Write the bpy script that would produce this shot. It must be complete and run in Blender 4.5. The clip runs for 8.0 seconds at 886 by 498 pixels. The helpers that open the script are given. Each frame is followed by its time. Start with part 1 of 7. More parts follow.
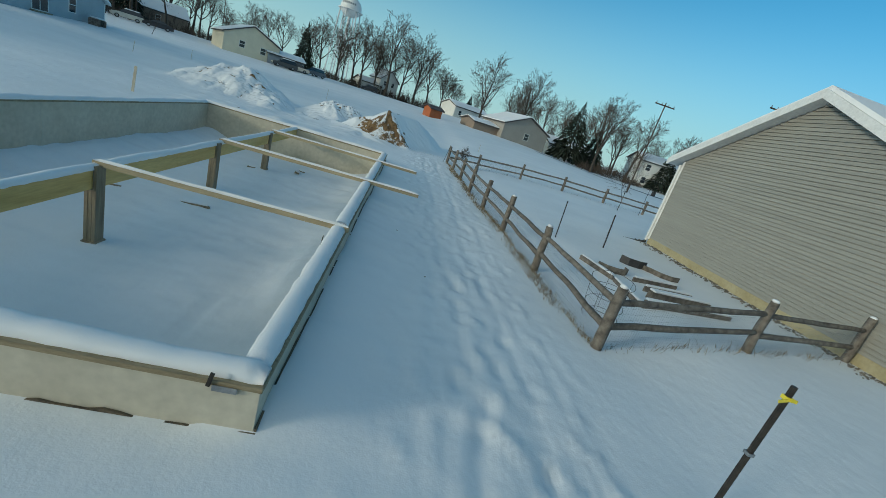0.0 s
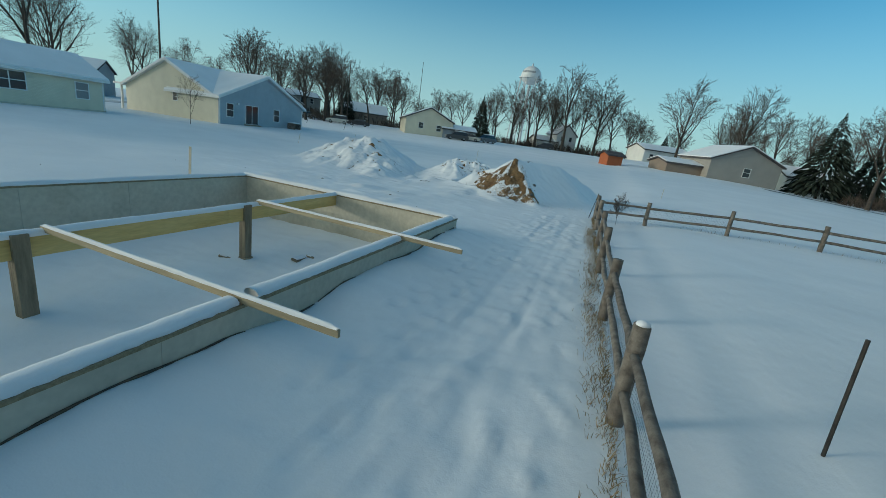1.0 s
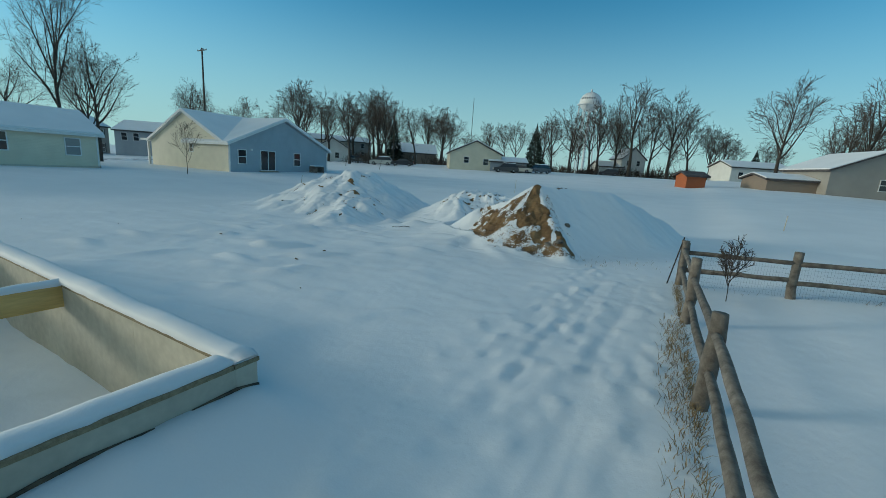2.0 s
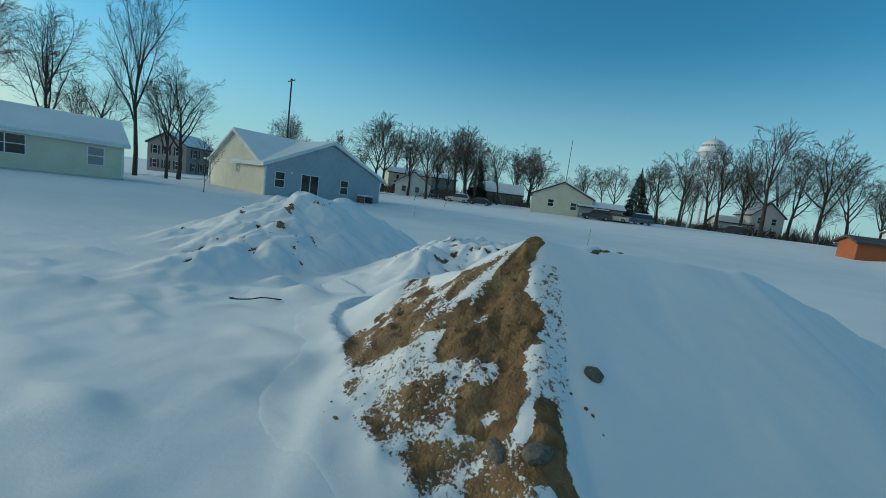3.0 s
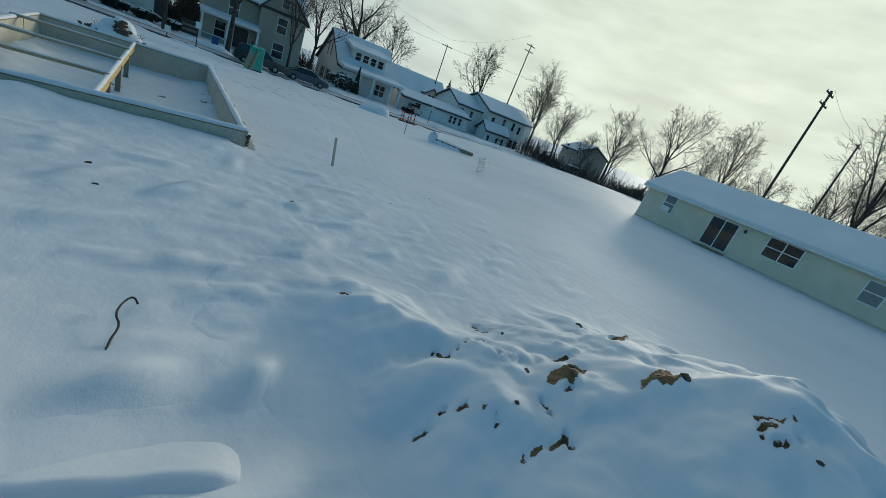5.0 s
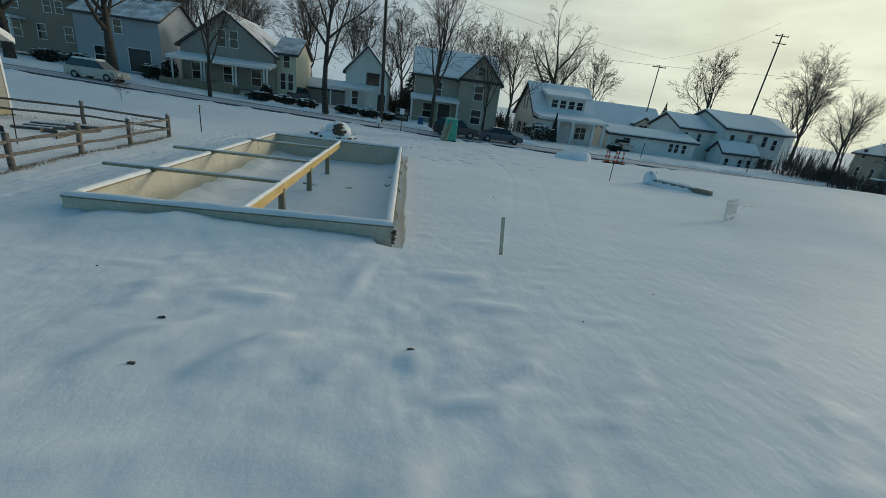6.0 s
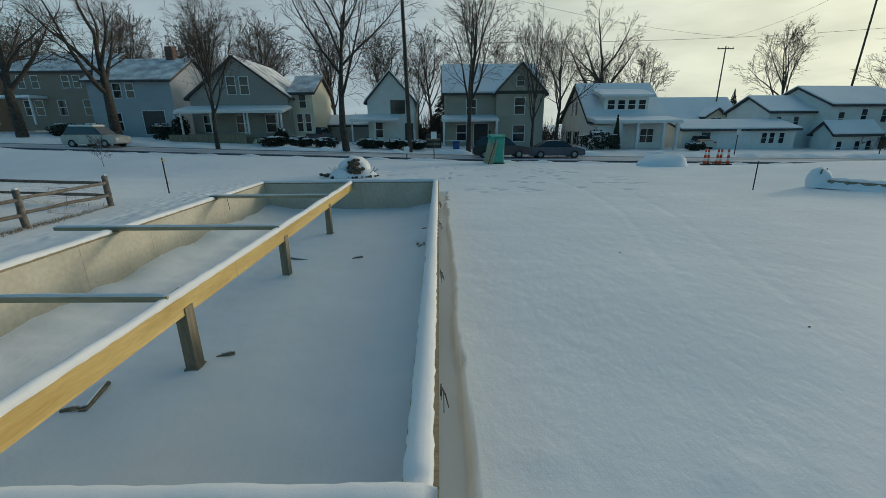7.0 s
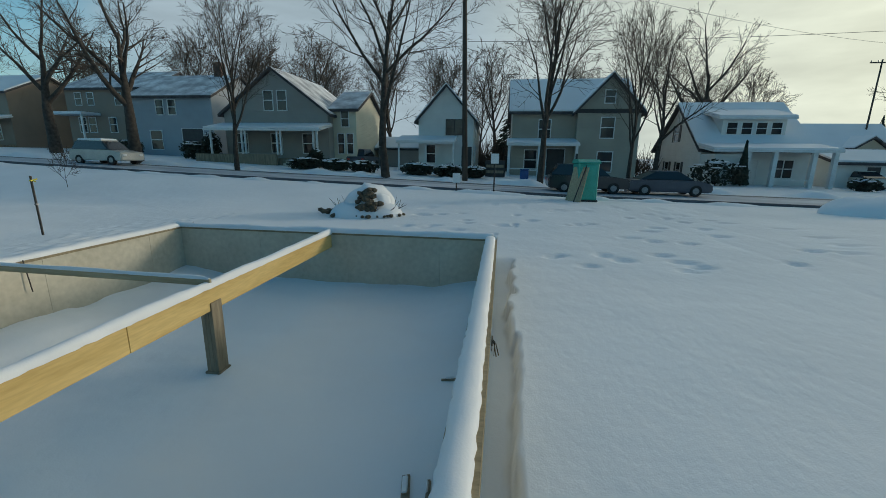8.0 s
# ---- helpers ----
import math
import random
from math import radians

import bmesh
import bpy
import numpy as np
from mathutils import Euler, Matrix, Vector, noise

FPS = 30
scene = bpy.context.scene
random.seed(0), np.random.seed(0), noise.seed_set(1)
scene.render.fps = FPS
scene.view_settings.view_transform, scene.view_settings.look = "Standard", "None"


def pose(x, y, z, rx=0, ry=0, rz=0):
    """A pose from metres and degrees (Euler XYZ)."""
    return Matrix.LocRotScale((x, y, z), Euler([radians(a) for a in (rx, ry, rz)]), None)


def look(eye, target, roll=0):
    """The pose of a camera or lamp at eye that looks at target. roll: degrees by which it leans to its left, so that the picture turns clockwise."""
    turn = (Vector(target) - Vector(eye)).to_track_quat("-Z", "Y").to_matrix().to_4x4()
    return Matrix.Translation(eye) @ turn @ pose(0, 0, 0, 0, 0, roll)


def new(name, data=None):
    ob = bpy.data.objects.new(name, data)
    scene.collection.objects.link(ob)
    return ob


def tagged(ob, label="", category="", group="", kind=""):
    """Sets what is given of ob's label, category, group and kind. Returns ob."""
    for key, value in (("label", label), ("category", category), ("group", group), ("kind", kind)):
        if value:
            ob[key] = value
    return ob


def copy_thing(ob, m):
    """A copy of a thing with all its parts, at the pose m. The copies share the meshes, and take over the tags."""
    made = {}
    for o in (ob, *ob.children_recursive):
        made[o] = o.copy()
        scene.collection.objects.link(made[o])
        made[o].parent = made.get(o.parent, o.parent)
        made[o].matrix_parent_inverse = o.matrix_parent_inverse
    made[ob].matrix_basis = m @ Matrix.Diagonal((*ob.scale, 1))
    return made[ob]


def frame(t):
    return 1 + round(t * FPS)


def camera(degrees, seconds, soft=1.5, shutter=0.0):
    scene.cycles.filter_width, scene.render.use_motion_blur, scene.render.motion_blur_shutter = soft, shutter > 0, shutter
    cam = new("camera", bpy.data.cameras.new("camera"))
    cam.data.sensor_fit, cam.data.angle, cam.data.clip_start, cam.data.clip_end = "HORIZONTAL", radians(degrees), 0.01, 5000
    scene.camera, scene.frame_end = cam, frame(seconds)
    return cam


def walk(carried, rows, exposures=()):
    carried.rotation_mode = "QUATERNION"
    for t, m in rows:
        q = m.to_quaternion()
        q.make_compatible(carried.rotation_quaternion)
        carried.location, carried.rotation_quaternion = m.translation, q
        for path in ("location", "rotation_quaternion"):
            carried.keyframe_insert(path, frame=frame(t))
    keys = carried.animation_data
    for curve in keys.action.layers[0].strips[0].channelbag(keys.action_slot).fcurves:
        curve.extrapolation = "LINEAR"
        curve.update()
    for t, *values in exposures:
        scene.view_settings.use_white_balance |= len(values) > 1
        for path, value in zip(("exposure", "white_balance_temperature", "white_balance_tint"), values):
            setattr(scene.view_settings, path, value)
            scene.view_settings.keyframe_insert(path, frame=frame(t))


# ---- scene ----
cam = camera(94.90, 8.0, soft=0.8)
PATH = [
    (0, (0.552, -2.597, 2.234), (0.868, -0.715, 1.637), 17.56),
    (0.5, (2.450, 0.812, 2.201), (2.207, 2.709, 1.616), 12.04),
    (1, (3.401, 5.060, 2.122), (2.765, 6.880, 1.591), 8.18),
    (1.2, (3.532, 6.614, 2.109), (2.796, 8.403, 1.600), 6.96),
    (2.3, (2.860, 16.114, 1.729), (1.833, 17.797, 1.395), 3.71),
    (2.5, (2.538, 18.018, 1.665), (1.453, 19.672, 1.367), 4.16),
    (3, (1.806, 22.176, 1.834), (0.456, 23.632, 1.592), 7.54),
    (3.5, (0.385, 25.967, 1.956), (-1.355, 26.924, 1.721), 15.38),
    (4, (-0.950, 28.679, 2.352), (-2.908, 28.820, 1.968), 22.16),
    (4.5, (-3.181, 29.905, 2.568), (-4.943, 29.120, 2.039), 22.61),
    (5, (-5.275, 29.591, 2.905), (-6.456, 28.112, 2.260), 20.98),
    (5.2, (-6.030, 29.072, 2.983), (-6.932, 27.417, 2.316), 18.63),
    (6.3, (-7.780, 23.349, 3.123), (-7.905, 21.473, 2.441), 4.43),
    (6.5, (-7.800, 21.864, 2.926), (-7.883, 19.977, 2.267), 2.61),
    (6.8, (-7.750, 19.350, 2.552), (-7.787, 17.448, 1.935), 0.44),
    (7.2, (-7.471, 15.518, 2.019), (-7.467, 13.594, 1.470), -1.08),
    (7.6, (-7.507, 12.053, 1.921), (-7.422, 10.120, 1.413), -0.27),
    (8, (-7.603, 8.641, 1.697), (-7.331, 6.711, 1.249), 0.79),
]
walk(cam, [(t, look(eye, target, roll)) for t, eye, target, roll in PATH], [(0, -0.05, 5500, -1), (2.5, -0.17, 5400, -3), (3.5, -0.20, 5300, -3), (4.0, -0.22, 5400, 0), (5.0, -0.24, 5500, 3), (6.5, -0.2, 6100, 4), (8, -0.16, 5900, 4)])

# ---------------------------------------------------------------- light
SUN_AZ, SUN_EL = -116.0, 11.0        # degrees from +y towards +x, and above the horizon
sun_dir = Vector((math.sin(radians(SUN_AZ)) * math.cos(radians(SUN_EL)), math.cos(radians(SUN_AZ)) * math.cos(radians(SUN_EL)), math.sin(radians(SUN_EL))))
sun = new("sun", bpy.data.lights.new("sun", "SUN"))
sun.data.energy, sun.data.angle, sun.data.color = 1.9, radians(10), (1.0, 0.82, 0.62)
sun.matrix_world = look(sun_dir * 50, (0, 0, 0))

world = bpy.data.worlds.new("winter_sky")
scene.world = world
world.use_nodes = True
wn, wl = world.node_tree.nodes, world.node_tree.links
wn.clear()
sky = wn.new("ShaderNodeTexSky")
sky.sky_type, sky.sun_disc = "NISHITA", False
sky.sun_elevation, sky.sun_rotation = radians(SUN_EL), radians(SUN_AZ)
sky.air_density, sky.dust_density, sky.ozone_density = 1.0, 0.2, 4.0
coord = wn.new("ShaderNodeTexCoord")
toward = wn.new("ShaderNodeVectorMath")
toward.operation = "DOT_PRODUCT"
toward.inputs[1].default_value = sun_dir
banked = wn.new("ShaderNodeVectorMath")
banked.operation = "DOT_PRODUCT"
banked.inputs[1].default_value = (math.sin(radians(SUN_AZ - 41)) * 0.96, math.cos(radians(SUN_AZ - 41)) * 0.96, 0.28)      # the middle of the cloud bank
wl.new(coord.outputs["Generated"], banked.inputs[0])
wl.new(coord.outputs["Generated"], toward.inputs[0])
stretch = wn.new("ShaderNodeMapping")
stretch.inputs["Scale"].default_value = (1.6, 1.6, 6.0)
wl.new(coord.outputs["Generated"], stretch.inputs["Vector"])
veil = wn.new("ShaderNodeTexNoise")
veil.inputs["Scale"].default_value, veil.inputs["Detail"].default_value, veil.inputs["Roughness"].default_value = 1.5, 5.0, 0.5
wl.new(stretch.outputs[0], veil.inputs["Vector"])
grow = wn.new("ShaderNodeMath")
grow.operation = "MULTIPLY_ADD"
grow.inputs[1].default_value = 0.5
wl.new(veil.outputs["Fac"], grow.inputs[0])
wl.new(banked.outputs["Value"], grow.inputs[2])
cover = wn.new("ShaderNodeMapRange")
cover.interpolation_type = "SMOOTHSTEP"
cover.inputs["From Min"].default_value, cover.inputs["From Max"].default_value = 0.57, 0.84
wl.new(grow.outputs[0], cover.inputs["Value"])
cloud = wn.new("ShaderNodeMix")
cloud.data_type = "RGBA"
cloud.inputs["A"].default_value = (4.6, 5.3, 5.6, 1)
cloud.inputs["B"].default_value = (11.0, 10.3, 7.5, 1)
near_sun = wn.new("ShaderNodeMapRange")
near_sun.inputs["From Min"].default_value, near_sun.inputs["From Max"].default_value = 0.38, 1.0
wl.new(toward.outputs["Value"], near_sun.inputs["Value"])
wl.new(near_sun.outputs[0], cloud.inputs["Factor"])
streaks = wn.new("ShaderNodeTexNoise")
streaks.inputs["Scale"].default_value, streaks.inputs["Detail"].default_value = 4.0, 6.0
wl.new(stretch.outputs[0], streaks.inputs["Vector"])
shade = wn.new("ShaderNodeMapRange")
shade.inputs["From Min"].default_value, shade.inputs["From Max"].default_value = 0.3, 0.7
shade.inputs["To Min"].default_value, shade.inputs["To Max"].default_value = 0.88, 1.12
wl.new(streaks.outputs["Fac"], shade.inputs["Value"])
layered = wn.new("ShaderNodeMix")
layered.data_type, layered.blend_type = "RGBA", "MULTIPLY"
layered.inputs["Factor"].default_value = 1.0
wl.new(cloud.outputs["Result"], layered.inputs["A"])
wl.new(shade.outputs[0], layered.inputs["B"])
over = wn.new("ShaderNodeMix")
over.data_type = "RGBA"
wl.new(cover.outputs[0], over.inputs["Factor"])
wl.new(layered.outputs["Result"], over.inputs["B"])
# pale winter haze low over the horizon
split = wn.new("ShaderNodeSeparateXYZ")
wl.new(coord.outputs["Generated"], split.inputs[0])
low = wn.new("ShaderNodeMapRange")
low.interpolation_type = "SMOOTHSTEP"
low.inputs["From Min"].default_value, low.inputs["From Max"].default_value = 0.38, -0.02
low.inputs["To Max"].default_value = 0.9
wl.new(split.outputs["Z"], low.inputs["Value"])
haze = wn.new("ShaderNodeMix")
haze.data_type = "RGBA"
haze.inputs["B"].default_value = (5.0, 6.3, 5.9, 1)
wl.new(low.outputs[0], haze.inputs["Factor"])
clear = wn.new("ShaderNodeMix")
clear.data_type, clear.blend_type = "RGBA", "MULTIPLY"
clear.inputs["Factor"].default_value = 1.0
clear.inputs["B"].default_value = (1.3, 1.9, 1.6, 1)
wl.new(sky.outputs[0], clear.inputs["A"])
wl.new(clear.outputs["Result"], haze.inputs["A"])
wl.new(haze.outputs["Result"], over.inputs["A"])
back = wn.new("ShaderNodeBackground")
back.inputs["Strength"].default_value = 0.094
wl.new(over.outputs["Result"], back.inputs["Color"])
wout = wn.new("ShaderNodeOutputWorld")
wl.new(back.outputs[0], wout.inputs["Surface"])

# ---------------------------------------------------------------- materials
def principled(name, rough=0.7, metal=0.0):
    m = bpy.data.materials.new(name)
    m.use_nodes = True
    n, l = m.node_tree.nodes, m.node_tree.links
    p = n["Principled BSDF"]
    p.inputs["Roughness"].default_value, p.inputs["Metallic"].default_value = rough, metal
    return m, n, l, p


def noise_node(n, l, scale, detail=4.0, stretch=(1, 1, 1), source="Object"):
    c, s, t = n.new("ShaderNodeTexCoord"), n.new("ShaderNodeMapping"), n.new("ShaderNodeTexNoise")
    s.inputs["Scale"].default_value = stretch
    t.inputs["Scale"].default_value, t.inputs["Detail"].default_value = scale, detail
    l.new(c.outputs[source], s.inputs["Vector"])
    l.new(s.outputs[0], t.inputs["Vector"])
    return t


def ramp(n, l, fac, stops):
    r = n.new("ShaderNodeValToRGB")
    e = r.color_ramp.elements
    while len(e) < len(stops):
        e.new(0.5)
    for k, (pos, col) in zip(e, stops):
        k.position, k.color = pos, (*col, 1)
    l.new(fac, r.inputs[0])
    return r


def mixed(n, l, fac, a, b, mode="MIX"):
    m = n.new("ShaderNodeMix")
    m.data_type, m.blend_type = "RGBA", mode
    for sock, v in ((m.inputs["Factor"], fac), (m.inputs["A"], a), (m.inputs["B"], b)):
        if isinstance(v, (int, float)):
            sock.default_value = v
        elif isinstance(v, tuple):
            sock.default_value = (*v, 1)
        else:
            l.new(v, sock)
    return m.outputs["Result"]


def bumped(n, l, p, height, strength=0.3, distance=0.02):
    b = n.new("ShaderNodeBump")
    b.inputs["Strength"].default_value, b.inputs["Distance"].default_value = strength, distance
    l.new(height, b.inputs["Height"])
    l.new(b.outputs[0], p.inputs["Normal"])


def rough_mat(name, dark, light, scale=6.0, rough=0.75, bump=0.3, dist=0.01, stretch=(1, 1, 1), vary=0.0, metal=0.0, fine=8.0):
    """Two-scale mottled surface: broad stains and a finer grain; vary: shift from piece to piece."""
    m, n, l, p = principled(name, rough, metal)
    broad, grain = noise_node(n, l, scale, 4, stretch), noise_node(n, l, scale * fine, 3, stretch)
    c = ramp(n, l, broad.outputs["Fac"], ((0.3, dark), (0.7, light))).outputs[0]
    g = ramp(n, l, grain.outputs["Fac"], ((0.25, (0.78, 0.78, 0.78)), (0.75, (1.0, 1.0, 1.0)))).outputs[0]
    c = mixed(n, l, 0.8, c, g, "MULTIPLY")
    if vary:
        info = n.new("ShaderNodeObjectInfo")
        v = ramp(n, l, info.outputs["Random"], ((0.0, (1 - vary,) * 3), (1.0, (1.0, 1.0, 1.0)))).outputs[0]
        c = mixed(n, l, 1.0, c, v, "MULTIPLY")
    l.new(c, p.inputs["Base Color"])
    bumped(n, l, p, grain.outputs["Fac"], bump, dist)
    return m


def snow_mat(name="snow", dirty=False):
    m, n, l, p = principled(name, 0.65)
    p.inputs["Specular IOR Level"].default_value = 0.25
    broad, mid, grain = noise_node(n, l, 0.35, 4), noise_node(n, l, 3.6, 7, (1, 0.75, 1)), noise_node(n, l, 60.0, 2)
    c = ramp(n, l, broad.outputs["Fac"], ((0.3, (0.72, 0.735, 0.75)), (0.7, (0.79, 0.80, 0.81)))).outputs[0]
    add = n.new("ShaderNodeMath")
    add.operation = "MULTIPLY_ADD"
    add.inputs[1].default_value = 0.10
    l.new(grain.outputs["Fac"], add.inputs[0])
    l.new(mid.outputs["Fac"], add.inputs[2])
    if dirty:
        mask = n.new("ShaderNodeAttribute")
        mask.attribute_name = "dirt"
        lump, crumb = noise_node(n, l, 2.2, 6), noise_node(n, l, 14.0, 4)
        earth = ramp(n, l, lump.outputs["Fac"], ((0.3, (0.11, 0.066, 0.03)), (0.55, (0.235, 0.145, 0.064)), (0.75, (0.33, 0.225, 0.11)))).outputs[0]
        earth = mixed(n, l, 0.7, earth, ramp(n, l, crumb.outputs["Fac"], ((0.3, (0.5, 0.5, 0.5)), (0.65, (1, 1, 1)))).outputs[0], "MULTIPLY")
        k = n.new("ShaderNodeMath")
        k.operation = "MULTIPLY_ADD"
        k.inputs[1].default_value, k.inputs[2].default_value = 1.3, -0.65
        speck = noise_node(n, l, 34.0, 3)
        blend = mixed(n, l, 0.5, crumb.outputs["Fac"], speck.outputs["Fac"])
        l.new(blend, k.inputs[0])
        s = n.new("ShaderNodeMath")
        s.operation = "ADD"
        l.new(mask.outputs["Fac"], s.inputs[0])
        l.new(k.outputs[0], s.inputs[1])
        e = ramp(n, l, s.outputs[0], ((0.44, (0, 0, 0)), (0.56, (1, 1, 1)))).outputs[0]
        c = mixed(n, l, e, c, earth)
        rough = n.new("ShaderNodeMath")
        rough.operation = "MULTIPLY_ADD"
        l.new(e, rough.inputs[0])
        strong = n.new("ShaderNodeMath")
        strong.operation = "MULTIPLY"
        strong.inputs[1].default_value = 3.5
        l.new(mixed(n, l, 0.5, crumb.outputs["Fac"], speck.outputs["Fac"]), strong.inputs[0])
        l.new(strong.outputs[0], rough.inputs[1])
        l.new(add.outputs[0], rough.inputs[2])
        add = rough
    l.new(c, p.inputs["Base Color"])
    bumped(n, l, p, add.outputs[0], 0.5, 0.03)
    return m


def siding_mat(name, colour, course=0.11):
    """Lapped boards told by a saw-tooth relief, for walls too far off for single boards."""
    m, n, l, p = principled(name, 0.55)
    broad = noise_node(n, l, 0.8, 4)
    c = ramp(n, l, broad.outputs["Fac"], ((0.3, tuple(v * 0.88 for v in colour)), (0.7, colour))).outputs[0]
    l.new(c, p.inputs["Base Color"])
    co, sep, mul, fr = n.new("ShaderNodeTexCoord"), n.new("ShaderNodeSeparateXYZ"), n.new("ShaderNodeMath"), n.new("ShaderNodeMath")
    mul.operation, fr.operation = "DIVIDE", "FRACT"
    mul.inputs[1].default_value = course
    l.new(co.outputs["Object"], sep.inputs[0])
    l.new(sep.outputs["Z"], mul.inputs[0])
    l.new(mul.outputs[0], fr.inputs[0])
    inv = n.new("ShaderNodeMath")
    inv.operation = "SUBTRACT"
    inv.inputs[0].default_value = 1.0
    l.new(fr.outputs[0], inv.inputs[1])
    bumped(n, l, p, inv.outputs[0], 0.6, 0.012)
    return m


def glass_mat(name="window_glass", tint=(0.02, 0.025, 0.03)):
    m, n, l, p = principled(name, 0.06)
    p.inputs["Base Color"].default_value = (*tint, 1)
    p.inputs["Specular IOR Level"].default_value = 0.6
    return m


THIN_SNOW = rough_mat("thin_roof_snow", (0.30, 0.31, 0.33), (0.84, 0.85, 0.86), 0.9, 0.75, 0.4, 0.03, (1, 1, 0.6), fine=5.0)
SNOW, SNOWY_EARTH = snow_mat(), snow_mat("snow_over_earth", True)
CONCRETE = rough_mat("cast_wall", (0.49, 0.452, 0.355), (0.60, 0.56, 0.45), 1.2, 0.8, 0.25, 0.004, vary=0.06)
SILL_WOOD = rough_mat("sill_lumber", (0.20, 0.16, 0.09), (0.34, 0.28, 0.17), 3, 0.75, 0.3, 0.004, (1, 8, 8), vary=0.1)
BEAM_WOOD = rough_mat("beam_lumber", (0.53, 0.36, 0.11), (0.71, 0.52, 0.20), 1.0, 0.6, 0.2, 0.003, (6, 0.7, 6))
POST_WOOD = rough_mat("post_lumber", (0.17, 0.14, 0.09), (0.33, 0.27, 0.18), 2.0, 0.75, 0.3, 0.004, (6, 6, 0.7), vary=0.1)
PLANK_WOOD = rough_mat("plank_lumber", (0.30, 0.25, 0.15), (0.45, 0.38, 0.24), 1.5, 0.7, 0.2, 0.003, (0.7, 6, 6))
FENCE_WOOD = rough_mat("weathered_cedar", (0.10, 0.085, 0.07), (0.27, 0.24, 0.20), 3.0, 0.9, 0.6, 0.012, (3, 3, 3), vary=0.25)
BARK = rough_mat("bark", (0.035, 0.029, 0.024), (0.095, 0.08, 0.064), 5.0, 0.95, 0.5, 0.02, vary=0.2)
TWIG = rough_mat("twigs", (0.06, 0.046, 0.036), (0.14, 0.108, 0.082), 2.0, 0.95, 0.1, 0.01, vary=0.2)
NEEDLE = rough_mat("needles", (0.012, 0.02, 0.014), (0.04, 0.055, 0.035), 3.0, 0.9, 0.2, 0.01)
SHRUB = rough_mat("shrub_leaves", (0.02, 0.025, 0.015), (0.06, 0.06, 0.04), 4.0, 0.9, 0.2, 0.01)
ASPHALT = rough_mat("wet_asphalt", (0.05, 0.055, 0.065), (0.13, 0.14, 0.16), 0.8, 0.6, 0.3, 0.01)
SLUSH = rough_mat("packed_slush", (0.30, 0.32, 0.35), (0.62, 0.64, 0.67), 0.7, 0.7, 0.4, 0.03, (0.25, 1, 1))
WHITE = rough_mat("white_paint", (0.70, 0.70, 0.68), (0.80, 0.80, 0.78), 2.0, 0.5, 0.05, 0.002)
GLASS = glass_mat()
DARK = rough_mat("dark_paint", (0.02, 0.02, 0.022), (0.04, 0.04, 0.042), 3.0, 0.5, 0.1, 0.002)
SHINGLE = rough_mat("shingles", (0.05, 0.045, 0.045), (0.11, 0.10, 0.10), 2.0, 0.9, 0.4, 0.01)
STEEL = rough_mat("rusty_steel", (0.025, 0.022, 0.02), (0.07, 0.06, 0.05), 8.0, 0.6, 0.2, 0.003, metal=0.4)
GALV = rough_mat("galvanised_wire", (0.25, 0.26, 0.27), (0.40, 0.41, 0.42), 20.0, 0.45, 0.05, 0.001, metal=0.7)
DRY_GRASS = rough_mat("dry_grass", (0.15, 0.11, 0.055), (0.30, 0.23, 0.12), 6.0, 0.9, 0.1, 0.002)
STONE = rough_mat("field_stone", (0.12, 0.11, 0.095), (0.30, 0.27, 0.22), 4.0, 0.9, 0.6, 0.02, vary=0.3)
CLOD = rough_mat("frozen_clod", (0.045, 0.04, 0.032), (0.17, 0.135, 0.085), 4.0, 0.95, 0.6, 0.03)
EARTH_CLOD = rough_mat("earth_clod", (0.15, 0.09, 0.042), (0.34, 0.22, 0.11), 5.0, 0.95, 0.6, 0.02, vary=0.35)
BRICK_RED = rough_mat("dark_brick", (0.10, 0.06, 0.045), (0.18, 0.11, 0.085), 3.0, 0.9, 0.3, 0.006)
POLE_WOOD = rough_mat("creosote_pole", (0.05, 0.04, 0.032), (0.11, 0.09, 0.07), 1.0, 0.9, 0.4, 0.01, (6, 6, 0.5))

# ---------------------------------------------------------------- building helpers
def part(name, bm, material, parent, label="", smooth=False):
    me = bpy.data.meshes.new(name)
    bm.to_mesh(me)
    bm.free()
    if smooth:
        me.shade_smooth()
    return mesh_part(name, me, material, parent, label)


def mesh_part(name, me, material, parent, label=""):
    for mat in material if isinstance(material, (list, tuple)) else (material,):
        me.materials.append(mat)
    ob = new(name, me)
    ob.parent = parent
    return tagged(ob, label) if label else ob


def thing(name, m, label, category, group="", kind=""):
    ob = new(name)
    ob.matrix_world = m
    return tagged(ob, label, category, group, kind)


def raw_mesh(name, verts, faces, smooth=False):
    me = bpy.data.meshes.new(name)
    me.from_pydata([tuple(map(float, v)) for v in verts], [], faces)
    me.update()
    if smooth:
        me.shade_smooth()
    return me


def box(bm, lo, hi, bevel=0.0, turn=None):
    """A box from corner lo to corner hi; turn: a matrix laid on it."""
    lo, hi = Vector(lo), Vector(hi)
    m = Matrix.Translation((lo + hi) / 2) @ Matrix.Diagonal((*(hi - lo), 1))
    got = bmesh.ops.create_cube(bm, size=1, matrix=(turn @ m) if turn else m)["verts"]
    if bevel:
        edges = list({e for v in got for e in v.link_edges})
        bmesh.ops.bevel(bm, geom=edges, offset=bevel, segments=1, affect="EDGES", profile=0.7)
    return bm


def boxes(*items, bevel=0.0, turn=None):
    bm = bmesh.new()
    for lo, hi in items:
        box(bm, lo, hi, bevel, turn)
    return bm


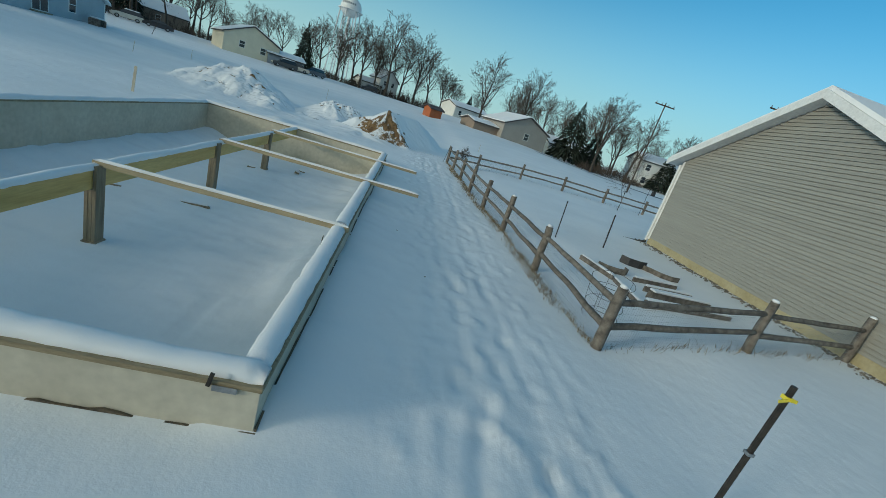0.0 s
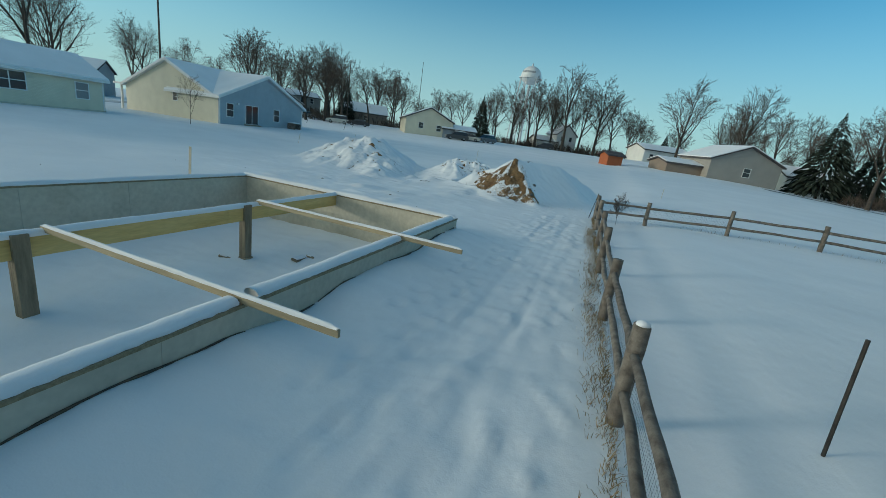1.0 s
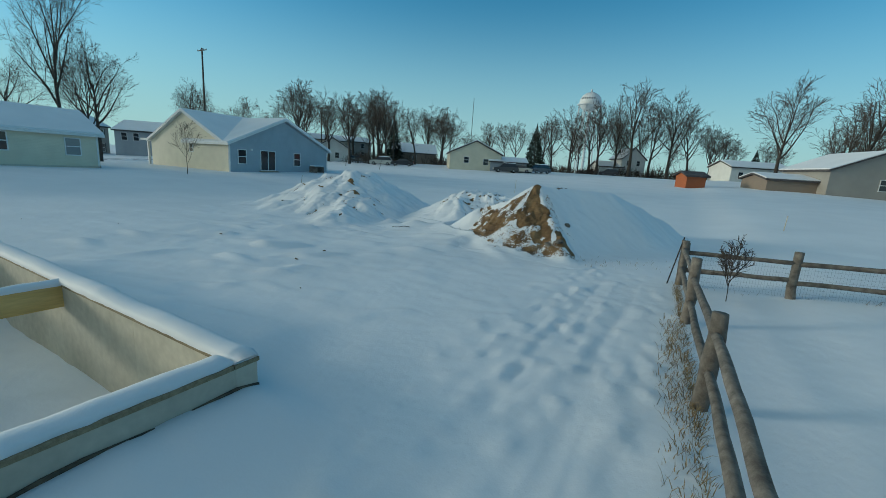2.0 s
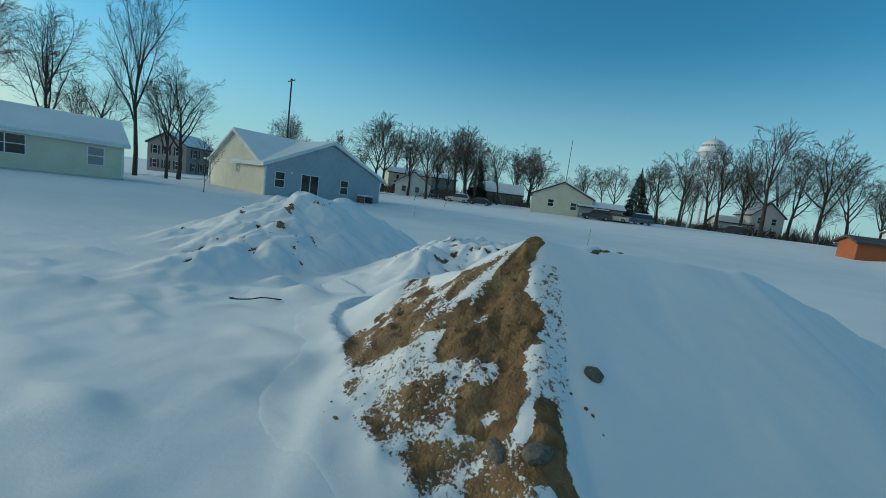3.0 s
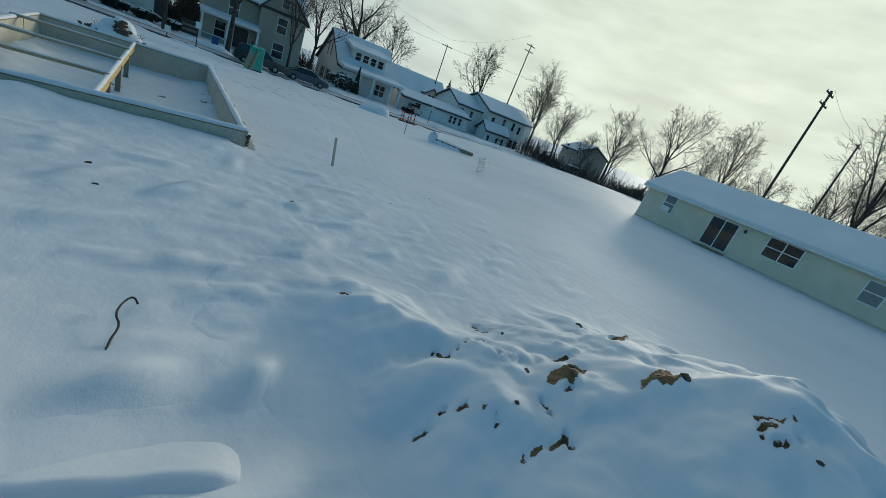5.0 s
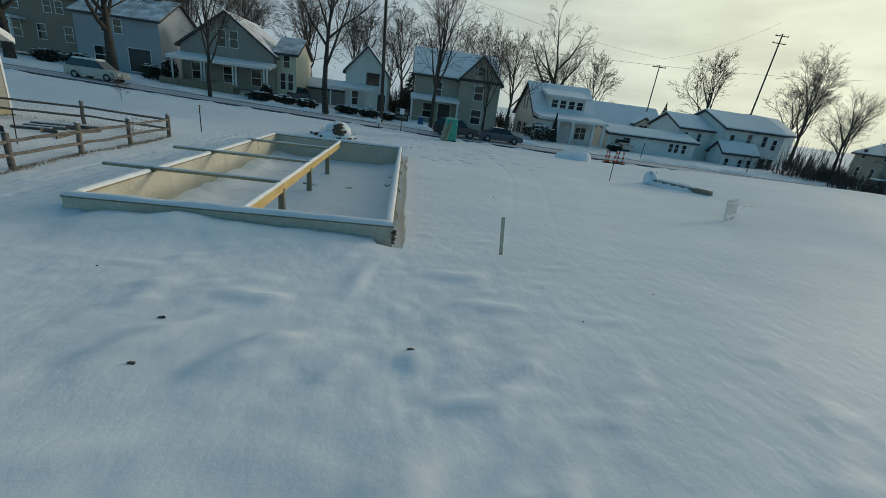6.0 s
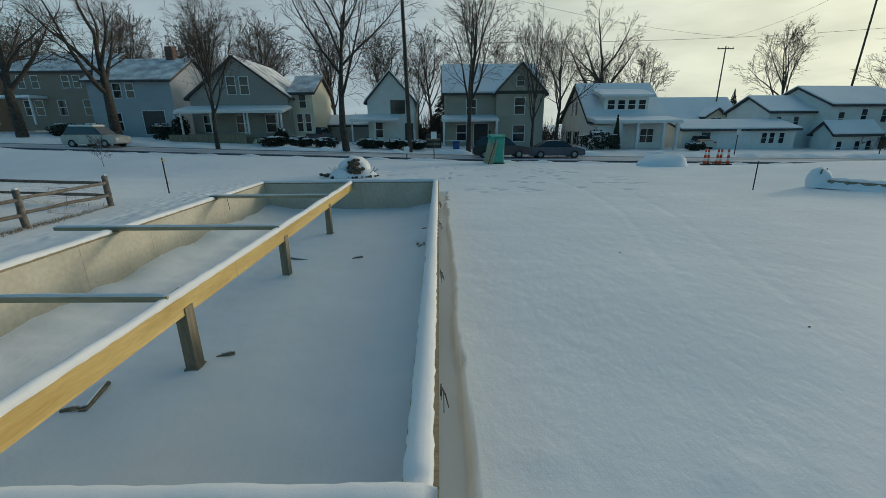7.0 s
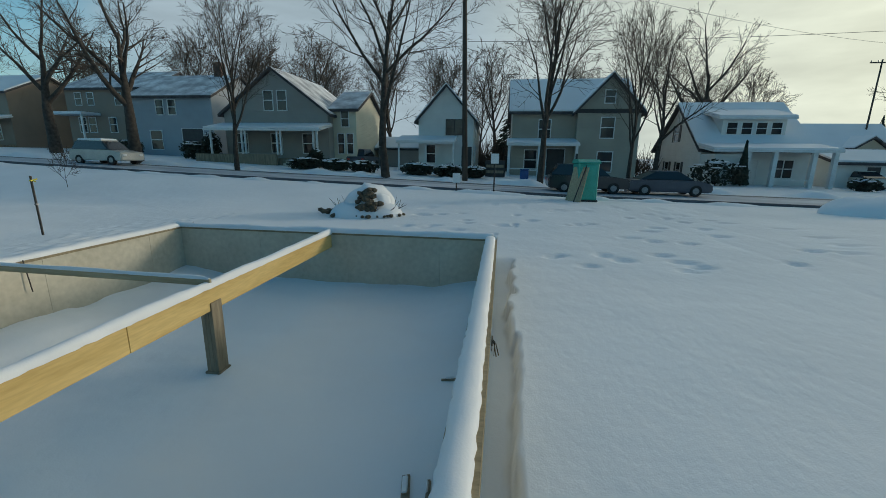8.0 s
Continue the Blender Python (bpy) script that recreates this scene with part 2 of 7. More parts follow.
def tube(verts, faces, a, b, ra, rb, sides=6, cap=True):
    """Adds a tapered stick from a to b to lists of vertices and faces."""
    a, b = np.asarray(a, float), np.asarray(b, float)
    d = b - a
    d /= np.linalg.norm(d) + 1e-9
    u = np.cross(d, (0, 0, 1) if abs(d[2]) < 0.9 else (1, 0, 0))
    u /= np.linalg.norm(u)
    w, k = np.cross(d, u), len(verts)
    for c, r in ((a, ra), (b, rb)):
        for i in range(sides):
            t = 2 * math.pi * i / sides
            verts.append(c + r * (math.cos(t) * u + math.sin(t) * w))
    for i in range(sides):
        j = (i + 1) % sides
        faces.append((k + i, k + j, k + sides + j, k + sides + i))
    if cap:
        faces.append(tuple(k + i for i in reversed(range(sides))))
        faces.append(tuple(k + sides + i for i in range(sides)))


def sticks(name, runs, sides=6, smooth=True):
    v, f = [], []
    for a, b, ra, rb in runs:
        tube(v, f, a, b, ra, rb, sides)
    return raw_mesh(name, v, f, smooth)


def prism(bm, outline, x0, x1):
    """A solid with the outline (y, z) run from x0 to x1."""
    a = [bm.verts.new((x0, y, z)) for y, z in outline]
    b = [bm.verts.new((x1, y, z)) for y, z in outline]
    n = len(outline)
    bm.faces.new(a[::-1])
    bm.faces.new(b)
    for i in range(n):
        bm.faces.new((a[i], a[(i + 1) % n], b[(i + 1) % n], b[i]))
    bmesh.ops.recalc_face_normals(bm, faces=bm.faces[:])
    return bm


def lump(bm, c, size, seed, jag=0.25, level=2):
    """An uneven stone or clod."""
    rnd = random.Random(seed)
    off = Vector((rnd.uniform(0, 90), rnd.uniform(0, 90), rnd.uniform(0, 90)))
    got = bmesh.ops.create_icosphere(bm, subdivisions=level, radius=1)["verts"]
    spin = Euler((rnd.uniform(0, 6), rnd.uniform(0, 6), rnd.uniform(0, 6))).to_matrix()
    for v in got:
        k = 1 + jag * 2 * noise.noise(v.co * 1.3 + off)
        v.co = spin @ (v.co * k)
        v.co = Vector(c) + Vector((v.co.x * size[0], v.co.y * size[1], v.co.z * size[2]))
    return bm


ICO = {}


def ico(level):
    if level not in ICO:
        bm = bmesh.new()
        bmesh.ops.create_icosphere(bm, subdivisions=level, radius=1)
        bm.verts.index_update()
        ICO[level] = ([tuple(v.co) for v in bm.verts], [tuple(v.index for v in f.verts) for f in bm.faces])
        bm.free()
    return ICO[level]


def lump_mesh(name, items, level=1, smooth=False):
    """Many uneven lumps in one mesh; items: (centre, size, seed, jag)."""
    v, f = [], []
    pts, tris = ico(level)
    pts = np.array(pts)
    for c, size, seed, jag in items:
        rnd = np.random.RandomState(seed)
        k = 1 + jag * (np.sin(pts @ rnd.normal(0, 2.6, 3) + seed) + np.sin(pts @ rnd.normal(0, 4.0, 3) + seed * 2) * 0.5)
        q, _ = np.linalg.qr(rnd.normal(0, 1, (3, 3)))
        n = len(v)
        v.extend((pts * k[:, None]) @ q * np.array(size) + np.array(c))
        f.extend((a + n, b + n, d + n) for a, b, d in tris)
    return raw_mesh(name, v, f, smooth)


def step(t):
    t = np.clip(t, 0, 1)
    return t * t * (3 - 2 * t)


TABLES = {}


def wave(x, y, scale, seed):
    """Soft random relief, about -1 to 1, with bumps about half of scale across."""
    if seed not in TABLES:
        TABLES[seed] = np.random.RandomState(seed).uniform(-1, 1, (64, 64))
    table = TABLES[seed]
    x, y = np.asarray(x, float), np.asarray(y, float)
    out = 0
    for f, amp in ((2.0 / scale, 1.0), (4.3 / scale, 0.45)):
        u, v = (x * 0.83 + y * 0.56) * f + seed, (y * 0.83 - x * 0.56) * f + seed * 0.37
        i, j = np.floor(u).astype(int), np.floor(v).astype(int)
        a, b = step(u - i), step(v - j)
        out = out + amp * ((table[i % 64, j % 64] * (1 - a) + table[(i + 1) % 64, j % 64] * a) * (1 - b) + (table[i % 64, (j + 1) % 64] * (1 - a) + table[(i + 1) % 64, (j + 1) % 64] * a) * b)
    return out

# ---------------------------------------------------------------- ground and snow
WX, WY, WALL = -7.55, 15.6, 0.22       # the cellar: from x = WX to 0, from y = 0 to WY, walls this thick
FLOOR = -1.22


def street_level(x):
    return np.interp(x, (-80, -50, -25, -12, -5, 3, 12, 25, 60), (-1.5, -1.05, -0.6, -0.38, -0.15, 0.12, 0.4, 0.9, 2.0))


def ground(x, y, prints=True):
    """The height of the snow, without the cellar."""
    x, y = np.asarray(x, float), np.asarray(y, float)
    left = 0.62 * step((-20 - x) / 13) * (1 - 0.9 * step((-44 - x) / 25))
    north = 0.039 * np.clip(y - 32, 0, 75) * (1 - 0.55 * step((x - 12) / 30))
    g = -0.45 + np.sqrt(left ** 2 + north ** 2 + 1e-6)
    g = g + (0.26 * step((x - 4.2) / 3.0) + 0.02 * np.clip(x - 7.0, 0, 6.0)) * step((y + 6) / 10) * (1 - step((x - 22) / 20))
    s = step((-5 - y) / 8)
    g = g * (1 - s) + street_level(x) * s
    g = g + 0.28 * step((-21.0 - y) / 4)
    near = step((60 - np.abs(y - 10)) / 30) * step((50 - np.abs(x)) / 30) * (1 - step((-9 - y) / 3))
    g = g + near * (0.035 * wave(x, y, 9.0, 3) + 0.009 * wave(x * 0.5 + y * 0.3, y, 2.2, 5) + 0.0035 * wave(x * 0.8 + y * 0.4, y * 1.3 - x * 0.6, 0.8, 6) * step(wave(x, y, 7.0, 16)))
    # wind-cut drifts between cellar and heaps, thinning out to the field
    drift = np.exp(-(((x + 6.5) / 7.0) ** 2 + ((y - 21.5) / 5.5) ** 2))
    g = g + drift * 0.15 * np.clip(wave(x * 0.7 + y * 0.55, y * 1.5 - x * 0.8, 1.7, 17) - 0.42, 0, 1) + drift * 0.018 * wave(x, y, 0.7, 18)
    # trodden lane between cellar and fence
    lane = step((x - 0.9) / 0.8) * step((3.6 - x) / 0.6) * step((25 - y) / 4) * step((y + 5) / 4)
    rut = np.abs(np.abs(x - 2.35 - 0.15 * wave(x * 0, y, 9.0, 9)) - 0.36)
    g = g + lane * (0.007 * wave(x * 2.4, y * 0.22, 0.9, 8) + 0.012 * wave(x * 4.0, y * 0.16, 0.8, 38) + 0.010 * wave(x * 1.2, y * 0.7, 0.36, 7) + 0.008 * wave(x, y, 0.7, 19) - 0.02 * step(1 - rut / 0.1))
    g = g + step((x - 0.5) / 0.6) * step((3.9 - x) / 0.4) * step((26 - y) / 3) * step((y + 4) / 3) * 0.045 * np.clip(wave(x * 1.1 + y * 0.3, y * 0.8, 0.42, 33) - 0.3, 0, 1)
    # footprints
    for k in range(80 if prints else 0):
        t = k / 79
        fx, fy = 1.75 + 0.45 * math.sin(t * 9) + 0.3 * math.sin(k * 5.3) + 0.16 * (-1) ** k + (2.0 * (t - 0.72) if t > 0.72 else 0) * -1.5, -4.5 + t * 30
        g = g - (0.055 if fy < 15 else 0.03) * np.exp(-(((x - fx) / 0.10) ** 2 + ((y - fy) / 0.17) ** 2) ** 2) + 0.012 * np.exp(-(((x - fx) / 0.2) ** 2 + ((y - fy) / 0.3) ** 2) ** 2)
    # dents and old wheel tracks between street and field
    spots = np.random.RandomState(77)
    for k in range(90 if prints else 0):
        fx, fy = spots.uniform(-17, -4.5), spots.uniform(-11.8, 0.5)
        g = g - 0.075 * np.exp(-(((x - fx) / spots.uniform(0.12, 0.3)) ** 2 + ((y - fy) / spots.uniform(0.12, 0.22)) ** 2) ** 2)
    track = -12.2 - 1.6 * np.sin((y + 9) * 0.17)
    g = g - 0.011 * (step(1 - np.abs(x - track) / 0.16) + step(1 - np.abs(x - track + 1.5) / 0.16)) * step((y + 12) / 3) * step((15 - y) / 5)
    # drift and trough along the cellar's west wall, drift along the east wall
    inside_y = step((y + 0.2) / 0.6) * step((WY + 0.4 - y) / 0.6)
    edge = WX - x
    g = g - 0.25 * inside_y * step((0.30 + 0.07 * wave(x * 0, y, 1.9, 12) + 0.09 * wave(x * 0, y, 0.75, 13) * step((7 - y) / 3) + 0.02 * wave(x * 0, y, 0.3, 23) - edge) / 0.05) * (edge > -0.4)
    g = g + inside_y * (x > -0.4) * (0.125 + 0.04 * wave(x * 0, y, 2.6, 14) + 0.02 * wave(x * 0, y, 0.7, 15) - 0.12 * np.exp(-((y - 9.1) / 0.8) ** 2) - 0.10 * np.exp(-((y - 12.7) / 0.9) ** 2) - 0.05 * np.exp(-((y - 4.4) / 0.7) ** 2)) * np.exp(-(np.clip(x, 0, 9) / 0.75) ** 2)
    g = g + 0.27 * np.exp(-(((y - WY - 0.3) / 0.9) ** 2)) * (0.45 + 0.55 * step((x - WX - 0.4) / 5.0)) * step((x - WX + 0.3) / 1.0) * step((-0.1 - x) / 1.0) * (1 + 0.3 * wave(x, y, 2.2, 26))
    # bank rising to the far corner of the east wall
    g = g + 0.05 * step(1 - np.abs(x - 0.2) / 1.0) * step((y - 12.5) / 3) * step((18 - y) / 2)
    # ledge of snow round the hollow that the wind scoured at the foot of the first heap
    phi, rad = np.degrees(np.arctan2(y - 26.9, x + 1.2)) % 360, np.hypot(x + 1.2, y - 26.9)
    out = rad - np.interp(phi, (160, 170, 189, 209, 233, 250), (2.8, 2.84, 2.9, 2.56, 2.1, 2.1)) - 0.05 * wave(x, y, 0.8, 29)
    g = g + (0.34 * step((out + 0.1) / 0.14) * np.exp(-np.clip(out, 0, 9) / 0.9) - 0.10 * np.exp(-((out + 0.4) / 0.35) ** 2)) * step((phi - 155) / 15) * step((255 - phi) / 20)
    # soft wind humps between the heaps and the cellar
    for hx, hy, ha, hb, hh, turn in ((-5.27, 26.05, 0.5, 0.24, 0.24, 0.5), (-6.4, 26.1, 0.36, 0.2, 0.22, 0.9), (-6.2, 27.5, 0.6, 0.26, 0.16, 0.3), (-5.2, 27.8, 0.5, 0.25, 0.13, 0.7), (-2.8, 22.6, 0.5, 0.25, 0.10, 0.4), (-7.9, 22.6, 0.7, 0.3, 0.13, 0.8), (-4.6, 22.3, 0.6, 0.25, 0.09, 0.5), (-6.2, 20.6, 0.7, 0.25, 0.09, 0.6), (-9.8, 20.4, 0.8, 0.3, 0.09, 0.7), (-1.2, 24.1, 0.9, 0.35, 0.10, 2.4), (-10.6, 23.4, 0.9, 0.3, 0.12, 0.6), (-7.0, 17.9, 0.7, 0.2, 0.07, 1.4), (-1.95, 25.05, 1.15, 0.2, 0.14, -0.54), (-0.5, 24.4, 0.5, 0.2, 0.11, -0.35)):
        u, v = (x - hx) * math.cos(turn) + (y - hy) * math.sin(turn), (y - hy) * math.cos(turn) - (x - hx) * math.sin(turn)
        g = g + hh * np.exp(-(u / ha) ** 2 - (np.where(v > 0, v * 1.7, v * 0.8) / hb) ** 2)
    return g


def cellar_floor(x, y):
    bank = 0.20 * step((x + 1.5) / 1.3) * (1 + 0.4 * wave(x, y, 1.6, 22)) + 0.19 * step((WX + 1.5 - x) / 1.2) * (1 + 0.4 * wave(x, y, 1.8, 28)) + 0.09 * step((1.2 - y) / 1.0)
    strips = 0.04 * step((x + 0.90 + 0.02 * wave(x * 0, y, 1.5, 24)) / 0.08) * step((y - 2.7) / 0.4) * step((6.2 - y) / 0.8) - 0.05 * step(1 - np.abs(x + 1.6) / 0.1) * step((y - 1.7) / 0.4) * step((3.4 - y) / 0.5)
    streaks = 0.016 * wave(x * 0.6 + y * 0.5, y * 0.9 - x * 0.5, 0.8, 25) + 0.009 * wave(x, y, 0.34, 27)
    return FLOOR + 0.03 * wave(x, y, 2.5, 21) + bank + strips + streaks


def spaced(fine_lo, fine_hi, fine, far):
    mid = list(np.arange(fine_lo, fine_hi + 1e-6, fine))
    up, d = [], fine
    while (up[-1] if up else mid[-1]) < far:
        d *= 1.13
        up.append((up[-1] if up else mid[-1]) + d)
    down, d = [], fine
    while (down[-1] if down else mid[0]) > -far:
        d *= 1.13
        down.append((down[-1] if down else mid[0]) - d)
    return np.array(down[::-1] + mid + up)


def grid_mesh(name, X, Y, Z, keep=None):
    ny, nx = X.shape
    verts = np.stack([X, Y, Z], -1).reshape(-1, 3)
    idx = np.arange(nx * ny).reshape(ny, nx)
    quads = np.stack([idx[:-1, :-1], idx[:-1, 1:], idx[1:, 1:], idx[1:, :-1]], -1).reshape(-1, 4)
    if keep is not None:
        k = keep.reshape(-1)
        quads = quads[k[quads].any(1)]
        used = np.unique(quads)
        back = np.full(len(verts), -1)
        back[used] = np.arange(len(used))
        verts, quads = verts[used], back[quads]
    me = bpy.data.meshes.new(name)
    me.vertices.add(len(verts))
    me.vertices.foreach_set("co", verts.ravel())
    me.loops.add(quads.size)
    me.loops.foreach_set("vertex_index", quads.ravel())
    me.polygons.add(len(quads))
    me.polygons.foreach_set("loop_start", np.arange(0, quads.size, 4))
    me.update(calc_edges=True)
    me.shade_smooth()
    return me, (used if keep is not None else None)


xs, ys = spaced(-15, 9.0, 0.11, 1500), spaced(-7, 34, 0.10, 1500)
xs = np.array(sorted([v for v in xs if not (WX - 0.75 < v < WX + 0.02 or 0.6 < v < 3.7)] + list(np.arange(WX - 0.74, WX + 0.0, 0.035)) + list(np.arange(0.62, 3.7, 0.075))))
for lines, cuts in ((xs, (WX + 0.05, WX + 0.17, -0.17, -0.05)), (ys, (0.05, 0.17, WY - 0.17, WY - 0.05))):
    for c in cuts:
        lines[np.argmin(np.abs(lines - c))] = c
X, Y = np.meshgrid(xs, ys)
within = (X > WX + 0.1) & (X < -0.1) & (Y > 0.1) & (Y < WY - 0.1)
SHEET = ground(X, Y)
me, _ = grid_mesh("ground", X, Y, np.where(within, cellar_floor(X, Y), SHEET))
me.materials.append(SNOW)
tagged(new("ground", me), "wide field of wind-blown snow with soft drifts", "snow field", kind="structure")


LEVEL = ground(X, Y, False)


def sampled(gx, gy, table, x, y):
    """The height at (x, y) between the points of a grid."""
    i, j = min(max(int(np.searchsorted(gx, x)) - 1, 0), len(gx) - 2), min(max(int(np.searchsorted(gy, y)) - 1, 0), len(gy) - 2)
    u, v = (x - gx[i]) / (gx[i + 1] - gx[i]), (y - gy[j]) / (gy[j + 1] - gy[j])
    return float((table[j, i] * (1 - u) + table[j, i + 1] * u) * (1 - v) + (table[j + 1, i] * (1 - u) + table[j + 1, i + 1] * u) * v)


def gz(x, y):
    return sampled(xs, ys, LEVEL, x, y)


def between(X, Y):
    """The sheet's own height at many points."""
    i, j = np.clip(np.searchsorted(xs, X) - 1, 0, len(xs) - 2), np.clip(np.searchsorted(ys, Y) - 1, 0, len(ys) - 2)
    u, v = (X - xs[i]) / (xs[i + 1] - xs[i]), (Y - ys[j]) / (ys[j + 1] - ys[j])
    return (SHEET[j, i] * (1 - u) + SHEET[j, i + 1] * u) * (1 - v) + (SHEET[j + 1, i] * (1 - u) + SHEET[j + 1, i + 1] * u) * v


HEAPS = {}


# ---- heaps of dug earth under snow
def heap_height(X, Y, ridges, slope, seed, rough):
    h = np.full(X.shape, -9.0)
    for pts in ridges:
        for (ax, ay, az), (bx, by, bz) in zip(pts[:-1], pts[1:]):
            t = np.clip(((X - ax) * (bx - ax) + (Y - ay) * (by - ay)) / ((bx - ax) ** 2 + (by - ay) ** 2), 0, 1)
            d = np.hypot(X - ax - t * (bx - ax), Y - ay - t * (by - ay))
            h = np.maximum(h, az + t * (bz - az) - slope * (np.sqrt(d * d + 0.02) - 0.14))
    return h + rough * (0.75 * wave(X, Y, 1.7, seed) + 0.3 * wave(X, Y, 0.7, seed + 1))


def heap(label, ridges, slope, seed, rough, earth, humps=(), pitch=0.07):
    allp = np.array([p for r in ridges for p in r])
    lo, hi = allp.min(0) - 4.2, allp.max(0) + 4.2
    X, Y = np.meshgrid(np.arange(lo[0], hi[0], pitch), np.arange(lo[1], hi[1], pitch))
    g = between(X, Y)
    h = heap_height(X, Y, ridges, slope, seed, rough)
    k = 0.11
    Z = k * np.logaddexp(h / k, g / k)
    Z = Z + 0.003 - 0.05 * step((g - 0.42 - h) / 0.2)
    dirt = earth(X, Y, h)
    if humps:
        # hummocks of snow over single clods, each with a crack of bare earth along one rim
        count, r0, r1, crack, cx, cy, rx, ry = humps
        rnd = np.random.RandomState(seed + 9)
        bump, cut = np.zeros(X.shape), np.zeros(X.shape)
        for i in range(count):
            a, q = rnd.uniform(0, 6.28), math.sqrt(rnd.rand())
            hx, hy, r = cx + rx * q * math.cos(a), cy + ry * q * math.sin(a), rnd.uniform(r0, r1)
            turn, wide = rnd.uniform(0, 3.14), rnd.uniform(0.55, 1.0)
            u, w = (X - hx) * math.cos(turn) + (Y - hy) * math.sin(turn), ((Y - hy) * math.cos(turn) - (X - hx) * math.sin(turn)) / wide
            d = np.hypot(u, w) / r * (1 + 0.15 * wave(X, Y, 0.5, seed + 2) + 0.12 * wave(X, Y, 0.2, seed + 3))
            bump = np.maximum(bump, np.clip(1 - d * d, 0, 1) ** 1.3 * min(r, 0.45) * 0.33)
            side = rnd.uniform(-0.6, 2.2) - 1.57
            if rnd.rand() < crack:
                off = np.abs((np.arctan2(Y - hy, X - hx) - side + math.pi) % (2 * math.pi) - math.pi)
                band = (rnd.uniform(0.02, 0.06) if r < 0.35 else rnd.uniform(0.022, 0.04)) / r
                cut = np.maximum(cut, step(1.4 - np.abs(d - 0.88) / band) * step((rnd.uniform(0.25, 0.9) - off) / 0.25))
        Z, dirt = Z + bump * step((h - g + 0.25) / 0.4) - cut * 0.04, np.maximum(dirt, cut)
    Z = Z + np.clip(dirt, 0, 1) * (0.045 * wave(X, Y, 0.34, seed + 4) + 0.04 * wave(X, Y, 0.19, seed + 5) - 0.03)
    HEAPS[label] = X[0], Y[:, 0], Z
    me, used = grid_mesh("dirt_mound", X, Y, Z, h > g - 0.7)
    at = me.attributes.new("dirt", "FLOAT", "POINT")
    at.data.foreach_set("value", dirt.reshape(-1)[used].astype(np.float32))
    me.materials.append(SNOWY_EARTH)
    return tagged(new("dirt_mound", me), label, "dirt heap")


def along(X, Y, pts):
    """Distance to a run of points (x, y, half width) as a share of the half width."""
    best = np.full(X.shape, 9.0)
    for (ax, ay, aw), (bx, by, bw) in zip(pts[:-1], pts[1:]):
        t = np.clip(((X - ax) * (bx - ax) + (Y - ay) * (by - ay)) / ((bx - ax) ** 2 + (by - ay) ** 2), 0, 1)
        best = np.minimum(best, np.hypot(X - ax - t * (bx - ax), Y - ay - t * (by - ay)) / (aw + t * (bw - aw)))
    return best


def bare_front(X, Y, h):
    edge = 0.22 * wave(X, Y, 0.55, 41) + 0.12 * wave(X, Y, 0.25, 42)
    bits = 1 - 0.55 * step((wave(X * 1.2 - Y * 0.6, Y * 0.7 + X * 0.3, 0.55, 47) - 0.18) / 0.2) * step((0.95 - h) / 0.5 + 0.25)
    band = bits * step((1.15 - along(X, Y, [(-0.88, 26.74, 0.12), (-0.80, 26.19, 0.24), (-0.53, 25.54, 0.50), (-0.10, 25.14, 0.30), (0.14, 24.64, 0.14)]) + edge) / 0.35)
    patch = bits * step((1.1 - along(X, Y, [(-2.62, 26.5, 0.16), (-2.3, 26.0, 0.36), (-1.85, 25.5, 0.36), (-1.45, 25.25, 0.26)]) + edge) / 0.35)
    low = step((1.0 - along(X, Y, [(0.37, 25.29, 0.14), (0.57, 24.99, 0.20), (0.87, 24.94, 0.12)]) + 1.3 * edge) / 0.4)
    link = (0.53 + 0.22 * wave(X * 1.3 - Y, Y * 0.8 + X, 0.6, 48)) * step((1.35 - along(X, Y, [(-2.1, 25.9, 0.35), (-1.5, 25.7, 0.45), (-1.0, 25.9, 0.45), (-0.85, 26.4, 0.25)])) / 0.5)
    foot = 0.55 * step((1.35 - along(X, Y, [(-2.58, 25.39, 0.2), (-1.08, 24.79, 0.45), (-0.03, 24.59, 0.4), (0.82, 24.74, 0.25)])) / 0.7) * (1 + 0.45 * wave(X, Y, 0.5, 46))
    side = 0.40 * step((1.3 - along(X, Y, [(-0.48, 26.54, 0.12), (0.02, 25.84, 0.25), (0.27, 25.44, 0.25)])) / 0.7)
    top = step((1.0 - along(X, Y, [(-0.36, 27.36, 0.035), (-0.3, 27.7, 0.06), (-0.17, 28.1, 0.07), (0.0, 28.4, 0.045)]) + 1.6 * edge) / 0.4)
    return np.maximum.reduce([band, patch, low, link, foot, side, top])


def bare_specks(seed, amount, spots=()):
    def earth(X, Y, h):
        spot = np.zeros(X.shape)
        for sx, sy, ra, rb in spots:
            spot = np.maximum(spot, step((1.1 - np.hypot((X - sx + (Y - sy) * 0.4) / ra, (Y - sy) / rb) + 0.5 * wave(X, Y, 0.35, seed + 1)) / 0.3))
        return spot +  np.clip(amount * (wave(X, Y, 0.42, seed) - 0.62) * 3, 0, 1) * step((h + 0.15) / 0.3)
    return earth


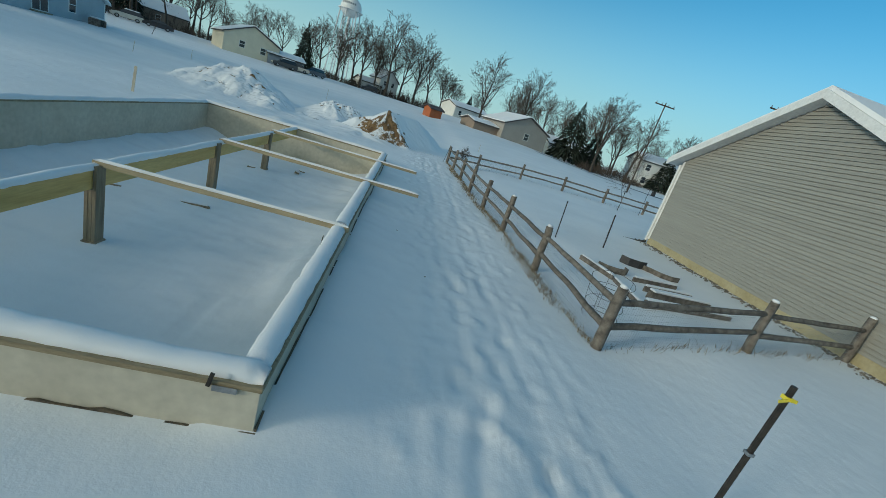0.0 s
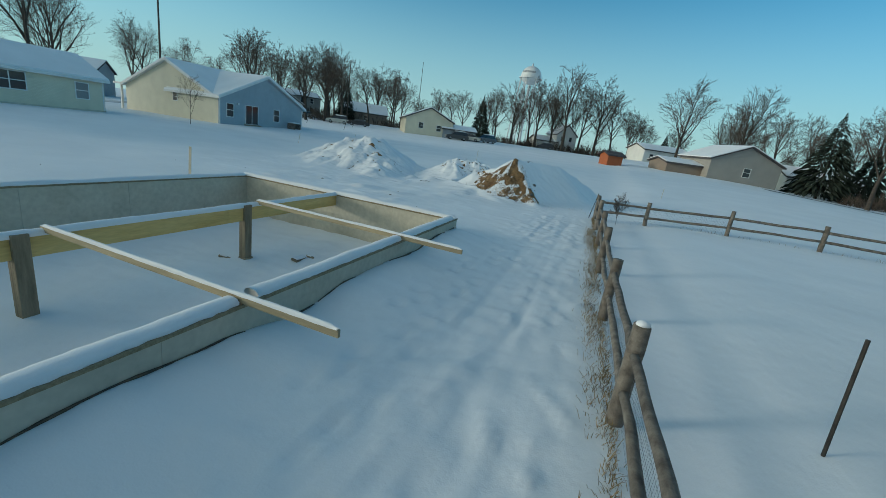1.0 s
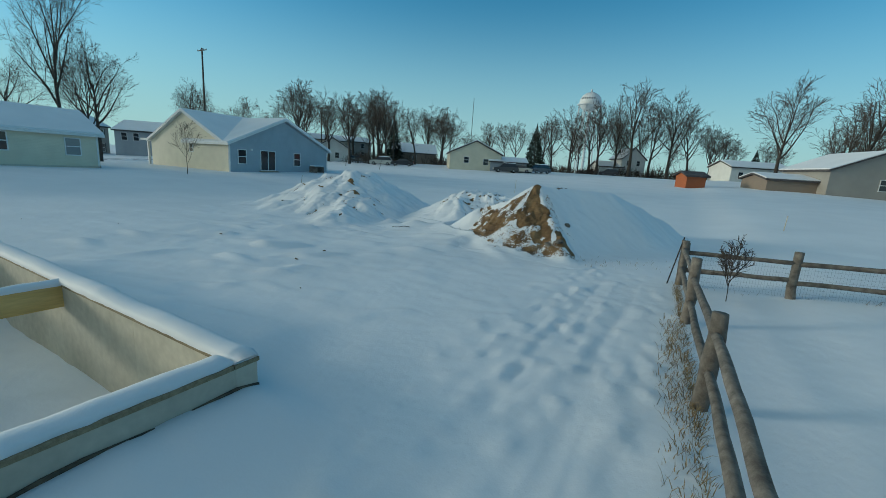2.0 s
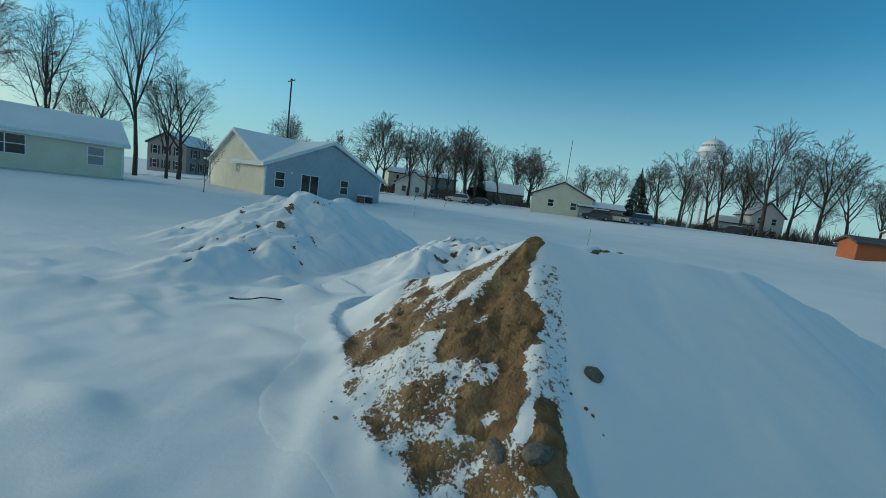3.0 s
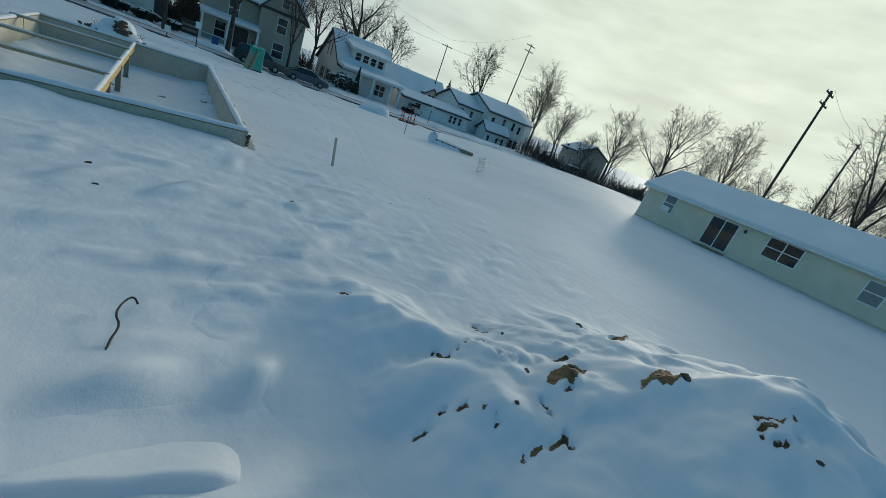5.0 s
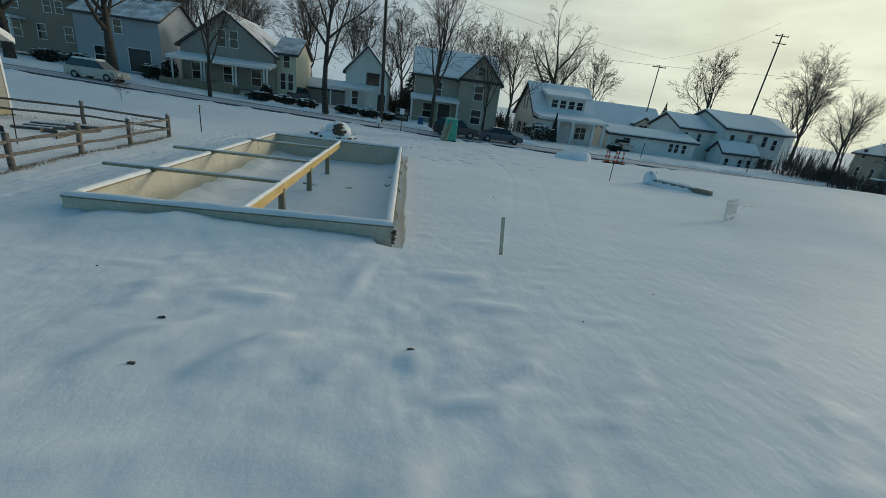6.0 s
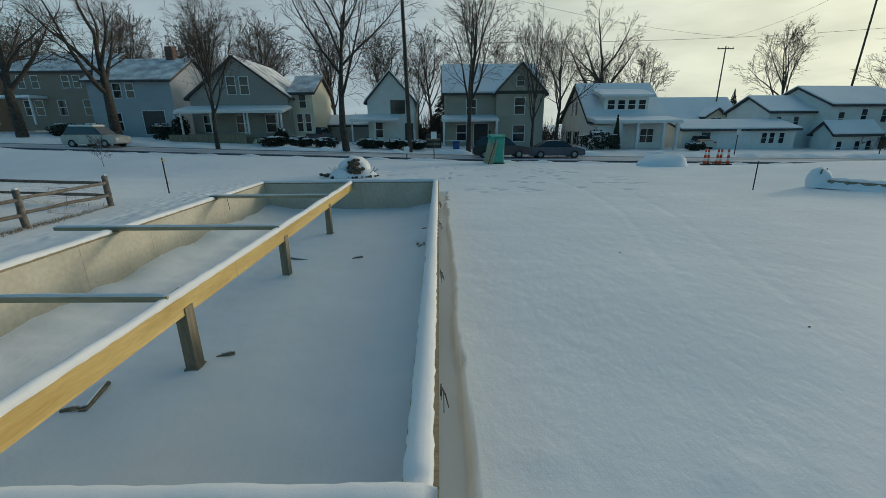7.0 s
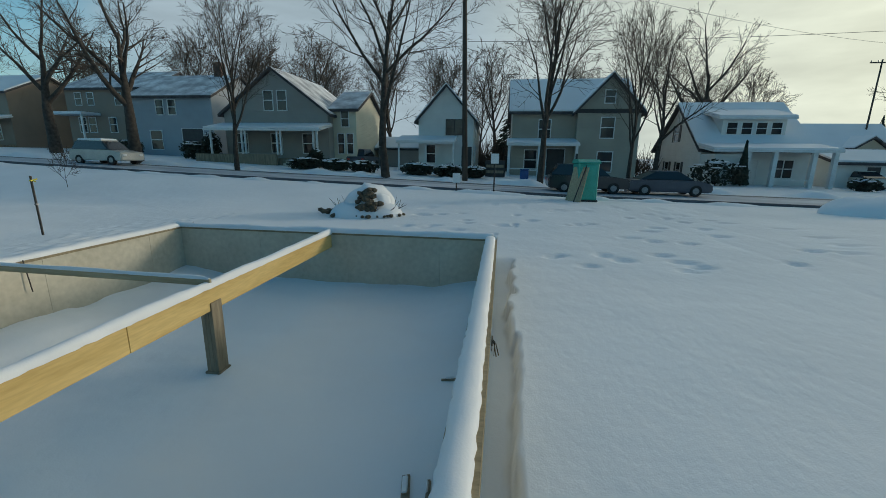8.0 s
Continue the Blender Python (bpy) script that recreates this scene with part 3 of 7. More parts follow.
M1 = [[(-0.88, 26.84, 1.5), (-0.08, 28.04, 1.40), (0.92, 29.24, 1.38), (1.92, 31.04, 0.85), (2.92, 32.84, 0.2)], [(-0.88, 26.84, 1.5), (0.82, 24.54, -0.35)], [(-0.88, 26.84, 1.5), (-1.78, 26.54, 0.85), (-2.68, 26.54, 0.62), (-3.68, 26.34, -0.3)]]
M3 = [[(-4.4, 28.1, 0.2), (-5.0, 28.9, 0.58), (-5.15, 29.6, 0.78), (-5.25, 30.6, 0.84), (-4.9, 31.4, 0.86), (-4.4, 32.2, 0.76), (-3.7, 33.1, 0.4), (-3.0, 34.0, -0.1)], [(-5.15, 29.8, 0.76), (-3.9, 30.1, 0.76), (-3.1, 30.5, 0.4)], [(-4.9, 31.4, 0.84), (-3.7, 31.2, 0.7)]]
M2 = [[(-8.5, 26.6, 0.05), (-9.6, 27.5, 0.55), (-10.4, 28.2, 0.95), (-11.2, 29.1, 1.40), (-11.1, 30.5, 1.2), (-10.9, 31.8, 0.75)], [(-11.2, 29.1, 1.38), (-12.6, 28.7, 1.05), (-13.6, 27.4, 0.3), (-14.4, 26.2, -0.2)], [(-9.8, 27.6, 0.5), (-8.7, 26.0, 0.1), (-7.74, 24.8, 0.0)], [(-10.4, 28.0, 0.8), (-11.6, 26.6, 0.25), (-12.3, 25.7, -0.1)]]
heap_1 = heap("dug earth heap half covered by snow with a bare brown face", M1, 0.80, 31, 0.06, bare_front, (), 0.04)
heap_2 = heap("lumpy snow-covered heap strewn with dark frozen clods", M3, 0.55, 51, 0.09, bare_specks(53, 0.22, ((-3.75, 30.12, 0.15, 0.11), (-3.62, 30.3, 0.09, 0.08), (-4.52, 29.4, 0.10, 0.07), (-4.3, 29.75, 0.07, 0.05), (-4.1, 29.95, 0.06, 0.04), (-3.6, 29.2, 0.08, 0.05), (-5.0, 31.2, 0.09, 0.05), (-4.3, 31.7, 0.12, 0.05), (-4.2, 28.95, 0.13, 0.03))), (110, 0.09, 0.30, 0.5, -4.6, 30.1, 1.5, 2.0), 0.035)
heap_3 = heap("long low heap of earth smoothed over by drifted snow", M2, 0.50, 61, 0.15, bare_specks(63, 0.0, ((-10.3, 28.05, 0.26, 0.13), (-9.55, 27.4, 0.32, 0.09), (-9.9, 27.0, 0.12, 0.05), (-12.3, 25.8, 0.12, 0.07), (-7.74, 24.75, 0.07, 0.12), (-8.5, 26.3, 0.05, 0.14), (-13.1, 27.8, 0.3, 0.06), (-11.2, 27.0, 0.3, 0.05))), (20, 0.45, 1.1, 0.7, -10.6, 28.0, 3.0, 2.9), 0.05)

# ---------------------------------------------------------------- the cellar: cast walls, sill plates, beam, posts, planks
def cellar_wall(name, a, b, inward, label, joints, label_side=""):
    """A wall from a to b (x, y on its outer face) made of cast panels; inward: unit step to its inner face."""
    a, b, n = Vector((*a, 0)), Vector((*b, 0)), Vector((*inward, 0)) * WALL
    top = tagged(new(name), label, "foundation wall", kind="structure")
    way = (b - a).normalized()
    for s, e in zip(joints[:-1], joints[1:]):
        p, q = a + way * (s + 0.001), a + way * (e - 0.001)
        lo = [min(p[i], q[i], p[i] + n[i], q[i] + n[i]) for i in (0, 1)]
        hi = [max(p[i], q[i], p[i] + n[i], q[i] + n[i]) for i in (0, 1)]
        part("wall_panel", boxes(((*lo, -1.75), (*hi, -0.045)), bevel=0.003), CONCRETE, top)
    return top


def joints(length, first, step_len):
    out = [0.0]
    d = first
    while d < length - 0.25:
        out.append(d)
        d += step_len
    return out + [length]


south = cellar_wall("wall_south", (WX, 0), (0, 0), (0, 1), "cream cast foundation wall facing the street", joints(-WX, 1.2, 2.08))
north = cellar_wall("wall_north", (WX, WY), (0, WY), (0, -1), "cream cast foundation wall facing the earth heaps", joints(-WX, 1.5, 2.08))
east = cellar_wall("wall_east", (0, WALL), (0, WY - WALL), (-1, 0), "long cream cast foundation wall beside the lane", joints(WY - 2 * WALL, 0.9, 2.08))
west = cellar_wall("wall_west", (WX, WALL), (WX, WY - WALL), (1, 0), "long cream cast foundation wall beside the open field", joints(WY - 2 * WALL, 1.1, 2.08))

W2 = WALL + 0.015
for name, lo, hi in (("south", (WX - 0.012, -0.015), (0.015, W2)), ("north", (WX - 0.012, WY - W2), (0.015, WY + 0.015))):
    p = tagged(new("sill_plate"), "damp timber sill plate bolted along the cellar wall", "sill plate")
    part("board", boxes(((*lo, -0.043), (*hi, -0.002)), bevel=0.004), SILL_WOOD, p)
for x0, x1 in ((-W2, 0.015), (WX - 0.012, WX + W2)):
    p = tagged(new("sill_plate"), "long damp timber sill plate on the cellar wall", "sill plate")
    cuts = [W2 + 0.004, 5.2, 10.4, WY - W2 - 0.004]
    for s, e in zip(cuts[:-1], cuts[1:]):
        part("board", boxes(((x0, s, -0.043), (x1, e - 0.004, -0.002)), bevel=0.004), SILL_WOOD, p)


def snow_strip(parent, label, pts, width, high, seed, gaps=(), base=0.0):
    """A rounded bank of snow lying along a run of points; gaps: stretches (in metres along it) left bare."""
    pts = [Vector(p) for p in pts]
    v, f, run = [], [], 0.0
    prof = [(-0.5, -0.02), (-0.49, 0.45), (-0.36, 0.82), (-0.12, 1.0), (0.14, 0.98), (0.37, 0.8), (0.49, 0.42), (0.5, -0.02)]
    prev = None
    for a, b in zip(pts[:-1], pts[1:]):
        d = (b - a)
        n = max(2, int(d.length / 0.09))
        w = d.normalized()
        side = Vector((w.y, -w.x, 0))
        for i in range(n + 1):
            s = d.length * i / n
            c, q = a + w * s, run + s
            wob = noise.noise(Vector((q * 1.1, seed * 7.3, 0)))
            fine = noise.noise(Vector((q * 5.0, seed * 3.1, 4)))
            hgt, wid = high * (1 + 0.35 * wob + 0.14 * fine), width * (1 + 0.06 * fine + 0.05 * wob)
            end = min(1, max(0.05, min(q, sum((p2 - p1).length for p1, p2 in zip(pts[:-1], pts[1:])) - q) / 0.08 + 0.25))
            bare = any(g0 < q < g1 for g0, g1 in gaps)
            if bare:
                prev = None
                continue
            k = len(v)
            for j, (pu, pv) in enumerate(prof):
                jit = (0.024 if j in (0, 1, 6, 7) else 0.01) * noise.noise(Vector((q * 11.0, j * 2.7, seed)))
                v.append(c + side * (pu * wid * (0.9 + 0.1 * end) + jit) + Vector((0, 0, base + pv * hgt * end)))
            if prev is not None:
                for j in range(len(prof) - 1):
                    f.append((prev + j, prev + j + 1, k + j + 1, k + j))
            else:
                f.append(tuple(k + j for j in range(len(prof))))
            prev = k
        run += d.length
        prev = None if len(pts) > 2 else prev
    if prev is not None:
        f.append(tuple(prev + j for j in reversed(range(len(prof)))))
    return mesh_part("snow_cap", raw_mesh("snow_cap", v, f, True), SNOW, parent, label)


PLANKS = ((4.06, 0.05, -0.02, 1), (8.38, 1.30, -0.02, 2), (12.36, 1.28, -0.02, 3))     # y on the east wall, end in x, slant, seed
half = WALL / 2
snow_strip(south, "smooth rounded snow on top", [(WX, half + 0.025, 0), (0, half + 0.025, 0)], 0.215, 0.10, 1)
snow_strip(north, "smooth rounded snow on top", [(WX, WY - half, 0), (0, WY - half, 0)], 0.27, 0.10, 2)
snow_strip(east, "long rounded snow cap broken by planks", [(-half - 0.01, 0.2, 0), (-half - 0.01, WY - 0.2, 0)], 0.22, 0.085, 3, [(y - 0.26, y - 0.14) for y, *_ in PLANKS])
snow_strip(west, "long rounded snow cap", [(WX + half + 0.02, 0.2, 0), (WX + half + 0.02, WY - 0.2, 0)], 0.20, 0.085, 4)

BX = -3.86
beam = thing("girder_beam", pose(BX, 0, 0), "yellow doubled timber girder running the length of the cellar", "beam")
for i, x in enumerate((-0.048, 0.005)):
    for s, e in ((0.10, 5.3 + i), (5.3 + i, 10.5 + i), (10.5 + i, WY - 0.10)):
        part("ply", boxes(((x, s + 0.003, -0.33), (x + 0.043, e - 0.003, -0.025)), bevel=0.004), BEAM_WOOD, beam)
snow_strip(beam, "rounded snow lying along the top", [(0, 0.14, -0.025), (0, WY - 0.14, -0.025)], 0.14, 0.085, 5)

for k, y in enumerate((4.02, 8.07, 12.0)):
    post = thing("support_post", pose(BX + 0.02, y, FLOOR - 0.2), "grey-brown laminated timber post standing in the cellar snow under the girder", "post", "cellar posts")
    for i in range(3):
        part("ply", boxes(((-0.088 + i * 0.058, -0.10, 0), (-0.032 + i * 0.058, 0.10, 1.2 + (0.25 if i != 1 else 0.0) * (i == 2)), ), bevel=0.004), POST_WOOD, post)
    part("footing", boxes(((-0.11, -0.125, 0.16), (0.11, 0.125, 0.215)), bevel=0.01), POST_WOOD, post, "board footing half under snow")

for y, x1, slant, seed in PLANKS:
    x0 = BX - 0.05
    ang = math.atan2(slant - 0.0, 1.0)
    p = thing("floor_plank", pose(x0, y, 0.003, 0, 0, math.degrees(ang)), "loose narrow plank laid from girder to cellar wall with snow on it", "plank", "planks across the cellar")
    L = x1 - x0
    part("plank", boxes(((0, -0.02, 0), (L, 0.02, 0.088)), bevel=0.004), PLANK_WOOD, p)
    snow_strip(p, "thin ridge of snow", [(0.02, 0, 0.087), (L - 0.02, 0, 0.087)], 0.058, 0.042, 10 + seed)

# ---------------------------------------------------------------- split-rail fence round the yard
def hewn(name, a, b, ra, rb, seed, parent, sides=7, label=""):
    """A rough round or split timber from a to b, in the parent's space."""
    a, b = Vector(a), Vector(b)
    d = b - a
    w = d.normalized()
    u = w.cross(Vector((0, 0, 1)) if abs(w.z) < 0.9 else Vector((1, 0, 0))).normalized()
    s = w.cross(u)
    v, f, n = [], [], max(3, int(d.length / 0.22))
    for i in range(n + 1):
        t = i / n
        c = a + d * t + (u * noise.noise(Vector((t * 3, seed, 1))) + s * noise.noise(Vector((t * 3, seed, 7)))) * 0.025 * min(1, d.length)
        r = ra + (rb - ra) * t
        for j in range(sides):
            q = 2 * math.pi * j / sides
            k = r * (1 + 0.22 * noise.noise(Vector((j * 1.9, seed * 5.1, t * 2.2))) + 0.08 * noise.noise(Vector((j * 4.1, seed, t * 9))))
            v.append(c + u * math.cos(q) * k + s * math.sin(q) * k)
    for i in range(n):
        for j in range(sides):
            j2 = (j + 1) % sides
            f.append((i * sides + j, i * sides + j2, (i + 1) * sides + j2, (i + 1) * sides + j))
    f.append(tuple(reversed(range(sides))))
    f.append(tuple(n * sides + j for j in range(sides)))
    return mesh_part(name, raw_mesh(name, v, f, True), FENCE_WOOD, parent, label)


def wire_mesh(pts, high, parent, cell=0.1):
    v, f = [], []
    for a, b in zip(pts[:-1], pts[1:]):
        a, b = np.array(a), np.array(b)
        n = int(np.linalg.norm((b - a)[:2]) / (cell * 0.5))
        for k in range(int(high / cell) + 1):
            h = np.array((0, 0, 0.03 + k * cell))
            tube(v, f, a + h, b + h, 0.0016, 0.0016, 3, False)
        for i in range(n + 1):
            p = a + (b - a) * i / n
            tube(v, f, p + (0, 0, 0.03), p + (0, 0, high), 0.0014, 0.0014, 3, False)
    mesh_part("wire_netting", raw_mesh("wire_netting", v, f), GALV, parent, "fine welded wire netting")


def fence(label, spots, tall, seed, mesh_to=0, snowy=()):
    top = tagged(new("rail_fence"), label, "fence")
    feet = [(x, y, gz(x, y)) for x, y in spots]
    for i, (x, y, z) in enumerate(feet):
        lean = (0.012 * math.sin(seed + i * 2.1), 0.012 * math.cos(seed * 2 + i * 1.3))
        post = hewn("post", (x, y, z - 0.25), (x + lean[0], y + lean[1], z + tall + 0.04 * math.sin(i * 3.3)), 0.088, 0.08, seed + i, top, 9)
        if i in snowy:
            mesh_part("snow_cap", lump_mesh("snow_cap", [((x + lean[0], y + lean[1], z + tall + 0.02), (0.066, 0.066, 0.04), 500 + i, 0.08)], 2, True), SNOW, post, "small cap of snow")
    for i, (a, b) in enumerate(zip(feet[:-1], feet[1:])):
        for k, h in enumerate((0.40, 0.82)):
            hewn("rail", (a[0], a[1], a[2] + h * tall / 1.1 + 0.03 * math.sin(i * 5 + k)), (b[0], b[1], b[2] + h * tall / 1.1 + 0.03 * math.cos(i * 3 + k)), 0.056, 0.05, seed * 3 + i * 2 + k, top, 6)
    if mesh_to:
        wire_mesh([(x + 0.06, y, z) for x, y, z in feet[:mesh_to]], 0.78, top)
    return feet


fence("weathered split-rail fence along the trodden lane, wire netting behind", [(4.28, 2.8), (4.21, 6.06), (4.07, 9.1), (3.96, 12.06), (3.86, 15.05), (3.77, 18.1), (3.66, 21.1), (3.55, 24.12)], 1.08, 3.0, 5, (0, 1, 2))
fence("weathered split-rail fence turning off towards the pale house", [(4.3, 2.83), (7.7, 3.6), (10.85, 4.3)], 1.06, 23.0, 3, (1, 2))
fence("grey split-rail fence across the back of the yard", [(3.57, 24.14), (5.56, 24.11), (8.57, 24.12), (11.62, 24.12), (14.7, 24.12), (17.8, 24.12), (20.9, 24.1), (24.0, 24.1)], 1.0, 43.0, 3)

# brace bar at the far fence corner
brace = tagged(new("brace_bar"), "rusty steel bar leaning on the fence's corner post", "steel bar")
mesh_part("bar", sticks("bar", [((3.30, 24.02, gz(3.3, 24.0) - 0.05), (3.50, 24.08, gz(3.5, 24.0) + 1.12), 0.016, 0.016)]), STEEL, brace)


def grass(label, runs, seed, density=150, tall=0.11):
    """Dry blades along lines; runs: (x, y) to (x, y), spread."""
    rnd = np.random.RandomState(seed)
    v, f = [], []
    for (ax, ay), (bx, by), spread in runs:
        n = int(math.hypot(bx - ax, by - ay) * density)
        for i in range(n):
            t = rnd.rand()
            if wave(np.array(t * 9.0), np.array(seed * 1.7), 1.0, seed) < rnd.uniform(-1.0, 0.5):
                continue
            x, y = ax + (bx - ax) * t + rnd.normal(0, spread), ay + (by - ay) * t + rnd.normal(0, spread)
            z, h, a = gz(x, y) - 0.01, tall * rnd.uniform(0.3, 1.15), rnd.uniform(0, 6.28)
            lx, ly = rnd.normal(0, 0.5) * h, rnd.normal(0, 0.5) * h
            w, k = 0.004, len(v)
            ox, oy = w * math.cos(a), w * math.sin(a)
            v += [(x - ox, y - oy, z), (x + ox, y + oy, z), (x + lx * 0.6 + ox * 0.8, y + ly * 0.6 + oy * 0.8, z + h * 0.7), (x + lx * 0.6 - ox * 0.8, y + ly * 0.6 - oy * 0.8, z + h * 0.7), (x + lx * 1.3, y + ly * 1.3, z + h)]
            f += [(k, k + 1, k + 2, k + 3), (k + 3, k + 2, k + 4)]
    me = raw_mesh("dry_grass", v, f)
    me.materials.append(DRY_GRASS)
    return tagged(new("dry_grass", me), label, "grass", kind="stuff")


grass("dry straw-coloured grass poking from the snow along the fence", [((4.24, 2.8), (4.02, 9.1), 0.04), ((4.02, 9.1), (3.5, 24.0), 0.04), ((4.05, 4), (3.45, 21), 0.08)], 71, 210)
grass("sparse dry grass under the front fence", [((4.3, 2.8), (10.6, 4.2), 0.07)], 73, 60, 0.16)
grass("sparse dry stalks at the foot of the earth heap", [((-3.1, 25.8), (1.7, 24.5), 0.25), ((1.4, 24.9), (3.2, 25.9), 0.35)], 75, 60, 0.12)
grass("dry stalks along the fence across the yard", [((3.6, 24.1), (17.8, 24.1), 0.05)], 77, 22, 0.13)

# ---------------------------------------------------------------- houses
CREAM = siding_mat("cream_siding", (0.67, 0.62, 0.47))
BLUEGREY = siding_mat("blue_grey_siding", (0.36, 0.40, 0.44))
TAN = siding_mat("tan_siding", (0.37, 0.34, 0.27))
GREY_SIDE = siding_mat("grey_siding", (0.32, 0.30, 0.265))
WHITE_SIDE = siding_mat("white_siding", (0.72, 0.72, 0.68))
PALE_BLUE = siding_mat("pale_blue_siding", (0.33, 0.36, 0.39))
BROWN_SIDE = siding_mat("brown_siding", (0.25, 0.195, 0.145))
ORANGE = siding_mat("orange_siding", (0.36, 0.10, 0.025))


def turned(bm, axis):
    if axis == "y":
        bmesh.ops.rotate(bm, verts=bm.verts[:], cent=(0, 0, 0), matrix=Matrix.Rotation(radians(90), 3, "Z"))
    return bm


def block(top, x0, x1, y0, y1, z0, h, rise, axis, wall, over=0.35, snow=0.13, roof_mat=None, cover=None):
    """A block with a gable roof, ridge along axis; adds wall, roof and its snow to the house."""
    if axis == "x":
        a0, a1, b0, b1 = x0, x1, y0, y1
    else:                                   # run along y: local x -> world y, local y -> -world x
        a0, a1, b0, b1 = y0, y1, -x1, -x0
    m, half, k = (b0 + b1) / 2, (b1 - b0) / 2, rise / ((b1 - b0) / 2)
    body = part("wall", turned(prism(bmesh.new(), [(b0, z0), (b1, z0), (b1, h), (m, h + rise), (b0, h)], a0, a1), axis), wall, top)
    t = 0.2
    lo, hi = (half + over, h - over * k), (0, h + rise)

    def chevron(base, thick, sx, sa):
        pts = [(m - lo[0] + sx, lo[1] + sx * k + base), (m, hi[1] + base), (m + lo[0] - sx, lo[1] + sx * k + base), (m + lo[0] - sx, lo[1] + sx * k + base + thick), (m, hi[1] + base + thick), (m - lo[0] + sx, lo[1] + sx * k + base + thick)]
        bm = bmesh.new()
        for left in (pts[0], pts[1], pts[4], pts[5]), (pts[1], pts[2], pts[3], pts[4]):
            prism(bm, left, a0 - over + sa, a1 + over - sa)
        return turned(bm, axis)
    roof = part("roof", chevron(0.02, t, 0, 0), roof_mat or WHITE, top)
    if snow:
        part("snow_cover", chevron(t + 0.024, snow if not cover else 0.04, 0.06, 0.05), cover or SNOW, roof, "thin patchy snow" if cover else "even blanket of snow")
    return body


def opening(top, m, w, h, kind="window", shutters=None, trim=None, glass=None):
    """A window or door on a wall: m puts its foot's centre on the wall, -y outwards."""
    b = 0.07
    kinds = {"window": "window", "slider": "sliding_door", "door": "door", "garage": "garage_door", "pair": "window"}
    rings = [[(-w / 2 - o, y, -o), (w / 2 + o, y, -o), (w / 2 + o, y, h + o), (-w / 2 - o, y, h + o)] for o, y in ((0, 0.02), (0, -0.05), (b, -0.05), (b, 0.02))]
    quads = [(r * 4 + i, r * 4 + (i + 1) % 4, (r + 1) % 4 * 4 + (i + 1) % 4, (r + 1) % 4 * 4 + i) for r in range(4) for i in range(4)]
    frame_ob = mesh_part(kinds[kind], raw_mesh("window_frame", sum(rings, []), quads), trim or WHITE, top)
    frame_ob.matrix_local = m
    if kind in ("slider", "pair"):
        part("mullion", boxes(((-0.035, -0.045, 0), (0.035, 0.02, h))), trim or WHITE, frame_ob)
    if kind in ("window", "pair"):
        for u0, u1 in (((-w / 2, -0.036), (0.036, w / 2)) if kind == "pair" else ((-w / 2, w / 2),)):
            part("sash_bar", boxes(((u0, -0.042, h * 0.49), (u1, 0.02, h * 0.54))), trim or WHITE, frame_ob)
    if kind == "garage":
        for i in range(4):
            part("panel", boxes(((-w / 2, -0.02, h * i / 4 + 0.012), (w / 2, 0.02, h * (i + 1) / 4 - 0.012))), WHITE, frame_ob)
    elif kind == "door":
        part("leaf", boxes(((-w / 2, -0.02, 0), (w / 2, 0.02, h))), trim or DARK, frame_ob)
    else:
        for u0, u1 in (((-w / 2, 0), (0, w / 2)) if kind in ("slider", "pair") else ((-w / 2, w / 2),)):
            part("pane", boxes(((u0, -0.022, 0), (u1, 0.012, h))), glass or GLASS, frame_ob)
    if shutters:
        for s in (-1, 1):
            part("shutter", boxes(((s * (w / 2 + b + 0.2) - 0.19, -0.035, -b), (s * (w / 2 + b + 0.2) + 0.19, 0.01, h + b))), shutters, frame_ob)
    return frame_ob


def face(x0, x1, y0, y1, side, u, z):
    """The pose of an opening on a block's side: s, n, e, w; u metres along it from its left end, seen from outside."""
    return {"s": pose(x0 + u, y0, z), "n": pose(x1 - u, y1, z, 0, 0, 180), "e": pose(x1, y0 + u, z, 0, 0, 90), "w": pose(x0, y1 - u, z, 0, 0, -90)}[side]


def house(label, x, y, rz=0, z=None, size=1.0, category="house"):
    return thing("house", pose(x, y, gz(x, y) if z is None else z, 0, 0, rz) @ Matrix.Scale(size, 4), label, category)


BLINDS = glass_mat("glass_over_blinds", (0.20, 0.22, 0.23))
# long cream house; its back faces the field
t = house("long single-storey cream house with a snow-covered roof", -38.77, 20.11, 0, 0.15, 0.907)
A = (-3.9, 3.9, -8.35, 8.35)
block(t, *A, -0.5, 2.65, 1.75, "y", CREAM)
part("base_course", boxes(((-3.93, -8.38, -0.6), (3.93, 8.38, 0.13))), CONCRETE, t)
opening(t, face(*A, "e", 2.2, 1.25), 0.85, 1.3, glass=BLINDS)
opening(t, face(*A, "e", 6.45, 0.3), 1.8, 2.0, "slider")
opening(t, face(*A, "e", 10.3, 1.15), 1.9, 1.25, "pair")
opening(t, face(*A, "e", 15.0, 1.0), 0.9, 1.25, glass=BLINDS)
part("air_conditioner", boxes(((3.9, -6.45, 1.25), (4.2, -5.85, 1.65)), bevel=0.02), WHITE, t, "white window air conditioner")
part("doorstep", boxes(((3.9, -2.9, -0.4), (4.7, -0.9, 0.12)), bevel=0.02), POST_WOOD, t)
part("wall_lamp", boxes(((3.9, -0.55, 2.0), (4.05, -0.42, 2.25)), bevel=0.02), DARK, t)
for u in (-8.3, 8.2):
    part("corner_trim", boxes(((3.9, u, -0.2), (3.93, u + 0.1, 2.6))), WHITE, t)
part("gutter", boxes(((4.2, -8.6, 2.5), (4.32, 8.6, 2.62)), bevel=0.02), WHITE, t)

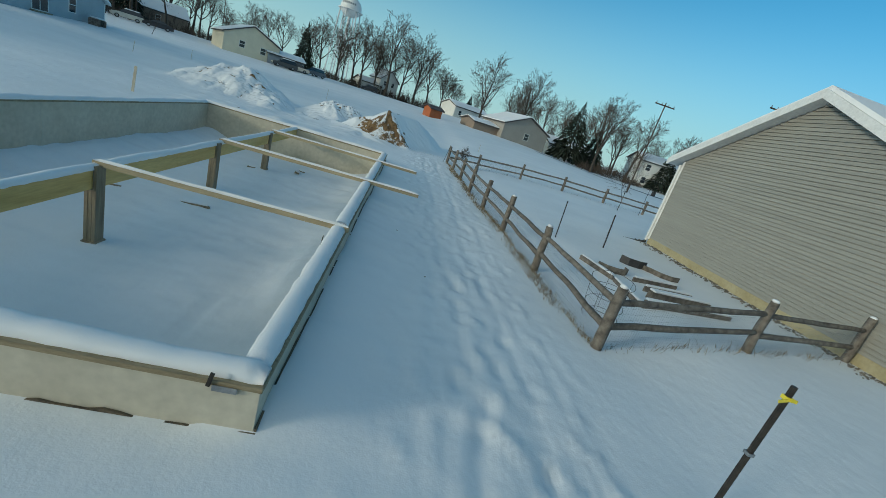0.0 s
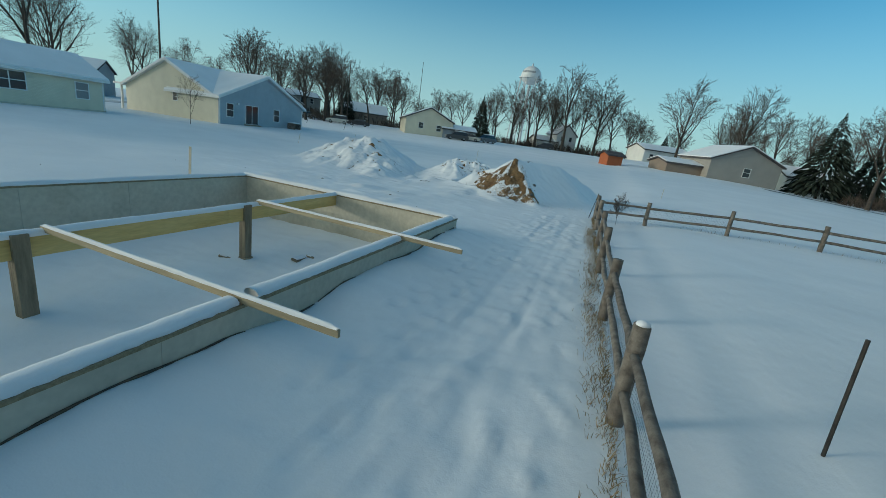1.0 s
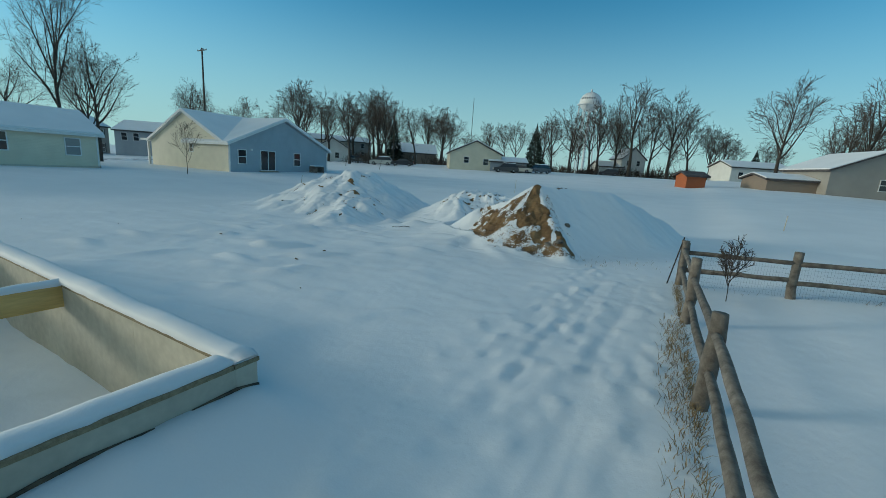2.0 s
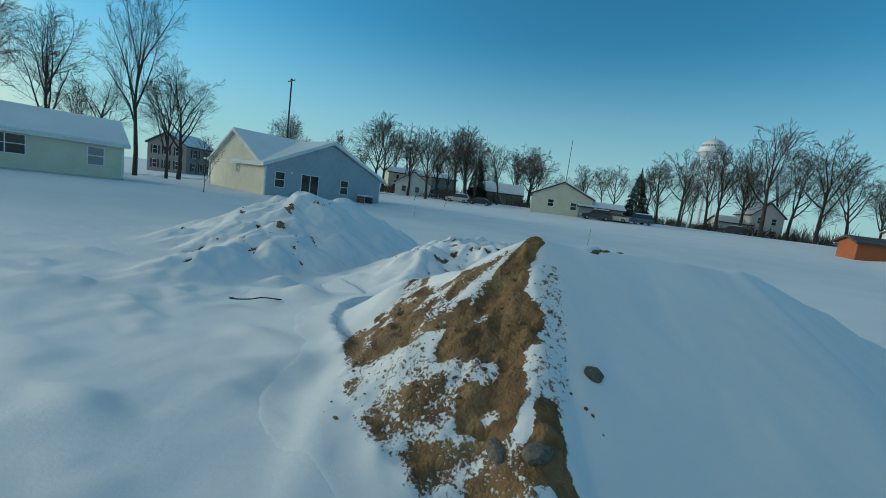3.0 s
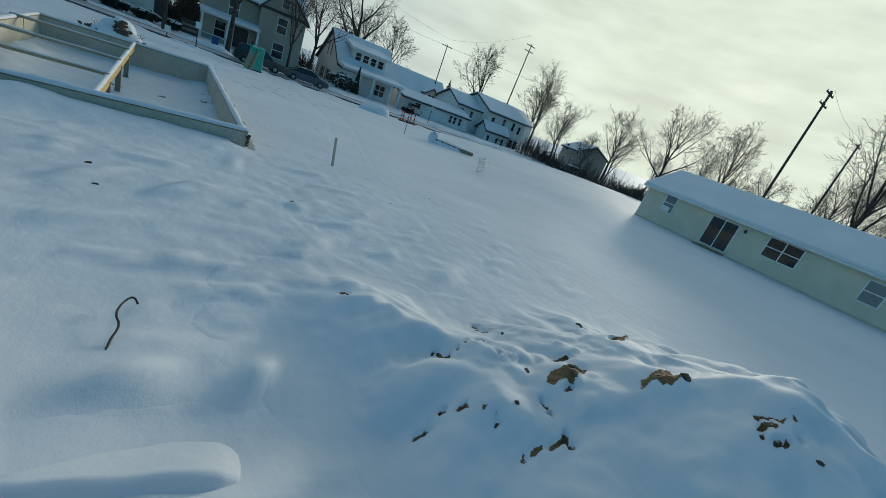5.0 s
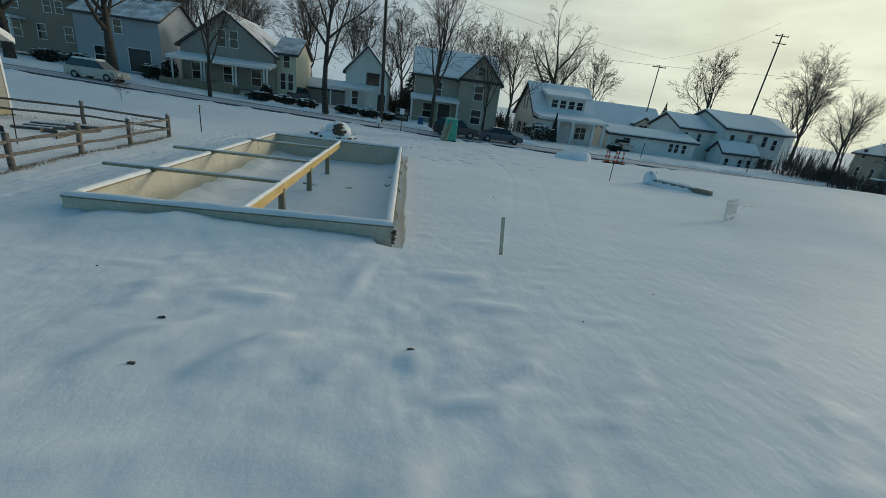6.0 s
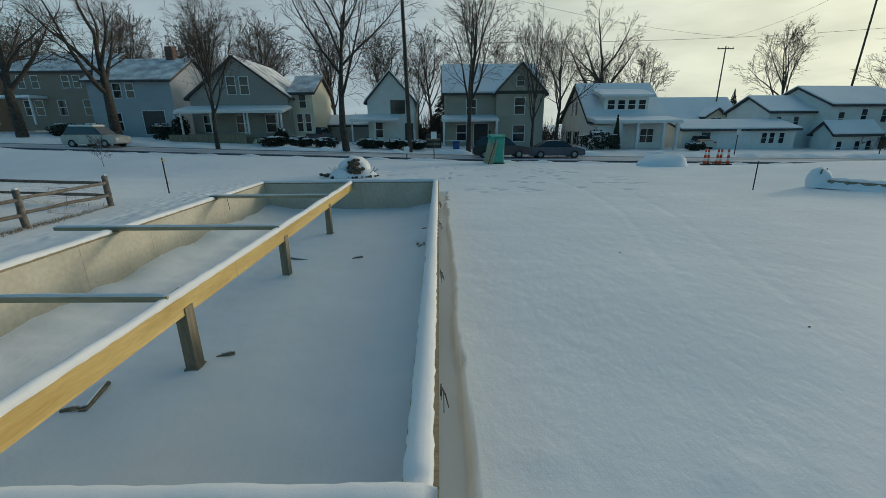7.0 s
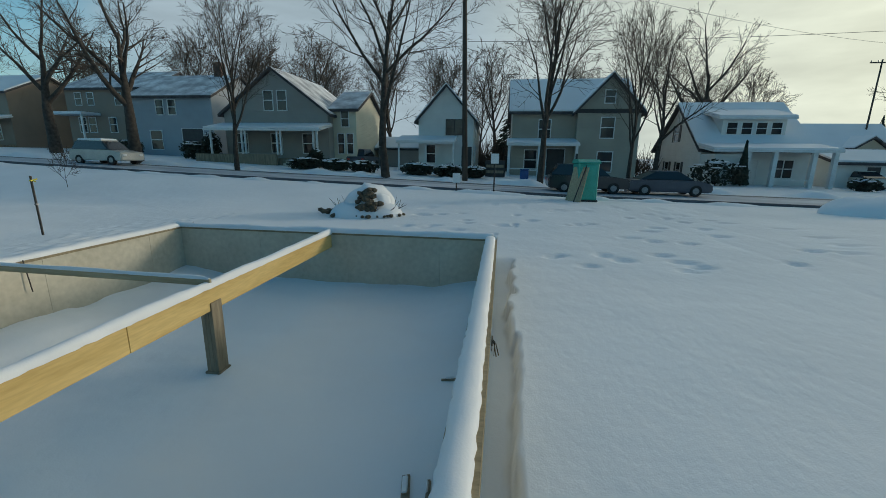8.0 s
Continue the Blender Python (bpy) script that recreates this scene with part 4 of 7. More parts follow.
# cream and blue-grey house with crossed gables
t = house("single-storey house with a blue-grey gable and a cream side", -40.36, 42.93, 0, 0.22, 0.935)
A = (-7.4, 6.6, -6.4, 6.6)
block(t, *A, -0.6, 2.72, 3.1, "y", CREAM)
part("side_wall", prism(bmesh.new(), [(-6.4, -0.6), (6.6, -0.6), (6.6, 2.72), (0.2, 5.5), (-6.4, 2.72)], 6.602, 7.25), CREAM, t)
bm = prism(bmesh.new(), [(-6.43, -0.6), (6.63, -0.6), (6.63, 2.72), (0.2, 5.55), (-6.43, 2.72)], 7.252, 7.44)
part("gable_wall", bm, BLUEGREY, t, "blue-grey lapped siding")
for s0, s1 in (((-6.8, 2.58), (0.2, 5.66)), ((0.2, 5.66), (7.0, 2.58))):
    bm = prism(bmesh.new(), [s0, s1, (s1[0], s1[1] + 0.2), (s0[0], s0[1] + 0.2)], -0.5, 7.85)
    r = part("roof", bm, WHITE, t)
    bm = prism(bmesh.new(), [(s0[0], s0[1] + 0.204), (s1[0], s1[1] + 0.204), (s1[0], s1[1] + 0.34), (s0[0], s0[1] + 0.34)], -0.4, 7.78)
    part("snow_cover", bm, SNOW, r, "even blanket of snow")
B = (-7.4, 7.44, -6.4, 6.6)
opening(t, face(*B, "e", 1.35, 0.85), 0.85, 1.35)
opening(t, face(*B, "e", 4.4, 0.25), 1.75, 2.0, "slider")
opening(t, face(*B, "e", 8.3, 0.85), 0.85, 1.35)
opening(t, face(*A, "s", 8.2, 1.75), 0.6, 0.8)
part("doorstep", boxes(((7.44, -3.1, -0.4), (8.2, -0.9, 0.0)), ((7.44, -3.1, 0.0), (7.8, -0.9, 0.18)), bevel=0.02), POST_WOOD, t)
part("air_vent", boxes(((7.44, -4.1, 2.2), (7.6, -3.9, 2.4)), bevel=0.02), WHITE, t)
for u in (-6.46, 6.5):
    part("corner_trim", boxes(((7.44, u, -0.3), (7.47, u + 0.13, 2.6))), WHITE, t)
part("porch_post", boxes(((-8.6, -6.3, -0.6), (-8.4, -6.1, 2.7))), WHITE, t)
part("porch_roof", boxes(((-9.0, -6.8, 2.7), (-7.2, 2.0, 2.9))), WHITE, t)
bench = thing("picnic_bench", pose(-32.4, 46.6, gz(-32.4, 46.6), 0, 0, 10), "wooden picnic bench buried under snow beside the house wall", "bench")
part("tabletop", boxes(((-0.35, -0.8, 0.6), (0.35, 0.8, 0.66)), bevel=0.01), FENCE_WOOD, bench)
for y in (-0.6, 0.6):
    part("leg", boxes(((-0.5, y - 0.04, -0.1), (0.5, y + 0.04, 0.6))), FENCE_WOOD, bench)
part("snow_cover", boxes(((-0.34, -0.79, 0.664), (0.34, 0.79, 0.80)), bevel=0.05), SNOW, bench)

# pale grey house beside the yard: every lapped board is its own piece
GX, GY0, GY1, GZ = 11.0, 3.3, 12.5, -0.12
t = thing("house", pose(GX, 0, GZ), "pale grey-beige house clad in lapped boards over a yellowish base course", "house")
EAVE, RISE = 3.4, 2.22
MID = (GY0 + GY1) / 2
part("wall_core", prism(bmesh.new(), [(GY0, -0.7), (GY1, -0.7), (GY1, EAVE), (MID, EAVE + RISE), (GY0, EAVE)], 0.03, 9.0), TAN, t)
part("base_course", boxes(((0.012, GY0, -0.7), (0.03, GY1, 0.28)), bevel=0.004), rough_mat("yellow_parging", (0.36, 0.31, 0.17), (0.45, 0.40, 0.25), 2.0, 0.85, 0.3, 0.01), t, "yellowish parged base course")
LAP = rough_mat("lapped_board", (0.30, 0.292, 0.255), (0.35, 0.342, 0.30), 0.7, 0.5, 0.08, 0.003, (1, 0.15, 6), vary=0.05)
z = 0.28
while z < EAVE + RISE - 0.1:
    cut = max(0.0, z + 0.05 - EAVE) / RISE * (GY1 - GY0) / 2
    y0, y1 = GY0 + cut, GY1 - cut
    bm = bmesh.new()
    prism(bm, [(-0.012, 0.0), (0.028, 0.0), (0.028, 0.094), (0.014, 0.094)], 0, y1 - y0)
    bmesh.ops.transform(bm, verts=bm.verts[:], matrix=Matrix(((0, 1, 0, 0), (1, 0, 0, y0), (0, 0, 1, z), (0, 0, 0, 1))))
    bmesh.ops.recalc_face_normals(bm, faces=bm.faces[:])
    part("siding_board", bm, LAP, t)
    z += 0.106
for y in (GY0, GY1 - 0.1):
    part("corner_trim", boxes(((-0.02, y, 0.2), (-0.009, y + 0.1, EAVE))), WHITE, t)
k = RISE / (MID - GY0)
for s0, s1 in (((GY0 - 0.45, EAVE - 0.45 * k), (MID, EAVE + RISE)), ((MID, EAVE + RISE), (GY1 + 0.45, EAVE - 0.45 * k))):
    r = part("roof", prism(bmesh.new(), [(s0[0], s0[1] + 0.02), (s1[0], s1[1] + 0.02), (s1[0], s1[1] + 0.2), (s0[0], s0[1] + 0.2)], -0.38, 9.3), WHITE, t)
    part("snow_cover", prism(bmesh.new(), [(s0[0], s0[1] + 0.204), (s1[0], s1[1] + 0.204), (s1[0], s1[1] + 0.32), (s0[0], s0[1] + 0.32)], -0.32, 9.25), SNOW, r)
    part("fascia", prism(bmesh.new(), [(s0[0], s0[1] - 0.03), (s1[0], s1[1] - 0.03), (s1[0], s1[1] + 0.21), (s0[0], s0[1] + 0.21)], -0.405, -0.382), WHITE, t)
part("downspout", boxes(((-0.1, GY1 - 0.02, 0.12), (-0.015, GY1 + 0.07, EAVE - 0.15)), bevel=0.012), WHITE, t, "white downspout")
v, f = [], []
for a, b in zip([(-0.06, GY1, 0.1), (-0.25, GY1 + 0.02, 0.0), (-1.3, GY1 + 0.15, -0.08)], [(-0.25, GY1 + 0.02, 0.0), (-1.3, GY1 + 0.15, -0.08), (-2.1, GY1 + 0.4, -0.16)]):
    tube(v, f, a, b, 0.055, 0.055, 8)
mesh_part("drain_hose", raw_mesh("drain_hose", v, f, True), DARK, t, "black corrugated drain hose")

# row of old houses across the street
t = house("two-storey grey house with a deep snow-roofed porch", 13.3, -32.9, 0, 0.76, 1.11)
A = (-4.6, 4.6, -4.5, 4.5)
block(t, *A, -0.6, 4.0, 3.4, "y", GREY_SIDE, roof_mat=SHINGLE, cover=THIN_SNOW)
block(t, -6.6, -4.55, -3.5, 3.5, -0.6, 4.4, 1.7, "x", CREAM, roof_mat=SHINGLE, cover=THIN_SNOW)
for u in (3.2, 4.4):
    opening(t, face(*A, "n", u + 0.9, 4.3), 0.75, 1.5)
for u in (1.5, 4.6, 7.4):
    opening(t, face(*A, "n", u, 0.9), 0.9, 1.5)
for u in (0.7, 1.5):
    opening(t, face(-6.6, -4.55, -3.5, 3.5, "n", u, 0.9), 0.5, 1.6)
opening(t, face(-6.6, -4.55, -3.5, 3.5, "n", 1.1, 3.1), 0.6, 1.2)
part("porch_roof", prism(bmesh.new(), [(4.4, 3.05), (6.9, 2.55), (6.9, 2.7), (4.4, 3.2)], -4.9, 4.9), WHITE, t)
part("snow_cover", prism(bmesh.new(), [(4.45, 3.2), (6.9, 2.71), (6.9, 2.82), (4.45, 3.32)], -4.85, 4.85), SNOW, t)
for x in (-4.6, -4.3, -1.6, -1.3, 1.4, 1.7, 4.4):
    part("porch_post", boxes(((x, 6.55, 0.7), (x + 0.13, 6.68, 2.6))), WHITE, t)
part("porch_deck", boxes(((-4.8, 4.4, -0.5), (4.8, 6.9, 0.45))), POST_WOOD, t)
part("steps", boxes(((-4.4, 6.9, -0.5), (-2.2, 7.3, 0.3)), ((-4.4, 7.3, -0.5), (-2.2, 7.7, 0.1))), CONCRETE, t)
part("ramp_wall", boxes(((-1.5, 7.2, -0.5), (5.4, 7.35, 0.75))), POST_WOOD, t)
part("chimney", boxes(((1.6, -1.2, 5.6), (2.4, -0.4, 8.1))), BRICK_RED, t)

t = house("pale blue two-storey house with snow on its hipped roof", 27.4, -37.1, 0, 1.53, 1.12)
A = (-4.2, 4.2, -4.5, 4.5)
block(t, *A, -0.6, 5.2, 2.4, "x", PALE_BLUE, roof_mat=SHINGLE, cover=THIN_SNOW)
for u in (3.0, 4.3):
    opening(t, face(*A, "n", u, 3.6), 0.75, 1.3)
opening(t, face(*A, "n", 2.3, 0.4), 1.2, 1.7)
opening(t, face(*A, "n", 6.2, 0.0), 2.2, 2.3, "door")
part("chimney", boxes(((-2.6, -0.4, 6.4), (-1.8, 0.4, 9.0))), BRICK_RED, t)

t = house("brown shingled two-storey house under old snow", 39.1, -41.0, 0, 2.77, 1.12)
A = (-5.0, 5.0, -4.5, 4.5)
block(t, *A, -0.6, 5.4, 2.2, "x", BROWN_SIDE, roof_mat=SHINGLE, cover=THIN_SNOW)
for u in (1.6, 3.1, 6.4, 7.6):
    opening(t, face(*A, "n", u, 3.8), 0.7, 1.2)
for u in (1.7, 2.9, 5.4, 8.2):
    opening(t, face(*A, "n", u, 1.0), 0.8, 1.5)
part("porch_roof", boxes(((1.0, 4.5, 2.7), (5.4, 6.6, 2.95))), SNOW, t)
for x in (1.2, 5.1):
    part("porch_post", boxes(((x, 6.3, 0), (x + 0.15, 6.45, 2.7))), WHITE, t)

t = house("white two-storey gabled house with a small front porch", -2.4, -34.2, 0, 0.16, 0.98)
A = (-2.5, 2.7, -4.5, 4.5)
block(t, *A, -0.6, 4.8, 2.9, "y", WHITE_SIDE, roof_mat=SHINGLE)
opening(t, face(*A, "n", 3.4, 3.5), 1.5, 1.3, "pair", trim=DARK)
opening(t, face(*A, "n", 1.2, 0.9), 0.8, 1.6)
opening(t, face(*A, "n", 4.6, 0.3), 0.95, 2.1, "door")
opening(t, face(*A, "w", 2.2, 0.9), 0.8, 1.6)
opening(t, face(*A, "w", 2.2, 3.3), 0.8, 1.4)
part("porch_roof", prism(bmesh.new(), [(4.4, 3.1), (6.6, 2.6), (6.6, 2.75), (4.4, 3.25)], -1.0, 4.4), WHITE, t)
part("snow_cover", prism(bmesh.new(), [(4.45, 3.25), (6.6, 2.76), (6.6, 2.88), (4.45, 3.4)], -0.95, 4.35), SNOW, t)
for x in (-0.9, 1.6, 4.1):
    part("porch_post", boxes(((x, 6.3, 0.2), (x + 0.14, 6.44, 2.6))), WHITE, t)
part("porch_deck", boxes(((-1.0, 4.4, -0.5), (4.4, 6.6, 0.2))), POST_WOOD, t)
block(t, 3.4, 8.2, -4.5, -0.5, -0.6, 2.2, 1.0, "x", GREY_SIDE, roof_mat=SHINGLE)

t = house("beige two-storey house with a front gable and dark porch", -13.7, -35.8, 0, -0.29, 1.12)
A = (-4.8, 4.8, -4.4, 4.4)
block(t, *A, -0.6, 5.3, 2.9, "x", TAN, roof_mat=SHINGLE)
block(t, -4.9, -0.2, 1.0, 5.2, -0.6, 5.3, 2.5, "y", TAN, roof_mat=SHINGLE)
B = (-4.9, -0.2, 1.0, 5.2)
part("gable_band", boxes(((-4.95, 5.2, 5.15), (-0.15, 5.28, 5.45))), DARK, t)
opening(t, face(*B, "n", 2.3, 5.9), 0.7, 0.9)
opening(t, face(*B, "n", 2.3, 3.3), 0.95, 1.5)
opening(t, face(*B, "n", 2.3, 0.7), 1.1, 1.5)
opening(t, face(*A, "n", 2.6, 3.2), 0.9, 1.5)
opening(t, face(*A, "n", 1.6, 0.7), 0.95, 1.6)
opening(t, face(*A, "n", 3.6, 0.3), 1.4, 2.1, "door")
part("porch_roof", prism(bmesh.new(), [(4.3, 3.0), (6.8, 2.6), (6.8, 2.75), (4.3, 3.15)], -0.3, 5.2), WHITE, t)
part("snow_cover", prism(bmesh.new(), [(4.35, 3.15), (6.8, 2.76), (6.8, 2.86), (4.35, 3.28)], -0.25, 5.15), SNOW, t)
for x in (-0.2, 2.6, 4.9):
    part("porch_post", boxes(((x, 6.5, 0.0), (x + 0.2, 6.7, 2.6))), WHITE, t)
part("porch_deck", boxes(((-0.3, 4.4, -0.5), (5.2, 6.8, 0.15))), POST_WOOD, t)
for z in (0.25, 0.8):
    part("rail", boxes(((2.7, 6.55, z), (5.0, 6.62, z + 0.08))), WHITE, t)

t = house("brown two-storey house with a snow-roofed porch", 55.5, -39.0, 0, 2.3, 1.1)
A = (-4.6, 4.6, -4.5, 4.5)
block(t, *A, -0.6, 5.4, 2.2, "x", BROWN_SIDE, roof_mat=SHINGLE)
for u in (2.0, 4.6, 7.2):
    opening(t, face(*A, "n", u, 3.3), 0.9, 1.5)
    opening(t, face(*A, "n", u, 0.5), 0.9, 1.6)
rp = part("porch_roof", prism(bmesh.new(), [(4.4, 2.85), (6.9, 2.35), (6.9, 2.5), (4.4, 3.0)], -4.8, 4.8), WHITE, t)
part("snow_cover", prism(bmesh.new(), [(4.45, 3.0), (6.9, 2.51), (6.9, 2.64), (4.45, 3.14)], -4.75, 4.75), SNOW, rp)
for x in (-4.5, -1.5, 1.5, 4.3):
    part("porch_post", boxes(((x, 6.5, -0.3), (x + 0.18, 6.68, 2.4))), WHITE, t)
part("porch_deck", boxes(((-4.7, 4.5, -0.6), (4.7, 6.8, -0.1))), POST_WOOD, t)

t = house("white bungalow with a wide snow roof and a long dormer", -28.8, -34.6, 0, -0.45, 1.117)
A = (-3.7, 3.9, -5.6, 4.0)
block(t, *A, -0.9, 2.7, 3.6, "x", WHITE_SIDE, roof_mat=SHINGLE)
part("dormer_wall", prism(bmesh.new(), [(0.5, 3.4), (3.0, 3.4), (3.0, 5.0), (0.5, 5.4)], -2.3, 2.2), WHITE_SIDE, t)
r = part("dormer_roof", prism(bmesh.new(), [(-0.2, 5.75), (3.4, 4.95), (3.4, 5.1), (-0.2, 5.9)], -2.8, 2.7), WHITE, t)
part("snow_cover", prism(bmesh.new(), [(-0.15, 5.9), (3.4, 5.11), (3.4, 5.24), (-0.15, 6.04)], -2.75, 2.65), SNOW, r)
for i in range(4):
    opening(t, pose(-1.65 + i * 1.05, 3.0, 3.85, 0, 0, 180), 0.7, 0.85)
rp = part("porch_roof", prism(bmesh.new(), [(3.9, 2.8), (6.6, 2.45), (6.6, 2.63), (3.9, 3.0)], -4.1, 4.2), WHITE, t)
part("snow_cover", prism(bmesh.new(), [(3.95, 3.0), (6.6, 2.634), (6.6, 2.76), (3.95, 3.15)], -4.05, 4.15), SNOW, rp)
for x in (-3.9, -2.6, -0.1, 1.6):
    part("porch_post", boxes(((x, 6.2, -0.4), (x + 0.28, 6.48, 2.48))), WHITE, t)
part("porch_deck", boxes(((-3.9, 4.0, -0.9), (1.9, 6.5, -0.25))), WHITE, t)
part("front_room", boxes(((1.9, 3.98, -0.9), (3.86, 6.2, 2.3))), WHITE_SIDE, t)
part("rail", boxes(((-2.4, 6.3, 0.5), (-0.1, 6.38, 0.58)), ((-2.4, 6.3, -0.1), (-0.1, 6.38, -0.02))), WHITE, t)
opening(t, face(*A, "n", 3.6, -0.2), 0.95, 2.05, "door", trim=WHITE)
opening(t, face(*A, "n", 5.9, 0.6), 1.3, 1.3, "pair")
opening(t, face(*A, "e", 3.2, 0.3), 0.8, 1.3, shutters=DARK)
opening(t, face(*A, "e", 5.8, 0.3), 0.8, 1.3, shutters=DARK)
opening(t, face(*A, "e", 4.6, 3.4), 0.8, 1.3, shutters=DARK)
part("chimney", boxes(((1.5, -1.4, 5.6), (2.0, -0.9, 6.9))), BRICK_RED, t)

t = house("long low white garage and carport under snow", -40.0, -33.4, 0, -0.88, 1.108, "garage")
block(t, -7.2, 4.4, -3.0, 3.0, -0.9, 2.1, 0.8, "x", WHITE_SIDE, roof_mat=SHINGLE)
opening(t, face(-7.2, 4.4, -3.0, 3.0, "n", 5.4, -0.1), 3.4, 2.0, "garage")
opening(t, face(-7.2, 4.4, -3.0, 3.0, "n", 2.4, -0.1), 0.9, 2.0, "door")
for u in (8.4, 9.2, 10.2):
    opening(t, face(-7.2, 4.4, -3.0, 3.0, "n", u, 0.8), 0.5, 1.0)

t = house("brown house with a yellowish dormer behind the garage", -45.7, -48.3, 0, -1.29, 1.12)
A = (-5.0, 5.0, -4.0, 4.0)
block(t, *A, -0.9, 3.2, 3.0, "x", BROWN_SIDE, roof_mat=SHINGLE)
block(t, -2.6, 0.0, 2.0, 4.6, 2.6, 3.9, 0.9, "y", CREAM, roof_mat=SHINGLE)
opening(t, face(-2.6, 0.0, 2.0, 4.6, "n", 1.3, 3.0), 1.3, 0.8, "pair")

t = house("large white two-storey farmhouse with a lower wing", -56.2, -37.3, 8, -1.48, 1.12)
A = (-7.0, 3.0, -4.0, 4.0)
block(t, *A, -0.9, 5.0, 1.9, "x", WHITE_SIDE, roof_mat=SHINGLE)
block(t, 2.6, 8.6, -3.2, 2.4, -0.9, 4.4, 1.5, "x", WHITE_SIDE, roof_mat=SHINGLE)
block(t, -1.5, 4.0, 3.6, 5.6, -0.9, 2.2, 1.0, "x", WHITE_SIDE, roof_mat=SHINGLE)
for u, z in ((1.4, 3.0), (4.2, 3.3), (6.8, 3.3), (8.6, 3.0), (1.2, 0.4), (3.2, 0.4), (7.6, 0.4), (9.0, 0.4)):
    opening(t, face(*A, "n", u, z), 0.7, 1.3, trim=DARK if z < 1 else None)
for u in (1.2, 3.4):
    opening(t, face(2.6, 8.6, -3.2, 2.4, "n", u, 2.8), 0.6, 1.1)
for u in (1.0, 3.2, 4.6):
    opening(t, face(-1.5, 4.0, 3.6, 5.6, "n", u, 0.2), 0.6, 1.2)

# far houses round the field
def far_house(label, x, y, rz, w, d, h, rise, axis, wall, wins=(), z=None, snow=True, side="s"):
    t = house(label, x, y, rz, z)
    A = (-w / 2, w / 2, -d / 2, d / 2)
    block(t, *A, -1.2, h, rise, axis, wall, roof_mat=SHINGLE, snow=0.12 if snow else 0.0)
    for u, zz, ww, hh in wins:
        opening(t, face(*A, side, u, zz), ww, hh)
    return t


t = far_house("cream single-storey house with a grey end wall beyond the heaps", -35.3, 91.9, 32, 10, 13, 2.9, 2.3, "y", CREAM, [(3.2, 1.1, 0.9, 1.1), (7.0, 0.9, 0.9, 1.1)])
part("side_wall", boxes(((5.0, -6.5, -1), (5.04, 6.5, 2.8))), BLUEGREY, t)
far_house("low pale shed under snow beside parked vehicles", -27.4, 91.5, 30, 7, 5, 2.2, 0.8, "x", PALE_BLUE, z=1.4)
far_house("white two-storey farmhouse among bare trees", -9.8, 132.7, 32, 6.0, 7, 4.6, 2.6, "y", WHITE_SIDE, [(1.6, 2.9, 0.8, 1.2), (4.2, 2.9, 0.8, 1.2), (1.6, 0.4, 0.8, 1.2), (4.2, 0.4, 0.8, 1.2)])
far_house("low white wing with a snow roof", -14.4, 129.6, 32, 6, 6, 2.3, 1.2, "x", WHITE_SIDE, [(2, 0.5, 0.8, 1.1), (4, 0.5, 0.8, 1.1)])
far_house("small orange-red garden shed with a dark roof", 4.3, 77.6, 32, 2.6, 2.4, 1.7, 0.45, "x", ORANGE, z=1.15, snow=False)
far_house("grey gabled garage on the far side of the field", 21.4, 82.6, 19, 10.5, 9, 3.2, 2.2, "y", GREY_SIDE, [(5.6, 1.2, 1.0, 1.2)], z=1.2)
far_house("open-sided lean-to beside the grey garage", 13.9, 80.1, 19, 5.5, 6, 1.8, 0.6, "x", BROWN_SIDE, z=1.15)
far_house("long low white house beyond the field", 15.0, 119.6, 30, 12, 7, 2.8, 1.2, "x", WHITE_SIDE, [(2, 0.8, 0.9, 1.1), (5, 0.8, 0.9, 1.1), (9, 0.8, 0.9, 1.1)])
far_house("low white house with a snow-covered roof", 37.1, 94.3, 10, 12, 8, 2.7, 1.6, "x", WHITE_SIDE, [(2, 0.9, 1.0, 1.2), (5.5, 0.9, 1.0, 1.2), (9.5, 0.9, 1.0, 1.2)])
far_house("cream low house behind the dark evergreen", 28.4, 97.5, 10, 10, 8, 2.7, 1.8, "y", CREAM, [(2.5, 0.9, 1.0, 1.2), (7, 0.9, 1.0, 1.2)])
t = far_house("white two-storey house with a pillared porch", 59.2, 87.9, -8, 14, 9, 5.4, 1.6, "x", WHITE_SIDE, [(1.6, 3.6, 1.0, 1.3), (4.6, 3.6, 1.0, 1.3), (9.4, 3.6, 1.0, 1.3), (12.4, 3.6, 1.0, 1.3), (1.6, 0.8, 1.0, 1.3)])
for i in range(6):
    part("porch_post", boxes(((3 + i * 0.7, -5.6, -1), (3.2 + i * 0.7, -5.4, 2.6))), WHITE, t)
t = far_house("dark two-storey house with black shutters and a porch", -97.0, 46.5, 40, 8.0, 9.0, 5.6, 2.2, "y", GREY_SIDE, z=-0.2)
for u in (1.6, 3.9, 6.3):
    for z in (0.9, 3.6):
        opening(t, face(-4, 4, -4.5, 4.5, "s", u, z), 0.9, 1.5, shutters=DARK)
        opening(t, face(-4, 4, -4.5, 4.5, "e", u + 0.6, z), 0.9, 1.5, shutters=DARK)
far_house("white two-storey house with dark shutters", -88.3, 55.4, 40, 7, 8, 5.0, 1.8, "x", PALE_BLUE, [(1.6, 3.3, 0.9, 1.3), (3.6, 3.3, 0.9, 1.3)], z=-0.2)
far_house("cream two-storey house along the far road", -84.9, 97.1, 60, 11, 8, 5.0, 1.4, "x", CREAM, [(1.6, 0.9, 0.7, 1.1), (4.4, 0.9, 0.7, 1.1), (7.4, 0.9, 0.7, 1.1), (2.4, 3.4, 0.7, 1.1), (6.4, 3.4, 0.7, 1.1)])
